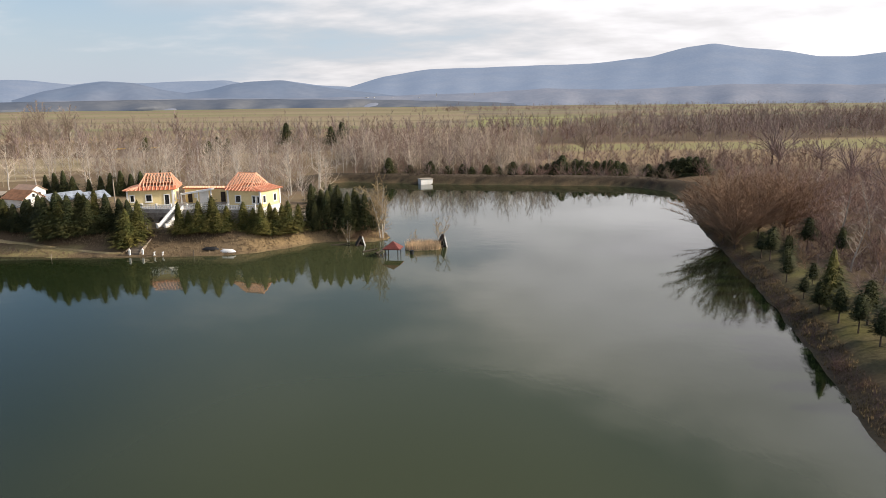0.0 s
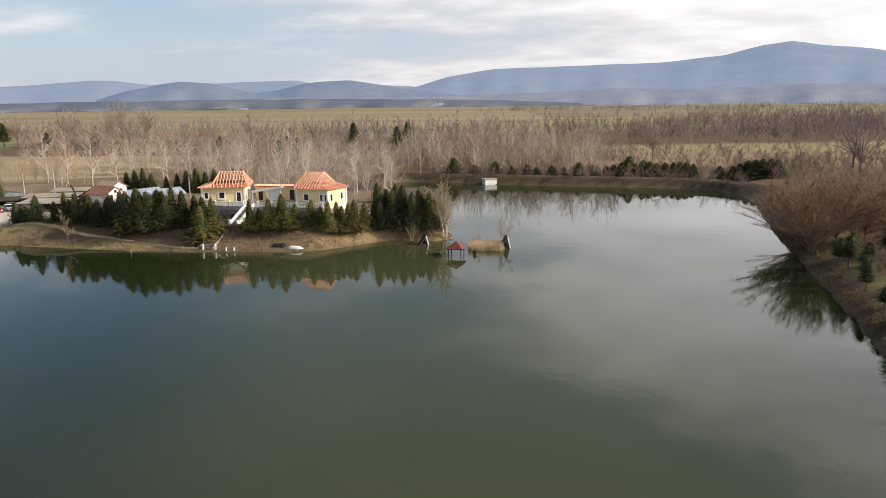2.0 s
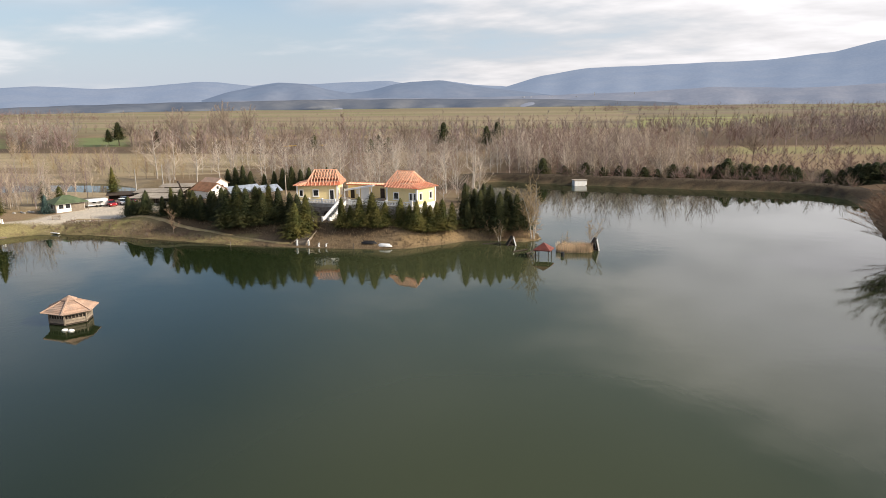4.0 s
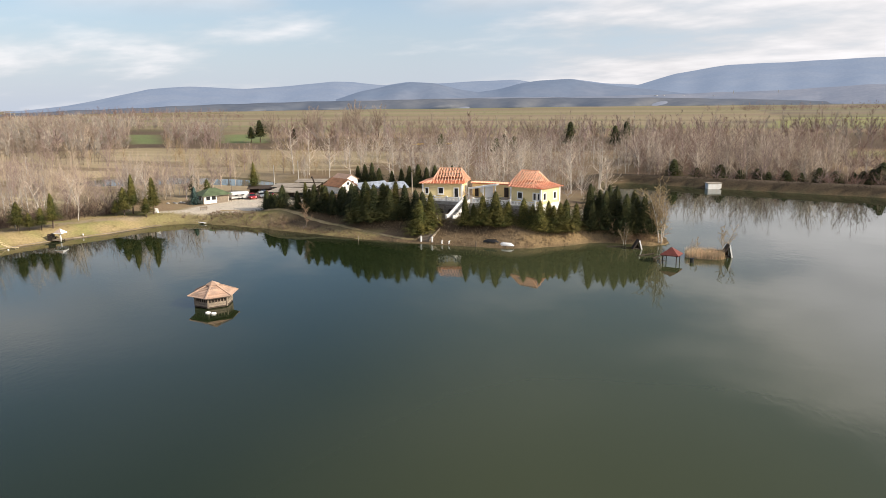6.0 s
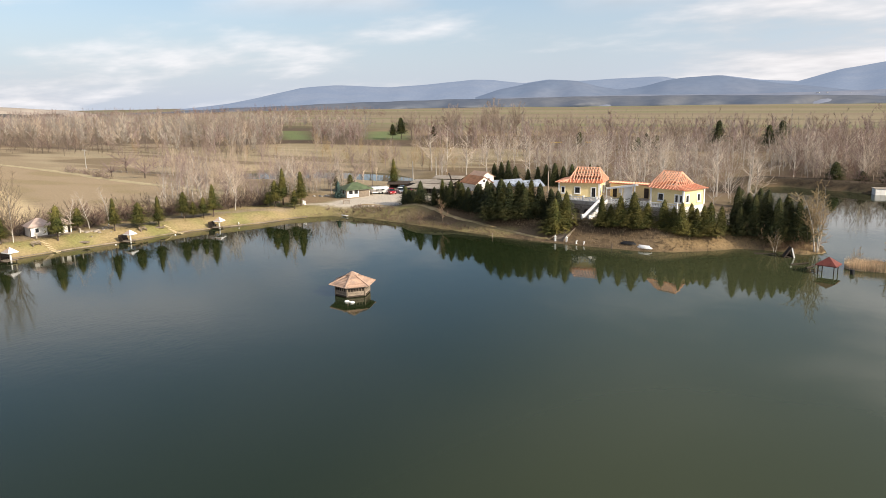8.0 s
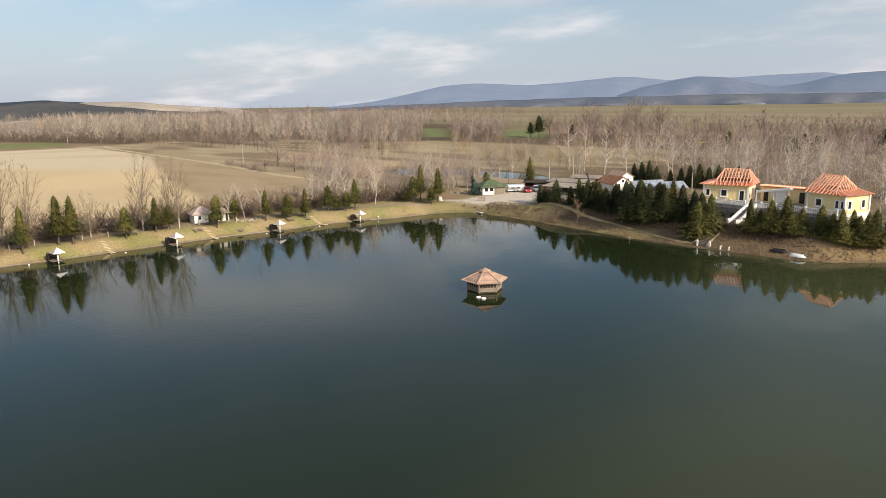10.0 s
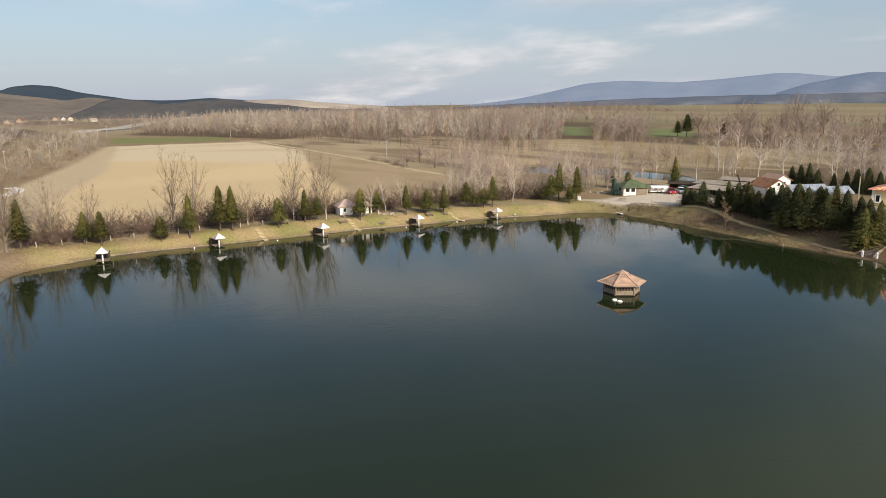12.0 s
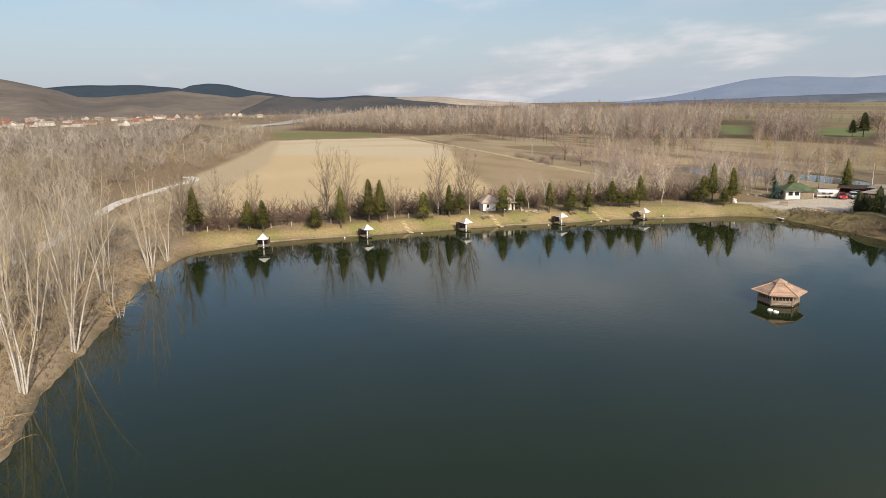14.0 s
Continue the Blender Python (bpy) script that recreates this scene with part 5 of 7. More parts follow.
plant(birch, [(-139, 78, 8), (-137, 81, 9), (-136, 92, 8.5), (-134, 103, 11), (-131.6, 109.5, 8), (-136, 98, 9), (-137, 73, 7.5), (-132, 124, 11), (-135, 128, 10), (-129, 127, 12), (-138, 112, 10), (-141, 118, 11), (62.3, 109.3, 11.5), (69.7, 134, 10), (66, 100, 13), (58.2, 90, 13.5), (60, 84, 12), (75, 122, 10), (57, 96, 9)], 8, "birches", 25)
plane = bare_tree("plane_tree", "large pale leafless tree with a wide crown", "tree", BARK_WHITE, TWIG_WHITE, 46, 14, 0.8, limbs=20, subs=9, twigs=3, spread=0.38, upright=0.9, low=0.2)
plant(plane, [(-118, 205, 14), (-128, 208, 15), (-110, 200, 12), (-101, 203, 12), (-62, 196, 14), (-40, 186, 14), (-33, 190, 15), (-25, 196, 13), (-48, 180, 11), (-75, 200, 13), (-29, 176, 11), (-140, 214, 17), (-148, 216, 17), (-70, 186, 11), (-54, 188, 12), (-82, 210, 13), (-90, 215, 14), (-36, 205, 13), (-46, 214, 14), (-58, 222, 13), (-30, 218, 12), (-104, 222, 13), (-115, 228, 14), (-72, 232, 14), (-20, 244, 11), (4, 246, 10), (20, 241, 11), (36, 240, 10)], 14, "pale planes behind the houses", 26)
rusty = round_tree("willow", "large leafless willow with rust-brown twigs over the water", BARK_DARK, TWIG_WILLOW, 47, 0.40, 0.10, 62, 116, 0.0024, h=11, reach=0.10, stem=0.0085, lowest=-0.35)
plant(rusty, [(49.4, 117, 11.5), (50.6, 125, 11), (55, 121, 11), (54, 134, 10), (61, 124, 11), (58, 143, 9.5), (64, 134, 9.5)], 11, "rusty willows on the east bank", 27, 1.2)
dark_limbed = round_tree("old_tree", "spreading leafless tree with dark limbs", BARK_DARK, TWIG_MAUVE, 51, 0.5, 0.25, 26, 40, 0.004, h=14, stem=0.022, reach=0.1)
plant(dark_limbed, [(113, 238, 15), (152, 235, 13), (96, 150, 12), (128, 165, 13), (84, 118, 11), (110, 190, 13), (121.5, 261, 16), (128, 239, 12), (-337, 274, 18), (-248.6, 157.3, 9.5), (-222.4, 147.5, 8), (-240, 146, 6)], 14, "old trees in the east wood", 29)
tall = round_tree("tall_poplar", "tall leafless poplar with a wide hazy crown above the wood", BARK_DARK, TWIG_GREY, 53, 0.24, 0.24, 34, 56, 0.0042, h=22, stem=0.012, reach=0.085, limb=0.3, lowest=-0.6)
plant(tall, [(-251, 395, 24), (-262, 405, 22), (-245, 420, 21), (-266, 474, 26), (-250, 480, 23), (-330, 290, 17), (-205, 372, 18), (-140, 300, 15), (-290, 400, 20), (-150, 350, 18), (-95, 345, 17), (-20, 300, 15), (8, 285, 14), (60, 300, 14), (-360, 300, 18), (-420, 330, 20)], 22, "tall poplars above the woods", 30)
russet = bare_tree("small_tree", "small russet leafless tree at the foot of the bank", "tree", BARK_DARK, TWIG_RUST, 48, 5, 1.0, limbs=16, subs=9, twigs=4, spread=0.4, upright=0.8, low=0.2)
plant(russet, [(-82.8, 124.3, 5.6)], 5)
tip = bare_tree("alder", "leaning leafless alder at the tip of the point", "tree", BARK_WHITE, TWIG_OCHRE, 49, 11, 1.0, stems=4, limbs=16, subs=9, twigs=5, spread=0.30, upright=0.8, low=0.2)
plant(tip, [(-11.8, 133.6, 12), (-13.2, 136, 10), (-18, 131.6, 4)], 11, "alders at the tip", 28)


# ---- the restaurant on the point: two houses under new roof timbers, a link between them, a terrace with stairs ----
FLOOR = 6.0  # level of the terrace


def window_part(parent, x, y, z, w, h, turn=0.0):
    """A dark pane in a white frame, in a wall that faces local -y (turned by turn)."""
    m = pose(x, y, z, 0, 0, turn)
    win = part("window", Geo().box((0, 0.03, 0), (w, 0.05, h)), GLASS, parent, at=m)
    f = Geo()
    for s in (-1, 1):
        f.box((s * (w / 2 + 0.09), -0.01, 0), (0.18, 0.14, h + 0.36)).box((0, -0.01, s * (h / 2 + 0.09)), (w, 0.14, 0.18))
    part("window_frame", f, WHITE_PAINT, win)
    part("glazing_bar", Geo().box((0, -0.01, 0), (0.06, 0.06, h)), DARK_WOOD, win)
    part("window_sill", Geo().box((0, -0.1, -h / 2 - 0.22), (w + 0.5, 0.22, 0.07)), WHITE_PAINT, win)
    return win


def hip_rafters(parent, w, d, ridge, z0, z1, spacing, off):
    """Bare timbers of a steep hip roof, off by so much along the house, on low boarded eaves; each timber is a part."""
    zs, wi, di = z0 + 0.45, w - 1.2 - abs(off), d - 1.8  # the steep roof's foot
    half, run = ridge / 2, wi / 2 - ridge / 2
    part("ridge_beam", Geo().beam((off - half - 0.2, 0, z1), (off + half + 0.2, 0, z1), 0.12, 0.18), RAFTER, parent)
    for sx in (-1, 1):
        for sy in (-1, 1):
            part("hip_rafter", Geo().beam((off + sx * wi / 2, sy * di / 2, zs), (off + sx * half, 0, z1), 0.16, 0.2), RAFTER, parent)
    n = int(wi / spacing)
    for i in range(n + 1):
        x = -wi / 2 + wi * (i + 0.5) / (n + 1)
        f = min(1.0, (wi / 2 - abs(x)) / max(run, 0.1))
        for sy in (-1, 1):
            part("rafter", Geo().beam((off + x, sy * (di / 2 + 0.5), zs - 0.2), (off + x, sy * di / 2 * (1 - f), zs + (z1 - zs) * f), 0.13, 0.15), RAFTER, parent)
    n = int(di / spacing)
    for i in range(n + 1):
        y = -di / 2 + di * (i + 0.5) / (n + 1)
        f = (di / 2 - abs(y)) / (di / 2)
        for sx in (-1, 1):
            part("rafter", Geo().beam((off + sx * (wi / 2 + 0.5), y, zs - 0.2), (off + sx * (wi / 2 - run * f), y, zs + (z1 - zs) * f), 0.13, 0.15), RAFTER, parent)
    for k in (0.3, 0.6):
        for sy in (-1, 1):
            r = wi / 2 - run * k
            part("collar_tie", Geo().beam((off - r, sy * di / 2 * (1 - k), zs + (z1 - zs) * k), (off + r, sy * di / 2 * (1 - k), zs + (z1 - zs) * k), 0.08, 0.10), RAFTER, parent)
    for sy in (-1, 1):
        c = [(-w / 2 - 0.2, sy * (d / 2 + 0.2), z0 - 0.2), (w / 2 + 0.2, sy * (d / 2 + 0.2), z0 - 0.2), (off + wi / 2 - 0.1, sy * (di / 2 - 0.1), zs), (off - wi / 2 + 0.1, sy * (di / 2 - 0.1), zs)]
        part("eave_board", Geo().slab(c if sy < 0 else c[::-1], 0.08), DECKING, parent)
        for i in range(int(w / 0.8)):
            x = -w / 2 + 0.5 + i * 0.8
            part("rafter_tail", Geo().beam((x, sy * (d / 2 + 0.45), z0 - 0.26), (max(off - wi / 2, min(off + wi / 2, x)), sy * (di / 2 + 0.2), zs - 0.02), 0.11, 0.14), RAFTER, parent)
    for sx in (-1, 1):
        foot = off + sx * wi / 2
        c = [(sx * (w / 2 + 0.2), d / 2 + 0.2, z0 - 0.2), (sx * (w / 2 + 0.2), -d / 2 - 0.2, z0 - 0.2), (foot - sx * 0.1, -di / 2 + 0.1, zs), (foot - sx * 0.1, di / 2 - 0.1, zs)]
        part("eave_board", Geo().slab(c if sx < 0 else c[::-1], 0.08), DECKING, parent)
        for i in range(int(d / 0.8)):
            y = -d / 2 + 0.5 + i * 0.8
            part("rafter_tail", Geo().beam((sx * (w / 2 + 0.45), y, z0 - 0.26), (foot + sx * 0.2, max(-di / 2, min(di / 2, y)), zs - 0.02), 0.11, 0.14), RAFTER, parent)


def wing(x, y, turn, w, d, eave, ridge_z, ridge, off, fronts, label):
    """One house; fronts: windows of the lake side (x, width, height, middle above the floor)."""
    h = thing("house", label, "house", pose(x, y, FLOOR, 0, 0, turn), "restaurant wings")
    t, top = 0.35, eave - FLOOR - 0.12
    ww, dd = w - 0.9, d - 0.9
    for sy in (-1, 1):
        part("wall", Geo().box((0, sy * (dd / 2 - t / 2), top / 2 - 0.02), (ww, t, top)), WALL_YELLOW, h, "yellow rendered wall")
    for sx in (-1, 1):
        part("wall", Geo().box((sx * (ww / 2 - t / 2), 0, top / 2 - 0.02), (t, dd - 2 * t, top)), WALL_YELLOW, h, "yellow rendered wall")
    part("ceiling_slab", Geo().box((0, 0, top + 0.03), (ww + 0.1, dd + 0.1, 0.12)), TIMBER, h)
    part("plinth", Geo().box((0, 0, -1.85), (ww + 0.12, dd + 0.12, 3.66)), WALL_WHITE, h, "white rendered basement storey")
    part("cornice", Geo().box((0, -dd / 2 - 0.06, top - 0.12), (ww + 0.24, 0.12, 0.2)), WHITE_PAINT, h)
    for sx in (-1, 1):
        for sy in (-1, 1):
            part("corner_pilaster", Geo().box((sx * (ww / 2 + 0.015), sy * (dd / 2 + 0.015), top / 2), (0.34, 0.34, top - 0.04)), WHITE_PAINT, h)
    for fx, fw, fh, fz in fronts:
        window_part(h, fx, -dd / 2 - 0.03, fz, fw, fh)
    for fy in (-2.0, 1.6):
        window_part(h, ww / 2 + 0.03, fy, 1.5, 0.8, 1.3, 90)
        window_part(h, -ww / 2 - 0.03, fy, 1.5, 0.8, 1.3, -90)
    hip_rafters(h, w, d, ridge, eave - FLOOR, ridge_z - FLOOR, 0.66, off)
    return h


wing(-59.1, 143.9, 12, 9.4, 8.2, 9.5, 12.2, 4.6, 1.3, [(-3.4, 0.6, 1.2, 1.6), (-0.3, 1.0, 1.2, 1.6), (3.1, 0.8, 1.9, 1.2)], "yellow single-storey house under a bare orange roof frame")
wing(-37.8, 141.0, -21, 8.4, 7.4, 9.5, 12.4, 4.1, -1.3, [(-1.4, 1.1, 1.2, 1.5), (2.3, 0.6, 1.3, 1.5), (3.4, 0.6, 1.3, 1.5)], "yellow house with bare orange rafters and a white basement")

link = thing("link_building", "low white and yellow building that joins the two houses", "building", pose(-48.4, 144.6, FLOOR, 0, 0, -6))
part("wall", Geo().box((0, 1.2, 1.35), (10.4, 0.35, 2.7)), WALL_YELLOW, link, "yellow wall")
part("wall", Geo().box((0.2, -1.9, 1.3), (1.9, 0.25, 2.6)), WALL_WHITE, link, "bright white porch wall")
part("wall", Geo().box((-2.6, -0.6, 1.2), (2.8, 0.25, 2.4)), WALL_YELLOW, link, "shaded porch wall")
part("porch_window", Geo().box((-2.0, -0.75, 1.5), (0.8, 0.06, 0.9)), WHITE_PAINT, link, "white window board")
part("door", Geo().box((-3.3, -0.75, 1.1), (0.9, 0.08, 2.0)), DARK_WOOD, link, "dark wooden door")
part("door", Geo().box((3.0, 0.98, 1.1), (1.0, 0.08, 2.1)), DARK_WOOD, link, "dark wooden door")
part("canopy", Geo().slab([(-4.3, -2.9, 2.2), (2.3, -3.1, 3.3), (2.3, -1.6, 3.3), (-4.3, -1.4, 2.2)], 0.35), WHITE_PAINT, link, "slanting white canopy")
part("roof_slab", Geo().box((0, 2.6, 2.85), (11.0, 3.6, 0.2)), DECKING, link, "red boarded flat roof")
for i in range(18):
    part("joist", Geo().box((-5.2 + i * 0.6, 1.4, 3.05), (0.16, 2.2, 0.18)), RAFTER, link)
for x in (-4.4, -1.0, 1.9):
    part("column", Geo().tube((x, -2.4, 0), (x, -2.4, 2.3 + (x + 4.3) * 0.16), 0.16, 0.14, 10), WHITE_PAINT, link)

# terrace: platform, stone face with arches, balustrade
terrace = thing("terrace", "paved terrace with a stone face and a white balustrade", "terrace", pose(-48.6, 135.2, 0, 0, 0, -6))
part("platform", Geo().box((-3.6, 5.4, 4.2), (13.0, 10.6, 3.5)).box((7.9, 2.6, 4.2), (9.8, 5.0, 3.5)), CONCRETE, terrace, "grey paved platform")


def balusters(parent, x0, x1, y):
    n = int((x1 - x0) / 0.32)
    small = Geo()
    for i in range(n):
        x = x0 + (i + 0.5) * (x1 - x0) / n
        small.tube((x, y, FLOOR), (x, y, FLOOR + 0.35), 0.05, 0.085, 6).tube((x, y, FLOOR + 0.35), (x, y, FLOOR + 0.75), 0.085, 0.05, 6)
    tagged(part("balusters", small, WHITE_PAINT, parent), kind="stuff")
    part("handrail", Geo().box(((x0 + x1) / 2, y, FLOOR + 0.82), (x1 - x0, 0.24, 0.14)), WHITE_PAINT, parent)
    part("base_rail", Geo().box(((x0 + x1) / 2, y, FLOOR + 0.05), (x1 - x0, 0.26, 0.12)), WHITE_PAINT, parent)
    k = max(1, round((x1 - x0) / 2.6))
    for i in range(k + 1):
        part("baluster_post", Geo().box((x0 + i * (x1 - x0) / k, y, FLOOR + 0.5), (0.32, 0.32, 1.0)).box((x0 + i * (x1 - x0) / k, y, FLOOR + 1.04), (0.4, 0.4, 0.1)), WHITE_PAINT, parent)


balusters(terrace, -10.0, -4.0, 0.05)
balusters(terrace, -0.8, 12.8, 0.05)
rng = random.Random(5)
stones = [Geo().box((0, 0, 0), (w, 0.22, 0.36)).mesh("stone", STONE) for w in (0.5, 0.68, 0.86)]
for row in range(8):
    x = -10.0 + 0.2 * (row % 2)
    while x < 12.6:
        k = rng.randrange(3)
        w = (0.5, 0.68, 0.86)[k]
        if not -4.1 < x + w / 2 < -0.5 and row < 7:
            part("stone", stones[k], STONE, terrace, at=pose(x + w / 2, 0.02 + rng.uniform(-0.03, 0.03), 2.75 + row * 0.4))
        x += w + 0.04
for x in (-8.6, -5.8):
    arch = [(x + 0.9 * math.cos(a), 3.6 + 0.9 * math.sin(a)) for a in np.linspace(0, math.pi, 9)] + [(x - 0.9, 2.6), (x + 0.9, 2.6)]
    g = Geo()
    g.add([(a, -0.16, b) for a, b in arch] + [(a, 0.1, b) for a, b in arch], [tuple(range(11)), tuple(range(21, 10, -1))] + [(i, 11 + i, 11 + (i + 1) % 11, (i + 1) % 11) for i in range(11)])
    part("arch_niche", g, DARK_WOOD, terrace, "dark arched niche")

stair = thing("staircase", "wide stone staircase with white solid side walls", "staircase", pose(-51.0, 135.5, 0, 0, 0, -16))
for i in range(16):
    part("step", Geo().box((0, -0.2 - i * 0.32, 6.0 - 0.188 * (i + 1) - 0.6), (1.5, 0.34, 1.2)), CONCRETE, stair)
for sx in (-1, 1):
    top = [(sx * 0.88 - 0.13, 0.1, 6.85), (sx * 0.88 + 0.13, 0.1, 6.85), (sx * 0.88 + 0.13, -5.4, 3.85), (sx * 0.88 - 0.13, -5.4, 3.85)]
    part("side_wall", Geo().slab([top[3], top[2], top[1], top[0]], 0.85), WHITE_PAINT, stair, "white stair parapet")
    part("newel", Geo().box((sx * 0.88, -5.6, 3.4), (0.36, 0.36, 1.3)).box((sx * 0.88, -5.6, 4.1), (0.44, 0.44, 0.12)), WHITE_PAINT, stair)

landing = solid("landing", Geo().box((0, 0, 0), (4.6, 2.2, 0.4)), CONCRETE, "pale concrete landing at the foot of the staircase", "landing", m=pose(-52.6, 129.2, 2.85, 0, 0, -15.5))
steps_low = thing("bank_steps", "timber-edged steps down the bank to the water", "steps", pose(-53.6, 128.2, 0, 0, 0, -4))
for i in range(15):
    part("step", Geo().box((0, -0.25 - i * 0.5, 2.85 - 0.155 * i - 0.2), (2.2, 0.52, 0.4)), TIMBER, steps_low)
for sx in (-1, 1):
    part("rail", Geo().beam((sx * 1.25, 0, 3.1), (sx * 1.25, -7.6, 0.85), 0.12, 0.16), TIMBER, steps_low)


def gate_post(x, y, z, h):
    p = thing("gate_post", "short white post with a ball on top", "post", pose(x, y, z), "white posts by the steps")
    part("shaft", Geo().box((0, 0, h / 2), (0.26, 0.26, h)).box((0, 0, h + 0.04), (0.36, 0.36, 0.08)), WHITE_PAINT, p)
    part("ball", Geo().tube((0, 0, h + 0.08), (0, 0, h + 0.16), 0.07, 0.13, 8).tube((0, 0, h + 0.16), (0, 0, h + 0.30), 0.13, 0.06, 8), WHITE_PAINT, p)


for x, y, z in ((-54.6, 120.4, 0.25), (-52.4, 120.6, 0.25), (-54.6, 128.4, 3.08), (-52.5, 128.2, 3.08)):
    gate_post(x, y, z, 0.85)
for x, y in ((-50.3, 120.3), (-48.9, 120.5)):
    g = Geo().tube((0, 0, 0), (0, 0, 0.3), 0.2, 0.13, 8).tube((0, 0, 0.3), (0.04, 0, 0.55), 0.11, 0.19, 8).tube((0.04, 0, 0.55), (0.16, 0, 0.72), 0.09, 0.06, 8).tube((0.16, 0, 0.7), (0.3, 0, 0.72), 0.06, 0.03, 6)
    solid("garden_ornament", g, WHITE_PAINT, "small white garden ornament by the water", "ornament", m=pose(x, y, height(x, y) - 0.05), group="garden ornaments")


# ---- boats on the shore ----
def boat(x, y, turn, ln, mat, label, up):
    m = pose(x, y, height(x, y) + 0.05, 0, 0, turn)
    b = thing("boat", label, "boat", m)
    g, n = Geo(), 11
    rings = []
    for i in range(n):
        s = -1 + 2 * i / (n - 1)
        w = 0.62 * max(0.02, 1 - abs(s) ** 2.6) ** 0.7
        rings.append([(s * ln / 2, w * math.cos(a), (0.5 * math.sin(a)) * (0.6 + 0.4 * (1 - abs(s) ** 2)) * max(0.15, 1 - abs(s) ** 6)) for a in np.linspace(0, math.pi, 9)])
    verts = [p for r in rings for p in r]
    faces = [(i * 9 + j, i * 9 + j + 1, (i + 1) * 9 + j + 1, (i + 1) * 9 + j) for i in range(n - 1) for j in range(8)]
    part("hull", g.add(verts, faces), mat, b)
    part("keel", Geo().box((0, 0, 0.5), (ln * 0.7, 0.06, 0.06)), mat, b)
    part("gunwale", Geo().box((0, 0.6, 0.03), (ln * 0.55, 0.06, 0.08)).box((0, -0.6, 0.03), (ln * 0.55, 0.06, 0.08)), mat, b)
    return b


boat(-38.0, 122.0, -8, 3.1, WHITE_PAINT, "white upturned rowing boat on the shore", True)
boat(-41.2, 122.6, 4, 3.2, TARP, "rowing boat under a black tarpaulin", False)
solid("mooring_stake", Geo().tube((0, 0, -0.5), (0.04, 0, 0.9), 0.09, 0.07, 7), TIMBER, "short wooden mooring stake", "stake", m=pose(-43.4, 120.2, 0.2))
solid("mooring_stake", Geo().tube((0, 0, -0.8), (0.03, 0.02, 0.9), 0.08, 0.06, 7), TIMBER, "wooden stake standing in the shallows", "stake", m=pose(-67.5, 118.9, 0))

# ---- hut on the lake ----
hut = thing("lake_hut", "six-sided timber hut with a shingle roof standing in the lake", "hut", pose(-64.0, 72.5, 0, 0, 0, -67))
R, WR, EAVE, TOP = 3.35, 2.45, 1.55, 2.72


def at60(k, r):
    a = math.tau * k / 6
    return r * math.cos(a), r * math.sin(a)


part("floor", Geo().extrude([at60(k, WR + 0.1) for k in range(6)], 0.05, 0.2), DARK_WOOD, hut)
part("foundation", Geo().extrude([at60(k, WR - 0.5) for k in range(6)], -2.5, 0.08), DARK_WOOD, hut)
for k in range(6):
    (x0, y0), (x1, y1) = at60(k, WR), at60(k + 1, WR)
    part("post", Geo().box((x0, y0, EAVE / 2 + 0.1), (0.18, 0.18, EAVE), 60 * k), TIMBER, hut)
    for z, h in ((0.36, 0.26), (0.66, 0.26)):
        part("wall_board", Geo().beam((x0, y0, z), (x1, y1, z), 0.06, h), TIMBER, hut)
    part("wall_rail", Geo().beam((x0, y0, 1.32), (x1, y1, 1.32), 0.08, 0.2), TIMBER, hut)
    part("inner_wall", Geo().beam((x0 * 0.93, y0 * 0.93, 0.8), (x1 * 0.93, y1 * 0.93, 0.8), 0.04, 1.2), DARK_WOOD, hut)
    for i in range(1, 6):
        f = i / 6
        part("picket", Geo().box((x0 + (x1 - x0) * f, y0 + (y1 - y0) * f, 0.95), (0.07, 0.07, 0.5), 60 * k + 30), TIMBER, hut)
    # roof facet: courses of shingles, each lapping over the one below
    courses = 9
    for c in range(courses):
        a, b = c / courses, (c + 1) / courses + 0.02
        ra, rb = R * (1 - a * 0.82), R * (1 - b * 0.82)
        za, zb = EAVE + (TOP - EAVE) * a, EAVE + (TOP - EAVE) * b
        p, q = at60(k, ra), at60(k + 1, ra)
        s, t = at60(k, rb), at60(k + 1, rb)
        part("shingle_course", Geo().slab([(*p, za + 0.06), (*q, za + 0.06), (*t, zb + 0.02), (*s, zb + 0.02)], 0.06), SHINGLE, hut)
    part("hip_cap", Geo().beam((*at60(k, R + 0.02), EAVE + 0.08), (*at60(k, R * 0.2), TOP + 0.06), 0.2, 0.1), SHINGLE, hut)
    p, q = at60(k, 0.95), at60(k + 1, 0.95)
    part("cupola_shingles", Geo().slab([(*p, TOP + 0.08), (*q, TOP + 0.08), (0, 0, TOP + 0.55)], 0.06), SHINGLE, hut)
part("cupola_drum", Geo().extrude([at60(k, 0.72) for k in range(6)], TOP - 0.25, TOP + 0.12), DARK_WOOD, hut)

def ring_geo(big, small, n=14, m=8):
    g = Geo()
    g.v = [((big + small * math.cos(math.tau * j / m)) * math.cos(math.tau * i / n), (big + small * math.cos(math.tau * j / m)) * math.sin(math.tau * i / n), small * math.sin(math.tau * j / m)) for i in range(n) for j in range(m)]
    g.f = [(i * m + j, ((i + 1) % n) * m + j, ((i + 1) % n) * m + (j + 1) % m, i * m + (j + 1) % m) for i in range(n) for j in range(m)]
    return g


for x, y in ((-61.8, 68.7), (-60.9, 68.7)):
    solid("float_ring", ring_geo(0.24, 0.12), WHITE_PAINT, "small white ring float on the water beside the hut", "float", m=pose(x, y, 0.06), group="ring floats")

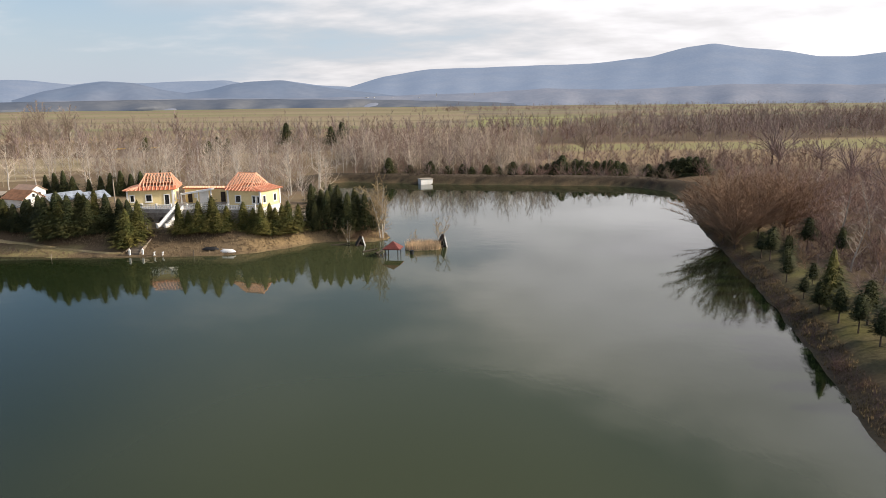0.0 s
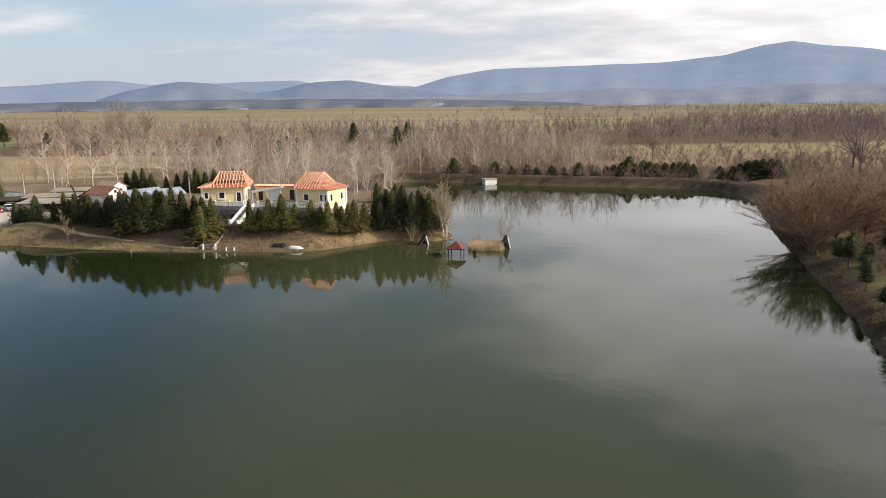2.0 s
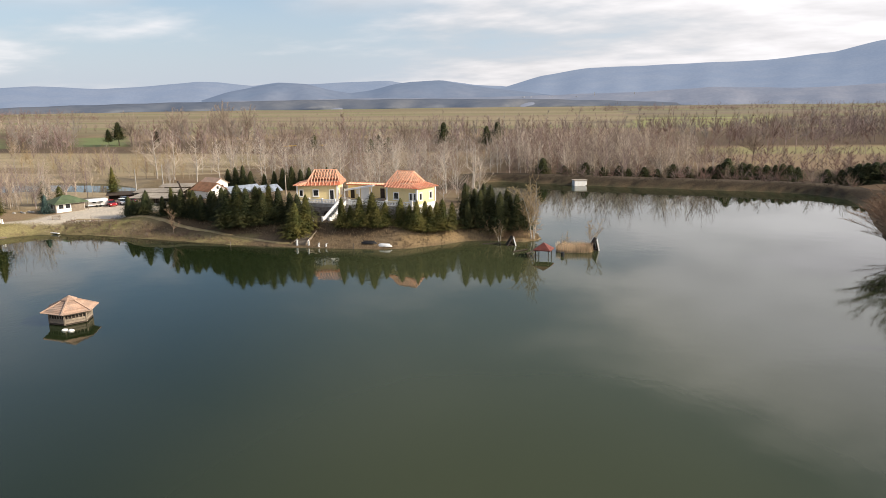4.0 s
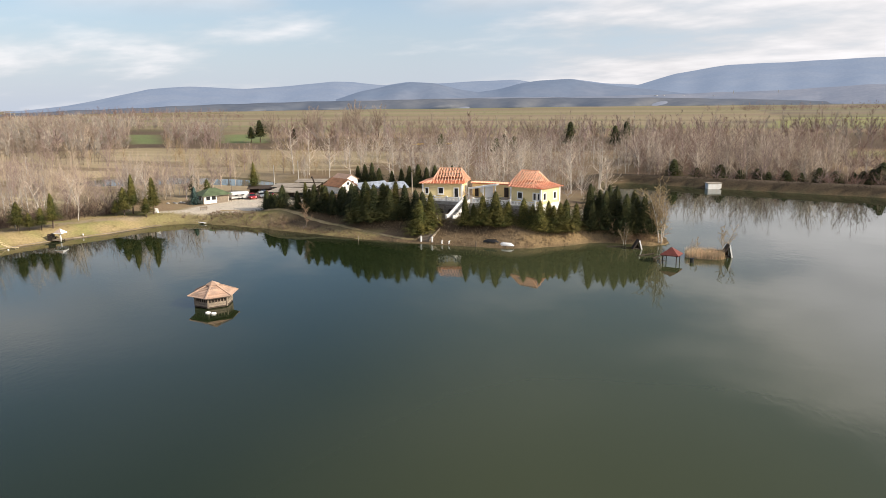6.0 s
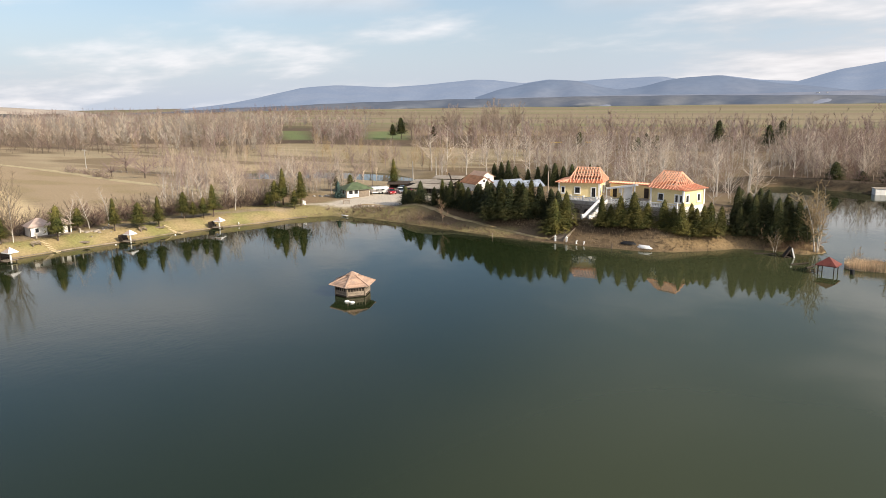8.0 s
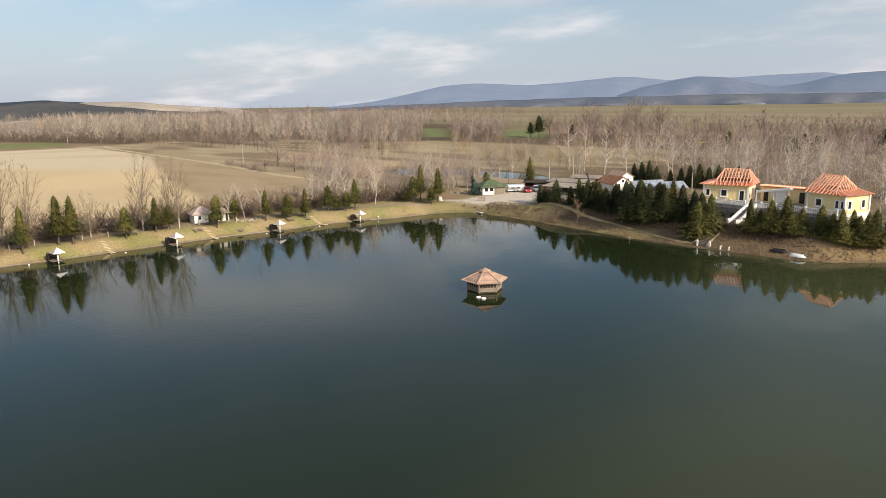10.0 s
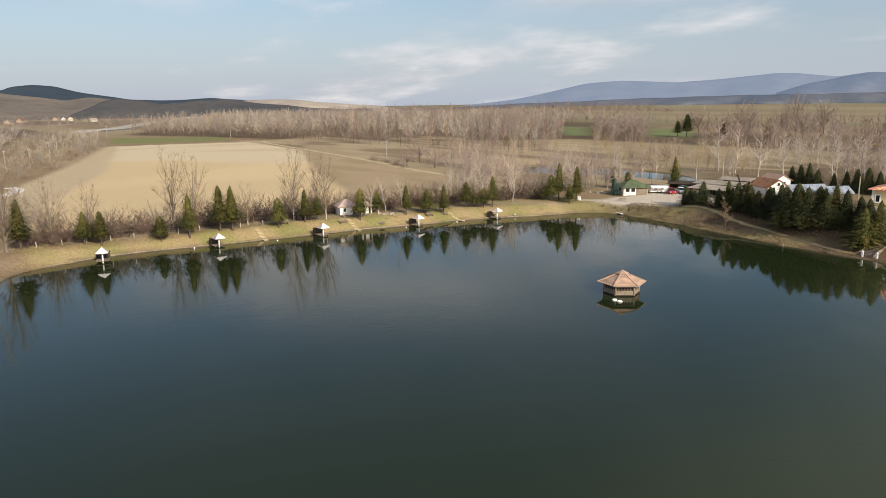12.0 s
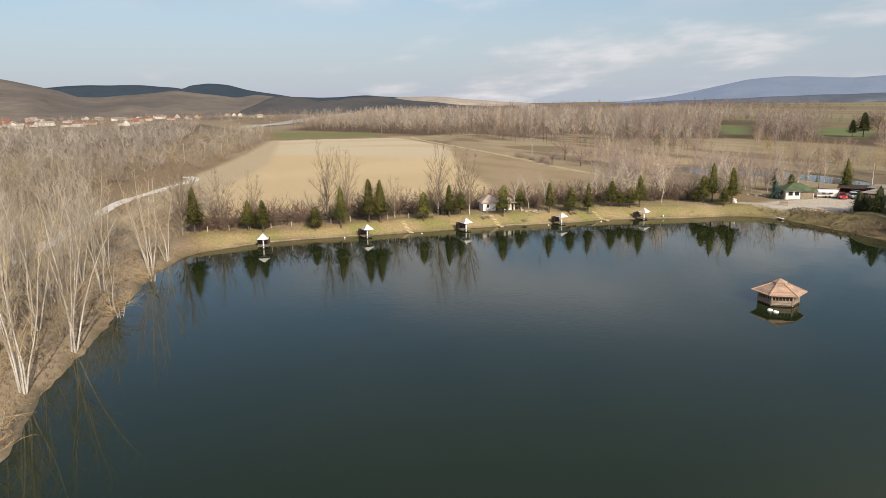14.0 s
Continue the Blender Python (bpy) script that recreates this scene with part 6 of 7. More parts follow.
# ---- fishing shelters along the west bank ----
PINK_SHINGLE = material("bleached_shingles", (0.46, 0.36, 0.31), 0.9, vary=0.25, scale=3, second=(0.36, 0.28, 0.24))
shelter = thing("fishing_shelter", "small shingled pyramid roof on a white post above planks", "shelter", group="fishing shelters")
part("post", Geo().box((0, 0, 0.8), (0.2, 0.2, 2.9)), WHITE_PAINT, shelter, "white post")
hw, he, ht = 0.9, 1.8, 2.6
for k in range(4):
    c = [(-hw, -hw), (hw, -hw), (hw, hw), (-hw, hw)]
    (x0, y0), (x1, y1) = c[k], c[(k + 1) % 4]
    part("roof_panel", Geo().slab([(x0, y0, he), (x1, y1, he), (0, 0, ht)], 0.05), (PINK_SHINGLE, WHITE_PAINT, PINK_SHINGLE, PINK_SHINGLE)[k], shelter)
    part("fascia", Geo().beam((x0, y0, he - 0.06), (x1, y1, he - 0.06), 0.06, 0.14), WHITE_PAINT, shelter)
    part("brace", Geo().beam((0, 0, 1.3), (x0 * 0.7, y0 * 0.7, he - 0.02), 0.07, 0.07), WHITE_PAINT, shelter)
for i in range(7):
    part("plank", Geo().box((-0.9 - 0.0, -0.9 + i * 0.3, 0.32), (2.6, 0.26, 0.06)), TIMBER, shelter)
for x, y in ((-2.0, -0.8), (-2.0, 0.8), (0.2, -0.8), (0.2, 0.8)):
    part("leg", Geo().tube((x, y, -0.8), (x, y, 0.3), 0.07, 0.07, 6), DARK_WOOD, shelter)
part("screen", Geo().box((-2.1, 0, 0.95), (0.06, 2.1, 1.2)).box((-1.6, -1.05, 0.8), (1.0, 0.06, 0.9)), DARK_WOOD, shelter, "dark board screen")
part("bench", Geo().box((-1.6, 0, 0.75), (0.4, 1.6, 0.06)).box((-1.6, -0.6, 0.53), (0.3, 0.08, 0.42)).box((-1.6, 0.6, 0.53), (0.3, 0.08, 0.42)), DARK_WOOD, shelter)
for i, (x, y, turn, k) in enumerate(((-130.2, 16.9, -12, 1.05), (-131.2, 37.2, 4, 0.98), (-129.0, 57.6, 6, 1.0), (-127.0, 79.2, 8, 0.95), (-124.2, 98.7, 14, 0.95))):
    m = Matrix.LocRotScale((x, y, 0), Euler((0, 0, radians(turn))), (k, k, k))
    if i == 0:
        shelter.matrix_basis = m
    else:
        copy_thing(shelter, m)

for x, y in ((-132.4, 32.9), (-130.4, 48.4), (-128.9, 62.0), (-127.3, 76.2), (-126.0, 88.7), (-123.6, 103.5)):
    mk = thing("peg_marker", "small white ball on a low stake at the water's edge", "marker", pose(x, y, height(x, y)), "peg markers")
    part("stake", Geo().tube((0, 0, -0.3), (0, 0, 0.35), 0.05, 0.05, 6), WHITE_PAINT, mk)
    part("ball", Geo().tube((0, 0, 0.35), (0, 0, 0.5), 0.1, 0.17, 8).tube((0, 0, 0.5), (0, 0, 0.66), 0.17, 0.08, 8), WHITE_PAINT, mk)

# steps up the west bank
for x, y, turn in ((-131.8, 46.6, 2), (-130.2, 66.4, 4), (-126.3, 90.5, 10)):
    st = thing("bank_steps", "narrow slab steps up the grassy bank", "steps", pose(x, y, 0, 0, 0, turn), "steps on the west bank")
    for i in range(10):
        xx = -i * 0.5
        zz = height(x + xx * math.cos(radians(turn)), y + xx * math.sin(radians(turn)))
        part("slab", Geo().box((xx, 0, max(zz, 0.1) + 0.02), (0.44, 0.95, 0.12)), DIRT, st)


# ---- small buildings ----
def gable_house(name, label, x, y, turn, w, d, h, rise, wall, roof, z=None, over=0.4, group="", category="house", windows=()):
    """A simple house: ridge along local x."""
    z = height(x, y) - 0.1 if z is None else z
    ob = thing(name, label, category, pose(x, y, z, 0, 0, turn), group)
    g = Geo()
    g.add([(-w / 2, -d / 2, 0), (w / 2, -d / 2, 0), (w / 2, d / 2, 0), (-w / 2, d / 2, 0), (-w / 2, -d / 2, h), (w / 2, -d / 2, h), (w / 2, d / 2, h), (-w / 2, d / 2, h), (-w / 2, 0, h + rise), (w / 2, 0, h + rise)],
          [(0, 1, 5, 4), (2, 3, 7, 6), (1, 2, 6, 9, 5), (3, 0, 4, 8, 7), (3, 2, 1, 0)])
    part("wall_shell", g, wall, ob)
    k = over / (d / 2) * rise
    for s in (-1, 1):
        c = [(-w / 2 - over, s * (d / 2 + over), h - k + 0.06), (w / 2 + over, s * (d / 2 + over), h - k + 0.06), (w / 2 + over, 0, h + rise + 0.06), (-w / 2 - over, 0, h + rise + 0.06)]
        part("roof_slope", Geo().slab(c if s < 0 else c[::-1], 0.12), roof, ob)
    for wx, side, ww, hh, zz in windows:
        if side in ("front", "back"):
            s = -1 if side == "front" else 1
            window_part(ob, wx, s * (d / 2 + 0.02), zz, ww, hh, 0 if s < 0 else 180)
        else:
            s = 1 if side == "right" else -1
            window_part(ob, s * (w / 2 + 0.02), wx, zz, ww, hh, 90 * s)
    return ob


cabin = thing("cabin", "white-walled cabin with a pinkish hipped shingle roof and a small annexe", "cabin", pose(-139.8, 69.2, height(-139.8, 69.2) - 0.1, 0, 0, 78))


def hip_block(parent, x, w, d, h, rise, ridge):
    """White walls under a hipped roof, round the point x along the cabin."""
    part("wall_shell", Geo().box((x, 0, h / 2), (w, d, h)), WALL_WHITE, parent)
    ww, dd = w / 2 + 0.45, d / 2 + 0.45
    c = [(x - ww, -dd), (x + ww, -dd), (x + ww, dd), (x - ww, dd)]
    top = [(x - ridge / 2, 0), (x + ridge / 2, 0), (x + ridge / 2, 0), (x - ridge / 2, 0)]
    for k in range(4):
        p, q, u, v = c[k], c[(k + 1) % 4], top[(k + 1) % 4], top[k]
        pts = [(*p, h - 0.12), (*q, h - 0.12), (*u, h + rise)] + ([(*v, h + rise)] if u != v else [])
        part("roof_panel", Geo().slab(pts, 0.07), PINK_SHINGLE, parent)


hip_block(cabin, -0.8, 4.0, 3.4, 2.1, 1.3, 0.8)
hip_block(cabin, 3.4, 2.6, 2.6, 1.9, 1.1, 0.0)
for x, w in ((0.6, 0.8), (2.9, 0.5), (4.2, 0.4)):
    part("door", Geo().box((x, -1.74 if x < 2 else -1.34, 0.95), (w, 0.08, 1.7)), DARK_WOOD, cabin, "dark doorway")
window_part(cabin, -1.6, -1.73, 1.25, 0.6, 0.8)
for x in (-2.75, 1.15):
    part("corner_post", Geo().box((x, -1.72, 1.05), (0.12, 0.1, 2.1)), DARK_WOOD, cabin)
part("porch_deck", Geo().box((0.6, -2.4, 0.1), (6.6, 1.3, 0.14)), TIMBER, cabin)

bbq = thing("barbecue_shelter", "low dark timber shelter with a steep pyramid roof", "shelter", pose(-138.3, 57.4, height(-138.3, 57.4)))
for x in (-1.1, 1.1):
    for y in (-1.1, 1.1):
        part("post", Geo().tube((x, y, -0.2), (x, y, 1.3), 0.08, 0.08, 6), DARK_WOOD, bbq)
for k in range(4):
    c = [(-1.8, -1.8), (1.8, -1.8), (1.8, 1.8), (-1.8, 1.8)]
    part("roof_panel", Geo().slab([(*c[k], 1.15), (*c[(k + 1) % 4], 1.15), (0, 0, 2.3)], 0.08), DARK_WOOD, bbq)
part("table", Geo().box((0, 0, 0.72), (1.2, 0.7, 0.06)).box((0, 0, 0.34), (0.14, 0.5, 0.7)), DARK_WOOD, bbq)

kz = height(-123.8, 143.5) - 0.05
kiosk = thing("kiosk", "white kiosk with a green hipped roof and a brown awning side", "kiosk", Matrix.LocRotScale((-123.8, 143.8, kz), Euler((0, 0, radians(62))), (1.15, 1.15, 1.08)))
part("wall_shell", Geo().box((0, 0, 1.1), (5.6, 4.2, 2.2)), WALL_WHITE, kiosk)
part("counter_front", Geo().box((1.4, -2.14, 0.9), (2.6, 0.1, 1.7)), TIMBER, kiosk, "brown boarded counter front")
for x, w in ((-1.9, 0.9), (-0.6, 0.9)):
    window_part(kiosk, x, -2.12, 1.35, w, 0.9)
window_part(kiosk, -2.82, 0, 1.35, 1.0, 0.9, -90)
C4 = [(-3.5, -2.9), (3.5, -2.9), (3.5, 2.9), (-3.5, 2.9)]
RID = [(-0.6, 0), (0.6, 0), (0.6, 0), (-0.6, 0)]
for k in range(4):
    a, b, c, d = C4[k], C4[(k + 1) % 4], RID[(k + 1) % 4], RID[k]
    pts = [(*a, 2.05), (*b, 2.05), (*c, 3.55)] + ([(*d, 3.55)] if c != d else [])
    part("roof_panel", Geo().slab(pts, 0.08), GREEN_ROOF, kiosk)
part("finial", Geo().tube((0, 0, 3.5), (0, 0, 4.1), 0.14, 0.1, 6), TIMBER, kiosk)
for x in (-3.2, 3.2):
    part("awning_post", Geo().tube((x, -2.7, 0), (x, -2.7, 2.0), 0.06, 0.06, 6), TIMBER, kiosk)

van = thing("camper_trailer", "white camper trailer parked beside the kiosk", "trailer", pose(-120.6, 150.4, height(-120.6, 150.4), 0, 0, 52))
part("body", Geo().extrude([(-2.4, -1), (2.2, -1), (2.4, -0.8), (2.4, 0.8), (2.2, 1), (-2.4, 1)], 0.45, 1.9).box((0, 0, 1.95), (4.4, 1.8, 0.12)), CAR_WHITE, van)
for x in (-0.9, 0.7):
    part("window", Geo().box((x, -1.01, 1.35), (0.8, 0.04, 0.5)), GLASS, van)
for x in (-0.4, 0.5):
    for y in (-0.95, 0.95):
        part("wheel", Geo().tube((x, y - 0.08, 0.3), (x, y + 0.08, 0.3), 0.3, 0.3, 12), TYRE, van)
part("awning", Geo().slab([(-2.3, -2.4, 1.6), (1.6, -2.4, 1.6), (1.6, -1.0, 1.85), (-2.3, -1.0, 1.85)], 0.04), WHITE_PAINT, van)


def car(x, y, turn, paint, label):
    c = thing("car", label, "car", pose(x, y, height(x, y), 0, 0, turn), "parked cars")
    side = [(-2.1, 0.35), (2.1, 0.35), (2.15, 0.75), (1.2, 0.92), (-2.0, 0.95), (-2.15, 0.7)]
    g = Geo()
    n = len(side)
    g.add([(px, s * 0.85, pz) for s in (-1, 1) for px, pz in side], [tuple(range(n)), tuple(range(2 * n - 1, n - 1, -1))] + [(i, n + i, n + (i + 1) % n, (i + 1) % n) for i in range(n)])
    part("body", g, paint, c)
    cab = [(-1.75, 0.93, 0.80), (1.05, 0.92, 0.80), (0.35, 1.42, 0.66), (-1.35, 1.45, 0.66)]
    g = Geo()
    g.add([(px, s * w, pz) for s in (-1, 1) for px, pz, w in cab], [(0, 1, 2, 3), (7, 6, 5, 4), (0, 4, 5, 1), (1, 5, 6, 2), (3, 2, 6, 7), (0, 3, 7, 4)])
    part("window_band", g, GLASS, c)
    part("roof", Geo().box((-0.5, 0, 1.46), (1.6, 1.3, 0.05)), paint, c)
    for wx in (-1.3, 1.3):
        for wy in (-0.8, 0.8):
            w = part("wheel", Geo().tube((wx, wy - 0.1, 0.32), (wx, wy + 0.1, 0.32), 0.32, 0.32, 12), TYRE, c)
            part("rim", Geo().tube((wx, wy - 0.12, 0.32), (wx, wy + 0.12, 0.32), 0.18, 0.18, 8), GREY_ROOF, w)
    for wy in (-0.6, 0.6):
        part("headlight", Geo().box((2.12, wy, 0.68), (0.08, 0.3, 0.14)), WHITE_PAINT, c)


car(-117.6, 151.8, -40, CAR_RED, "red hatchback parked in the gravel yard")
car(-116.6, 154.6, -38, CAR_WHITE, "white car parked in the gravel yard")
car(-116.2, 157.4, -38, CAR_RED, "dark red car parked in the gravel yard")
car(-118.8, 158.6, -38, CAR_DARK, "dark car parked behind the others")
car(-104.0, 157.0, 20, CAR_DARK, "dark car under the long roof")


def open_shed(x, y, turn, w, d, z, mat, label, tilt=0.25):
    zz = height(x, y)
    s = thing("open_shed", label, "shed", pose(x, y, zz, 0, 0, turn), "open sheds")
    h = z - zz
    part("roof", Geo().slab([(-w / 2, -d / 2, h - tilt), (w / 2, -d / 2, h - tilt), (w / 2, d / 2, h + tilt), (-w / 2, d / 2, h + tilt)], 0.14), mat, s)
    for i in range(4):
        for sy in (-1, 1):
            part("post", Geo().tube((-w / 2 + 0.3 + i * (w - 0.6) / 3, sy * (d / 2 - 0.3), 0), (-w / 2 + 0.3 + i * (w - 0.6) / 3, sy * (d / 2 - 0.3), h + sy * tilt - 0.14), 0.07, 0.07, 6), TIMBER, s)
    part("back_wall", Geo().box((0, d / 2 - 0.2, h * 0.45), (w - 0.4, 0.1, h * 0.9)), DARK_WOOD, s)


open_shed(-107.3, 155.5, 5, 12, 5.5, 4.3, GREY_ROOF, "long open shed with a pale flat roof")
open_shed(-113.5, 166.5, 12, 13, 5, 4.2, GREY_ROOF, "long open shed with a pale grey roof")
open_shed(-122.0, 164.0, 30, 10, 4, 3.7, DARK_WOOD, "dark timber shed behind the parked cars")
open_shed(-114.0, 175.0, 15, 9, 4, 4.6, GREY_ROOF, "open shed with a grey roof behind")

gable_house("house", "house with an orange-brown tiled roof and white gable", -96.0, 161.0, -24, 6.8, 5.2, 2.2, 1.6, WALL_WHITE, TILE_ROOF, windows=((-1.2, "right", 0.8, 1.1, 1.5), (1.1, "right", 0.8, 1.1, 1.5), (0, "right", 0.7, 0.7, 2.7)), group="houses of the holiday village")
gable_house("house", "small white house with a grey-brown roof", -109.5, 186.5, -20, 6, 5, 2.4, 1.4, WALL_WHITE, SHINGLE, windows=((0.5, "right", 0.8, 1.0, 1.4), (1.5, "front", 0.8, 1.0, 1.4)), group="houses of the holiday village")
gable_house("hall", "long low hall with a blue-grey sheet metal roof", -93.0, 172.0, 60, 9, 5, 1.9, 1.4, TIMBER, STEEL_ROOF, z=1.8, category="hall", group="metal halls")
gable_house("hall", "shorter hall with a blue-grey sheet metal roof", -86.5, 173.5, 60, 6, 4.5, 2.0, 1.3, TIMBER, STEEL_ROOF, z=1.8, category="hall", group="metal halls")

pump = thing("pump_house", "small white pump house at the foot of the dam", "pump house", Matrix.LocRotScale((-5.4, 225.6, 0), Euler((0, 0, radians(20))), (0.95, 0.9, 0.78)))
part("wall_shell", Geo().box((0, 0, 0.9), (4.2, 3.0, 2.6)), WALL_WHITE, pump)
part("roof", Geo().box((0, 0, 2.3), (4.7, 3.5, 0.2)), GREY_ROOF, pump)
for x in (-1.4, 0, 1.4):
    part("wall_panel", Geo().box((x, -1.52, 0.95), (1.1, 0.05, 1.9)), WHITE_PAINT, pump)

# ---- flooded huts off the point ----
gz = thing("gazebo", "flooded gazebo with a faded red hipped roof on four posts", "gazebo", Matrix.LocRotScale((-8.6, 119.0, 0), Euler((0, 0, radians(-10))), (0.76, 0.76, 0.86)))
for x in (-1.45, 1.45):
    for y in (-1.45, 1.45):
        part("post", Geo().box((x, y, 0.3), (0.16, 0.16, 2.8)), DARK_WOOD, gz)
for k in range(4):
    c = [(-1.95, -1.95), (1.95, -1.95), (1.95, 1.95), (-1.95, 1.95)]
    part("roof_panel", Geo().slab([(*c[k], 1.6), (*c[(k + 1) % 4], 1.6), (0, 0, 2.95)], 0.08), RED_ROOF, gz)
    part("fascia", Geo().beam((*c[k], 1.55), (*c[(k + 1) % 4], 1.55), 0.08, 0.16), RED_ROOF, gz)
    part("eave_beam", Geo().beam((c[k][0] * 0.75, c[k][1] * 0.75, 1.5), (c[(k + 1) % 4][0] * 0.75, c[(k + 1) % 4][1] * 0.75, 1.5), 0.12, 0.16), DARK_WOOD, gz)


def a_frame(x, y, turn, h, w, d, tilt, label):
    a = thing("a_frame_hut", label, "hut", pose(x, y, -0.2, 0, tilt, turn), "half-sunken huts")
    part("roof_slope", Geo().slab([(-w / 2, -d / 2, 0), (0, -d / 2, h), (0, d / 2, h), (-w / 2, d / 2, 0)], 0.1), DARK_WOOD, a, "dark side of the roof")
    part("roof_slope", Geo().slab([(0, -d / 2, h), (w / 2, -d / 2, 0), (w / 2, d / 2, 0), (0, d / 2, h)], 0.1), GREY_ROOF, a, "pale side of the roof")
    part("barge_board", Geo().beam((w / 2, -d / 2 - 0.05, 0.05), (0, -d / 2 - 0.05, h + 0.05), 0.1, 0.22), WHITE_PAINT, a)
    part("barge_board", Geo().beam((-w / 2, -d / 2 - 0.05, 0.05), (0, -d / 2 - 0.05, h + 0.05), 0.1, 0.2), DARK_WOOD, a)
    part("gable_boards", Geo().add([(-w / 2 + 0.2, d / 2 - 0.2, 0), (w / 2 - 0.2, d / 2 - 0.2, 0), (0, d / 2 - 0.2, h - 0.2), (-w / 2 + 0.2, d / 2 - 0.1, 0), (w / 2 - 0.2, d / 2 - 0.1, 0), (0, d / 2 - 0.1, h - 0.2)], [(0, 1, 2), (5, 4, 3), (0, 3, 4, 1), (1, 4, 5, 2), (2, 5, 3, 0)]), DARK_WOOD, a)
    part("floor_frame", Geo().box((0, 0, 0.3), (w * 0.8, d, 0.12)), DARK_WOOD, a)


a_frame(-15.4, 128.4, 20, 1.9, 1.7, 1.8, 8, "half-sunken dark hut with one pale roof edge")
a_frame(-0.3, 126.2, 14, 2.4, 1.8, 1.9, 8, "tilted half-sunken hut beside the reed bed")
for x, y, turn, ln in ((-13.0, 123.0, 35, 3.0), (-11.2, 121.6, 60, 2.2), (-1.5, 130.5, -20, 4.0), (-19.0, 128.6, 8, 3.5)):
    solid("drift_log", Geo().tube((-ln / 2, 0, 0.02), (ln / 2, 0, 0.22), 0.16, 0.10, 7), DARK_WOOD, "dark waterlogged log lying in the shallows", "log", m=pose(x, y, 0, 0, 0, turn), group="driftwood")
solid("barrel", Geo().tube((0, 0, -0.3), (0, 0, 0.55), 0.32, 0.32, 10), TARP, "black barrel beside the gazebo", "barrel", m=pose(-5.4, 119.9, 0.1))
solid("plank_edging", Geo().beam((-12.0, 140.6, 0.30), (-16.2, 151.5, 0.34), 0.5, 0.16).beam((-11.2, 138.6, 0.28), (-12.1, 140.4, 0.30), 0.4, 0.14), GREY_ROOF, "low pale planks edging the tip of the point", "edging")

g, r = Geo(), random.Random(12)
for _ in range(2600):
    x, y = r.uniform(-3.2, 3.2), r.uniform(-2.4, 2.4)
    if (x / 3.3) ** 4 + (y / 2.5) ** 2 < 1:
        h, a = r.uniform(0.8, 1.75), r.uniform(0, math.tau)
        b = Vector((x, y, -0.1))
        g.tube(b, b + Vector((math.cos(a) * 0.25, math.sin(a) * 0.25, h)), 0.035, 0.0, 3)
solid("reed_bed", g, REED, "bed of dry pale reeds standing in the water", "reeds", "stuff", m=pose(-3.6, 125.0, 0, 0, 0, 6))
island_tree = bare_tree("alder", "thin leafless alder growing out of the reeds", "tree", BARK_WHITE, TWIG_OCHRE, 51, 6, 0.9, stems=3, limbs=12, subs=9, twigs=4, spread=0.32, upright=0.9)
island_tree.matrix_basis = pose(-0.6, 128.4, -0.3)
copy_thing(island_tree, Matrix.LocRotScale((-5.2, 126.0, -0.3), Euler((0, 0, 1)), (0.6, 0.6, 0.6)))


# ---- poles, fences and small things ----
def pole(x, y, h, label, arm=True, mat=None, z=None):
    p = thing("utility_pole", label, "pole", pose(x, y, height(x, y) if z is None else z, 0, 0, 25), "utility poles")
    part("mast", Geo().tube((0, 0, -0.4), (0, 0, h), 0.17, 0.11, 8), mat or CONCRETE, p)
    if arm:
        part("cross_arm", Geo().box((0, 0, h - 0.4), (1.8, 0.12, 0.12)), mat or CONCRETE, p)
        for i in (-0.8, 0, 0.8):
            part("insulator", Geo().tube((i, 0, h - 0.34), (i, 0, h - 0.1), 0.06, 0.05, 6), WHITE_PAINT, p)


for x, y, h in ((-282, 161, 7.8), (-530, 170, 8), (-250, 188.6, 6.2), (-322, 13.8, 8.2), (-345, 24, 7.4), (-313, -35, 8.8), (-390, 36, 8), (-435, 44, 8), (-490, 62, 8), (-560, 84, 8), (-620, 100, 9)):
    pole(x, y, h, "pale concrete power pole beside the fields")
for x, y, h in ((-130.6, 180, 6.6), (-125.8, 186, 7.6)):
    pole(x, y, h, "pale pole at the back of the yard", False)
pole(-75.9, 162.7, 5.6, "thin grey lamp pole beside the house", False, GREY_ROOF)
solid("leaning_post", Geo().beam((0, 0, 0), (-1.2, -0.6, 4.4), 0.35, 0.35).beam((-1.2, -0.6, 4.4), (-1.5, -0.6, 4.9), 0.5, 0.3), DARK_WOOD, "dark leaning timber post above the sheds", "post", m=pose(-104.5, 163.5, 2.2))
for x, y, ln in ((-147, 357, 11), (-160, 352, 7)):
    bar = thing("pipe_rack", "yellow pipe on short stands at the wood's edge", "pipe", pose(x, y, height(x, y), 0, 0, 22), "yellow pipes")
    part("pipe", Geo().tube((-ln / 2, 0, 2.6), (ln / 2, 0, 2.9), 0.3, 0.3, 8), YELLOW, bar)
    for i in (-0.4, 0.4):
        part("stand", Geo().tube((i * ln, 0, 0), (i * ln, 0, 2.5), 0.12, 0.12, 6), TIMBER, bar)


WHITE_POST = material("bleached_post", (0.52, 0.46, 0.38), 0.9, vary=0.2)


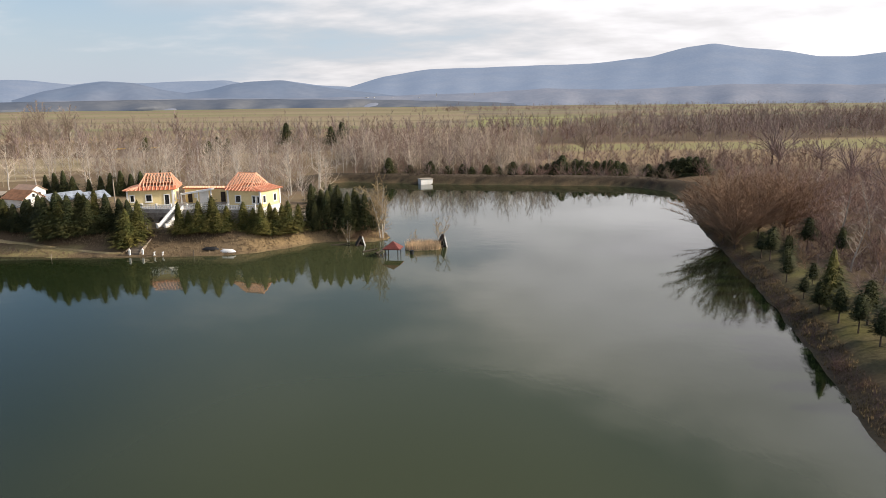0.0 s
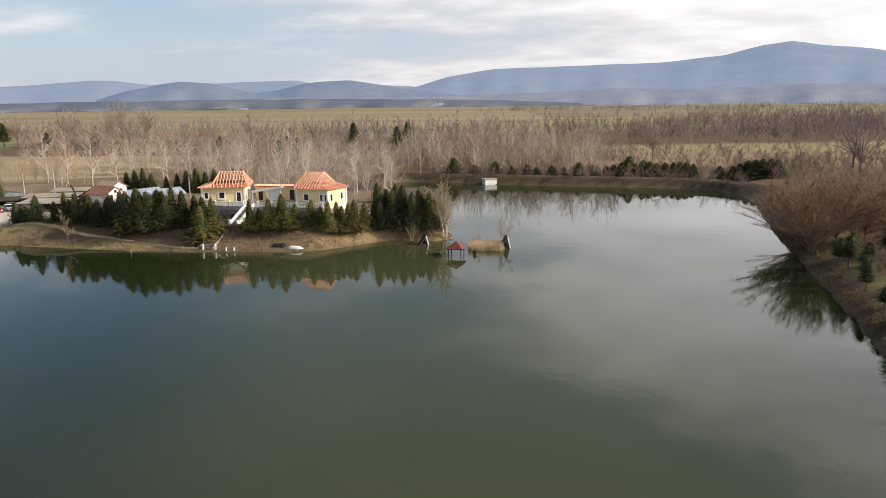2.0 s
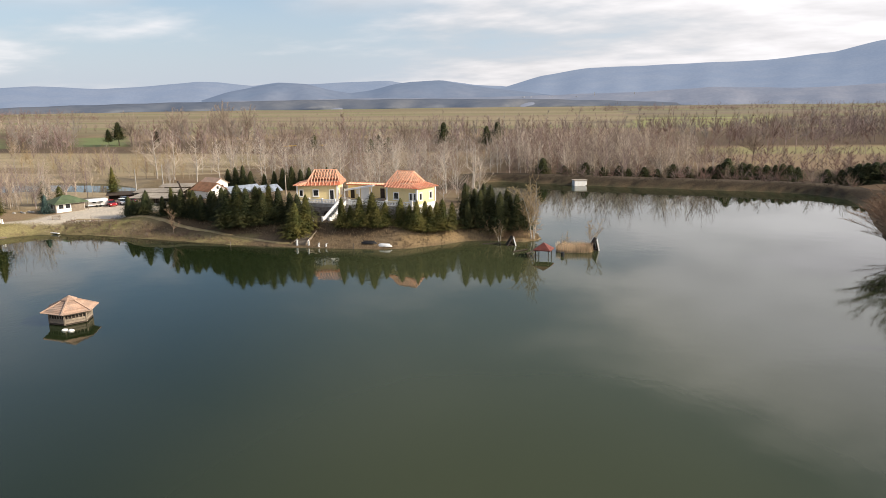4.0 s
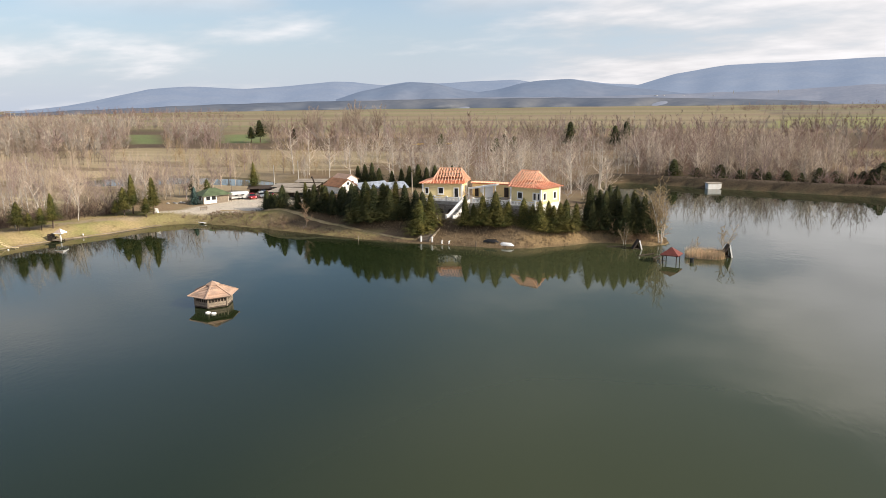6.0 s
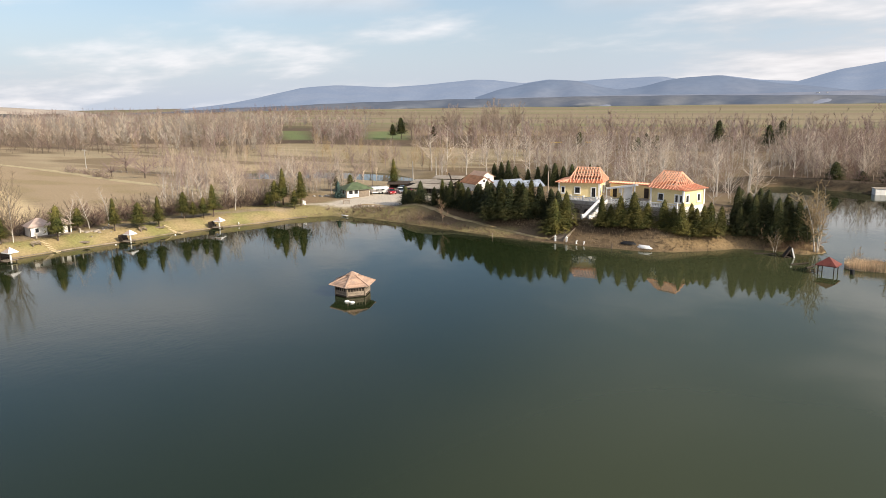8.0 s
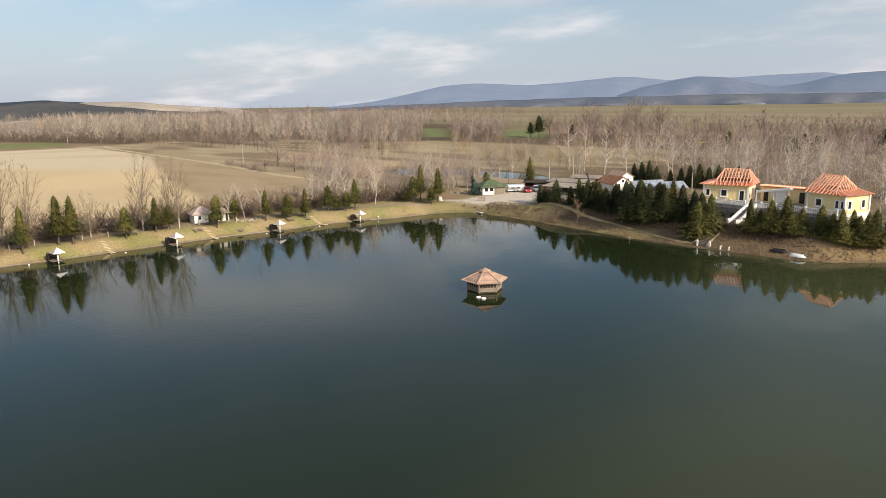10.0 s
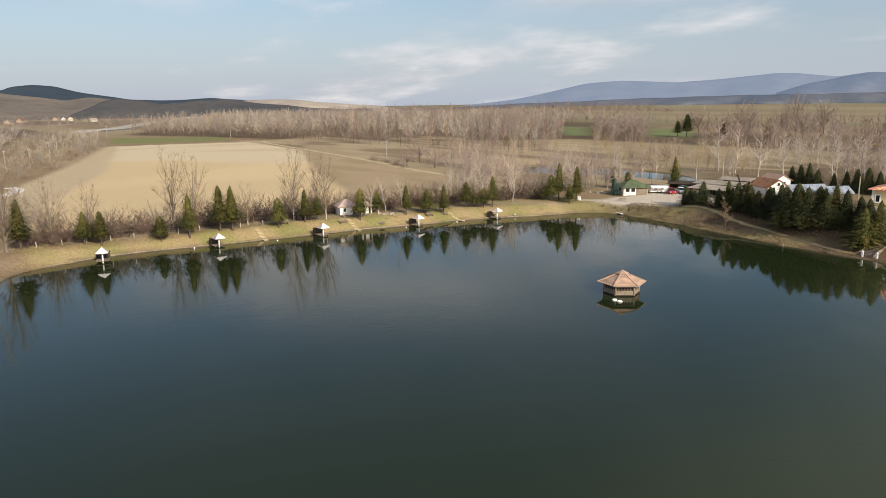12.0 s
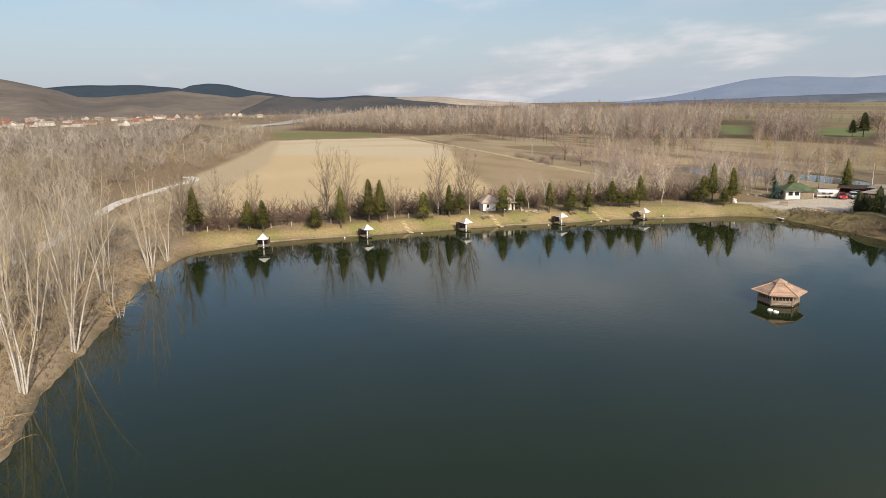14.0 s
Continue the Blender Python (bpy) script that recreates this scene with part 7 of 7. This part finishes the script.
def post_fence(name, label, line, gap, h, mat, rail=True):
    f = thing(name, label, "fence")
    last = None
    for (x0, y0), (x1, y1) in zip(line[:-1], line[1:]):
        n = max(1, round(math.hypot(x1 - x0, y1 - y0) / gap))
        for i in range(n):
            x, y = x0 + (x1 - x0) * i / n, y0 + (y1 - y0) * i / n
            z = height(x, y)
            part("post", Geo().box((x, y, z + h / 2 - 0.1), (0.14, 0.14, h + 0.2)), mat, f)
            if rail and last:
                part("rail", Geo().beam(last, (x, y, z + h * 0.75), 0.06, 0.12), mat, f)
            last = (x, y, z + h * 0.75)


post_fence("fence", "pale wooden posts of an old fence behind the bank", [(-118, -12), (-124, -10.4), (-134, -7.6)], 2.2, 1.2, GREY_ROOF, False)
post_fence("fence", "pale rail fence beside the far pond", [(-268, 154), (-230, 155), (-208, 155)], 3.5, 1.1, GREY_ROOF)
post_fence("fence", "grey paling fence behind the point", [(-34, 152), (-26, 150), (-22, 146)], 1.2, 1.1, TIMBER)
post_fence("fence", "row of short pale posts above the west bank", [(-140.6, 8), (-139.8, 24), (-138.8, 44), (-136.8, 62), (-135, 78)], 4.4, 1.0, WHITE_POST, False)
post_fence("fence", "low timber rail along the west path", [(-144, 20), (-144, 40), (-143, 54)], 3.0, 0.9, TIMBER)

bench = thing("bench", "plain wooden bench above the bank", "bench", pose(-116.0, 131.2, height(-116, 131.2), 0, 0, 40), "benches")
for i in range(3):
    part("seat_slat", Geo().box((0, -0.16 + 0.16 * i, 0.45), (1.8, 0.13, 0.05)), TIMBER, bench)
for i in range(2):
    part("back_slat", Geo().box((0, 0.3, 0.65 + 0.2 * i), (1.8, 0.04, 0.14)), TIMBER, bench)
for x in (-0.7, 0.7):
    part("leg", Geo().box((x, 0, 0.22), (0.1, 0.4, 0.44)).box((x, 0.28, 0.6), (0.08, 0.06, 0.6)), TIMBER, bench)
for x, y, turn in ((-133.6, 64.5, 95), (-130.5, 84.5, 100), (-136.5, 52.5, 92)):
    copy_thing(bench, pose(x, y, height(x, y), 0, 0, turn))

edging = thing("shore_edging", "weathered boards edging the west bank at the water", "edging")
rim = [(x - 0.3, y) for x, y in LAKE if x < -112 and 8 < y < 121]
rim.sort(key=lambda q: q[1])
for a, b in zip(rim[:-1], rim[1:]):
    if math.dist(a, b) < 9:
        part("board", Geo().beam((*a, 0.1), (*b, 0.1), 0.12, 0.3), TIMBER, edging)
jetty = thing("plank_landing", "two pale planks laid at the water's edge", "planks", pose(-112.6, 125.2, 0.28, 0, 0, -14))
for i in range(2):
    part("plank", Geo().box((-1.3 + i * 2.7, 0.5 - i * 0.5, 0), (2.6, 0.5, 0.1)), WHITE_PAINT, jetty)
for x, y in ((-123.6, 124.4), (-124.6, 124.9)):
    solid("garden_ornament", Geo().tube((0, 0, 0), (0, 0, 0.5), 0.3, 0.22, 8).tube((0, 0, 0.5), (0, 0, 0.95), 0.16, 0.24, 8), WHITE_PAINT, "white garden ornament under the spruces", "ornament", m=pose(x, y, height(x, y)), group="garden ornaments")
r = random.Random(31)
for k in range(26):
    x, y = (-134.5 + r.uniform(-2.2, 2.0), 77 + r.uniform(-3, 3)) if k < 18 else (-131.5 + r.uniform(-2, 2), 139.5 + r.uniform(-2, 2))
    sz = r.uniform(0.2, 0.55)
    g = Geo()
    ring = [(sz * r.uniform(0.7, 1.1) * math.cos(a), sz * r.uniform(0.7, 1.1) * math.sin(a)) for a in np.linspace(0, math.tau, 7)[:-1]]
    g.extrude(ring, -0.1, sz * 0.35)
    top = [(a * 0.6, b * 0.6) for a, b in ring]
    g.extrude(top, sz * 0.35, sz * 0.6)
    solid("boulder", g, GREY_ROOF if k < 18 else CONCRETE, "pale lump of stone on the grassy bank" if k < 18 else "garden stone beside the kiosk", "stone", m=pose(x, y, height(x, y)), group="loose stones")
for x, y, turn in ((-131.4, 72, 20), (-130.2, 88, 40)):
    lg = thing("log_pile", "few cut logs lying on the bank", "logs", pose(x, y, height(x, y), 0, 0, turn), "log piles")
    for i in range(3):
        part("log", Geo().tube((-0.9, 0.3 * i, 0.16 + 0.04 * i), (0.9, 0.3 * i + 0.1, 0.16), 0.15, 0.13, 8), TIMBER, lg)

# ---- village and main road beyond the fields ----
r = random.Random(77)
walls = [material("cream_render_%s" % n, c, 0.9, vary=0.1) for n, c in (("pale", (0.52, 0.47, 0.40)), ("warm", (0.42, 0.34, 0.25)), ("white", (0.62, 0.60, 0.56)))]
roofs = [material("rust_tiles", (0.27, 0.13, 0.07), 0.85, vary=0.2), material("brick_red_tiles", (0.26, 0.11, 0.08), 0.85, vary=0.2), material("grey_tiles", (0.22, 0.20, 0.19), 0.85, vary=0.2), material("brown_tiles", (0.22, 0.14, 0.10), 0.85, vary=0.2)]
for i in range(46):
    az = radians(r.uniform(89.5, 99) if i < 34 else r.uniform(81, 90))
    dist = r.uniform(960, 1180) if i < 26 else r.uniform(1180, 1440)
    x, y = -math.sin(az) * dist, math.cos(az) * dist
    gable_house("house", "distant village house with a pitched roof", x, y, r.uniform(0, 180), r.uniform(8, 13), r.uniform(7, 9), r.uniform(2.8, 4.2), r.uniform(2.2, 3.4), r.choice(walls), r.choice(roofs + [GREY_ROOF]), group="distant village")
for x, y, ln, turn in ((-1082, -86, 24, 12), (-1060, -116, 18, 30), (-1250, -34, 22, 15), (-1290, 30, 16, -10)):
    gable_house("house", "long pale village building with a low grey roof", x, y, turn + 80, ln, 9, 3.8, 2.0, walls[2], GREY_ROOF, group="distant village")
g = Geo()
for i in range(34):
    az, dist = radians(r.uniform(-3.2, 6.5)), r.uniform(2640, 2670)
    x, y = -math.sin(az) * dist, math.cos(az) * dist
    g.box((x, y, 36), (r.uniform(4, 10), 8, r.uniform(8, 12)), r.uniform(-20, 20))
for az in (-2.6, 0.4):
    g.box((-math.sin(radians(az)) * 2655, math.cos(radians(az)) * 2655, 44), (3, 3, 20))
solid("far_village", g, walls[2], "tiny pale houses at the foot of the mountain", "village", "stuff")


def ribbon(line, wide, z0, z1, mat, name, label):
    """A raised strip along a plan line."""
    g, n = Geo(), len(line)
    for i, (x, y) in enumerate(line):
        a, b = line[max(i - 1, 0)], line[min(i + 1, n - 1)]
        t = np.array(b) - np.array(a)
        t = t / np.hypot(*t)
        nx, ny = -t[1] * wide / 2, t[0] * wide / 2
        zt = z0 + (z1 - z0) * min(1.0, 0.2 + i / 5)
        g.v += [(x - nx * 1.6, y - ny * 1.6, z0), (x - nx, y - ny, zt), (x + nx, y + ny, zt), (x + nx * 1.6, y + ny * 1.6, z0)]
    for i in range(n - 1):
        k = 4 * i
        g.f += [(k + j, k + j + 1, k + j + 5, k + j + 4) for j in range(3)]
    solid(name, g, mat, label, "road", "structure")


def draped(line, wide, mat, name, label):
    """A strip that lies on the ground."""
    p = np.array(line)
    k = np.r_[0, np.cumsum(np.hypot(*np.diff(p, axis=0).T))]
    at = np.arange(0, k[-1], 2.5)
    x, y = np.interp(at, k, p[:, 0]), np.interp(at, k, p[:, 1])
    t = np.stack([np.gradient(x), np.gradient(y)], 1)
    t /= np.hypot(t[:, 0], t[:, 1])[:, None]
    w = wide / 2 * (1 + 0.12 * np.sin(at * 0.31) + 0.08 * np.sin(at * 0.83))
    rows = []
    for s in (-1.25, -1, 0, 1, 1.25):
        px, py = x - t[:, 1] * w * s, y + t[:, 0] * w * s
        rows.append(np.stack([px, py, land(px, py)[0] + (0.15 if abs(s) < 1.2 else -0.15)], 1))
    v, n = np.stack(rows, 1).reshape(-1, 3), len(at)
    i = (np.arange(n - 1)[:, None] * 5 + np.arange(4)).ravel()
    tagged(new(name, big_mesh(name, v, np.stack([i, i + 5, i + 6, i + 1], 1), mat)), label, "path", kind="structure")


draped(FOOTPATH, 0.5, TRODDEN, "footpath", "trodden path slanting down the bank")
draped(MEADOW_TRACK, 2.4, DIRT, "track", "pale dirt track across the meadow")
draped(TRACK, 3.0, GRAVEL, "track", "pale gravel track between thicket and field")
ribbon(HIGHWAY, 11, 0.5, 3.6, ROAD, "road", "pale main road on a low embankment")
ribbon([(x - 9, y + 22) for x, y in HIGHWAY], 8, 0.5, 2.8, ASPHALT, "road", "grey carriageway beside the main road")

# ---- dry grass on the banks ----
def tufts(name, count, poly, h0, h1, mat, label, seed, near, far):
    rr = np.random.RandomState(seed)
    pts = np.array([(a, b) for a, b, _ in scatter(seed, count, poly, 0, 1, lambda x, y: (shore_distance(LAKE, x, y) > near) & (shore_distance(LAKE, x, y) < far) & (line_distance(FOOTPATH, x, y) > 1.3))])
    z = land(pts[:, 0], pts[:, 1])[0]
    v, f = [], []
    for (x, y), zz in zip(pts, z):
        for _ in range(4):
            a, lean, h = rr.uniform(0, math.tau), rr.uniform(0.05, 0.25), rr.uniform(h0, h1)
            ox, oy, k = x + rr.uniform(-0.2, 0.2), y + rr.uniform(-0.2, 0.2), len(v)
            v += [(ox - 0.05, oy, zz - 0.04), (ox + 0.05, oy - 0.03, zz - 0.04), (ox, oy + 0.05, zz - 0.04), (ox + lean * math.cos(a), oy + lean * math.sin(a), zz + h)]
            f += [(k, k + 1, k + 3), (k + 1, k + 2, k + 3), (k + 2, k, k + 3)]
    tagged(new(name, big_mesh(name, np.array(v), np.array(f), mat)), label, "grass", kind="stuff")


STRAW = material("straw_grass", (0.36, 0.28, 0.13), 0.95, vary=0.3, scale=0.5, second=(0.24, 0.20, 0.08), island=0.35)
STRAW_BROWN = material("brown_dead_grass", (0.19, 0.136, 0.083), 0.95, vary=0.3, scale=0.5, second=(0.25, 0.185, 0.11), island=0.35)
LITTER = material("dark_dead_grass", (0.115, 0.078, 0.045), 0.95, vary=0.3, scale=0.5, second=(0.17, 0.125, 0.06), island=0.35)
tufts("grass_west_bank", 3000, [(-150, 4), (-122, 4), (-112, 128), (-136, 126)], 0.06, 0.20, STRAW, "tufts of straw-coloured grass on the west bank", 41, 0.3, 12)
tufts("grass_point", 4200, [(-112, 116), (-8, 116), (-8, 146), (-30, 136), (-112, 134)], 0.12, 0.45, STRAW_BROWN, "dead brown grass on the bank of the point", 42, 0.2, 9)
tufts("grass_east_bank", 2600, [(28, 30), (60, 30), (66, 150), (40, 150)], 0.12, 0.45, LITTER, "dead grass on the shaded east bank", 43, 0.2, 2.6)
tufts("grass_south_bank", 2600, [(-135, -14), (-50, -30), (-50, -8), (-128, 10)], 0.1, 0.4, STRAW_BROWN, "dry grass on the south bank", 44, 0.2, 10)
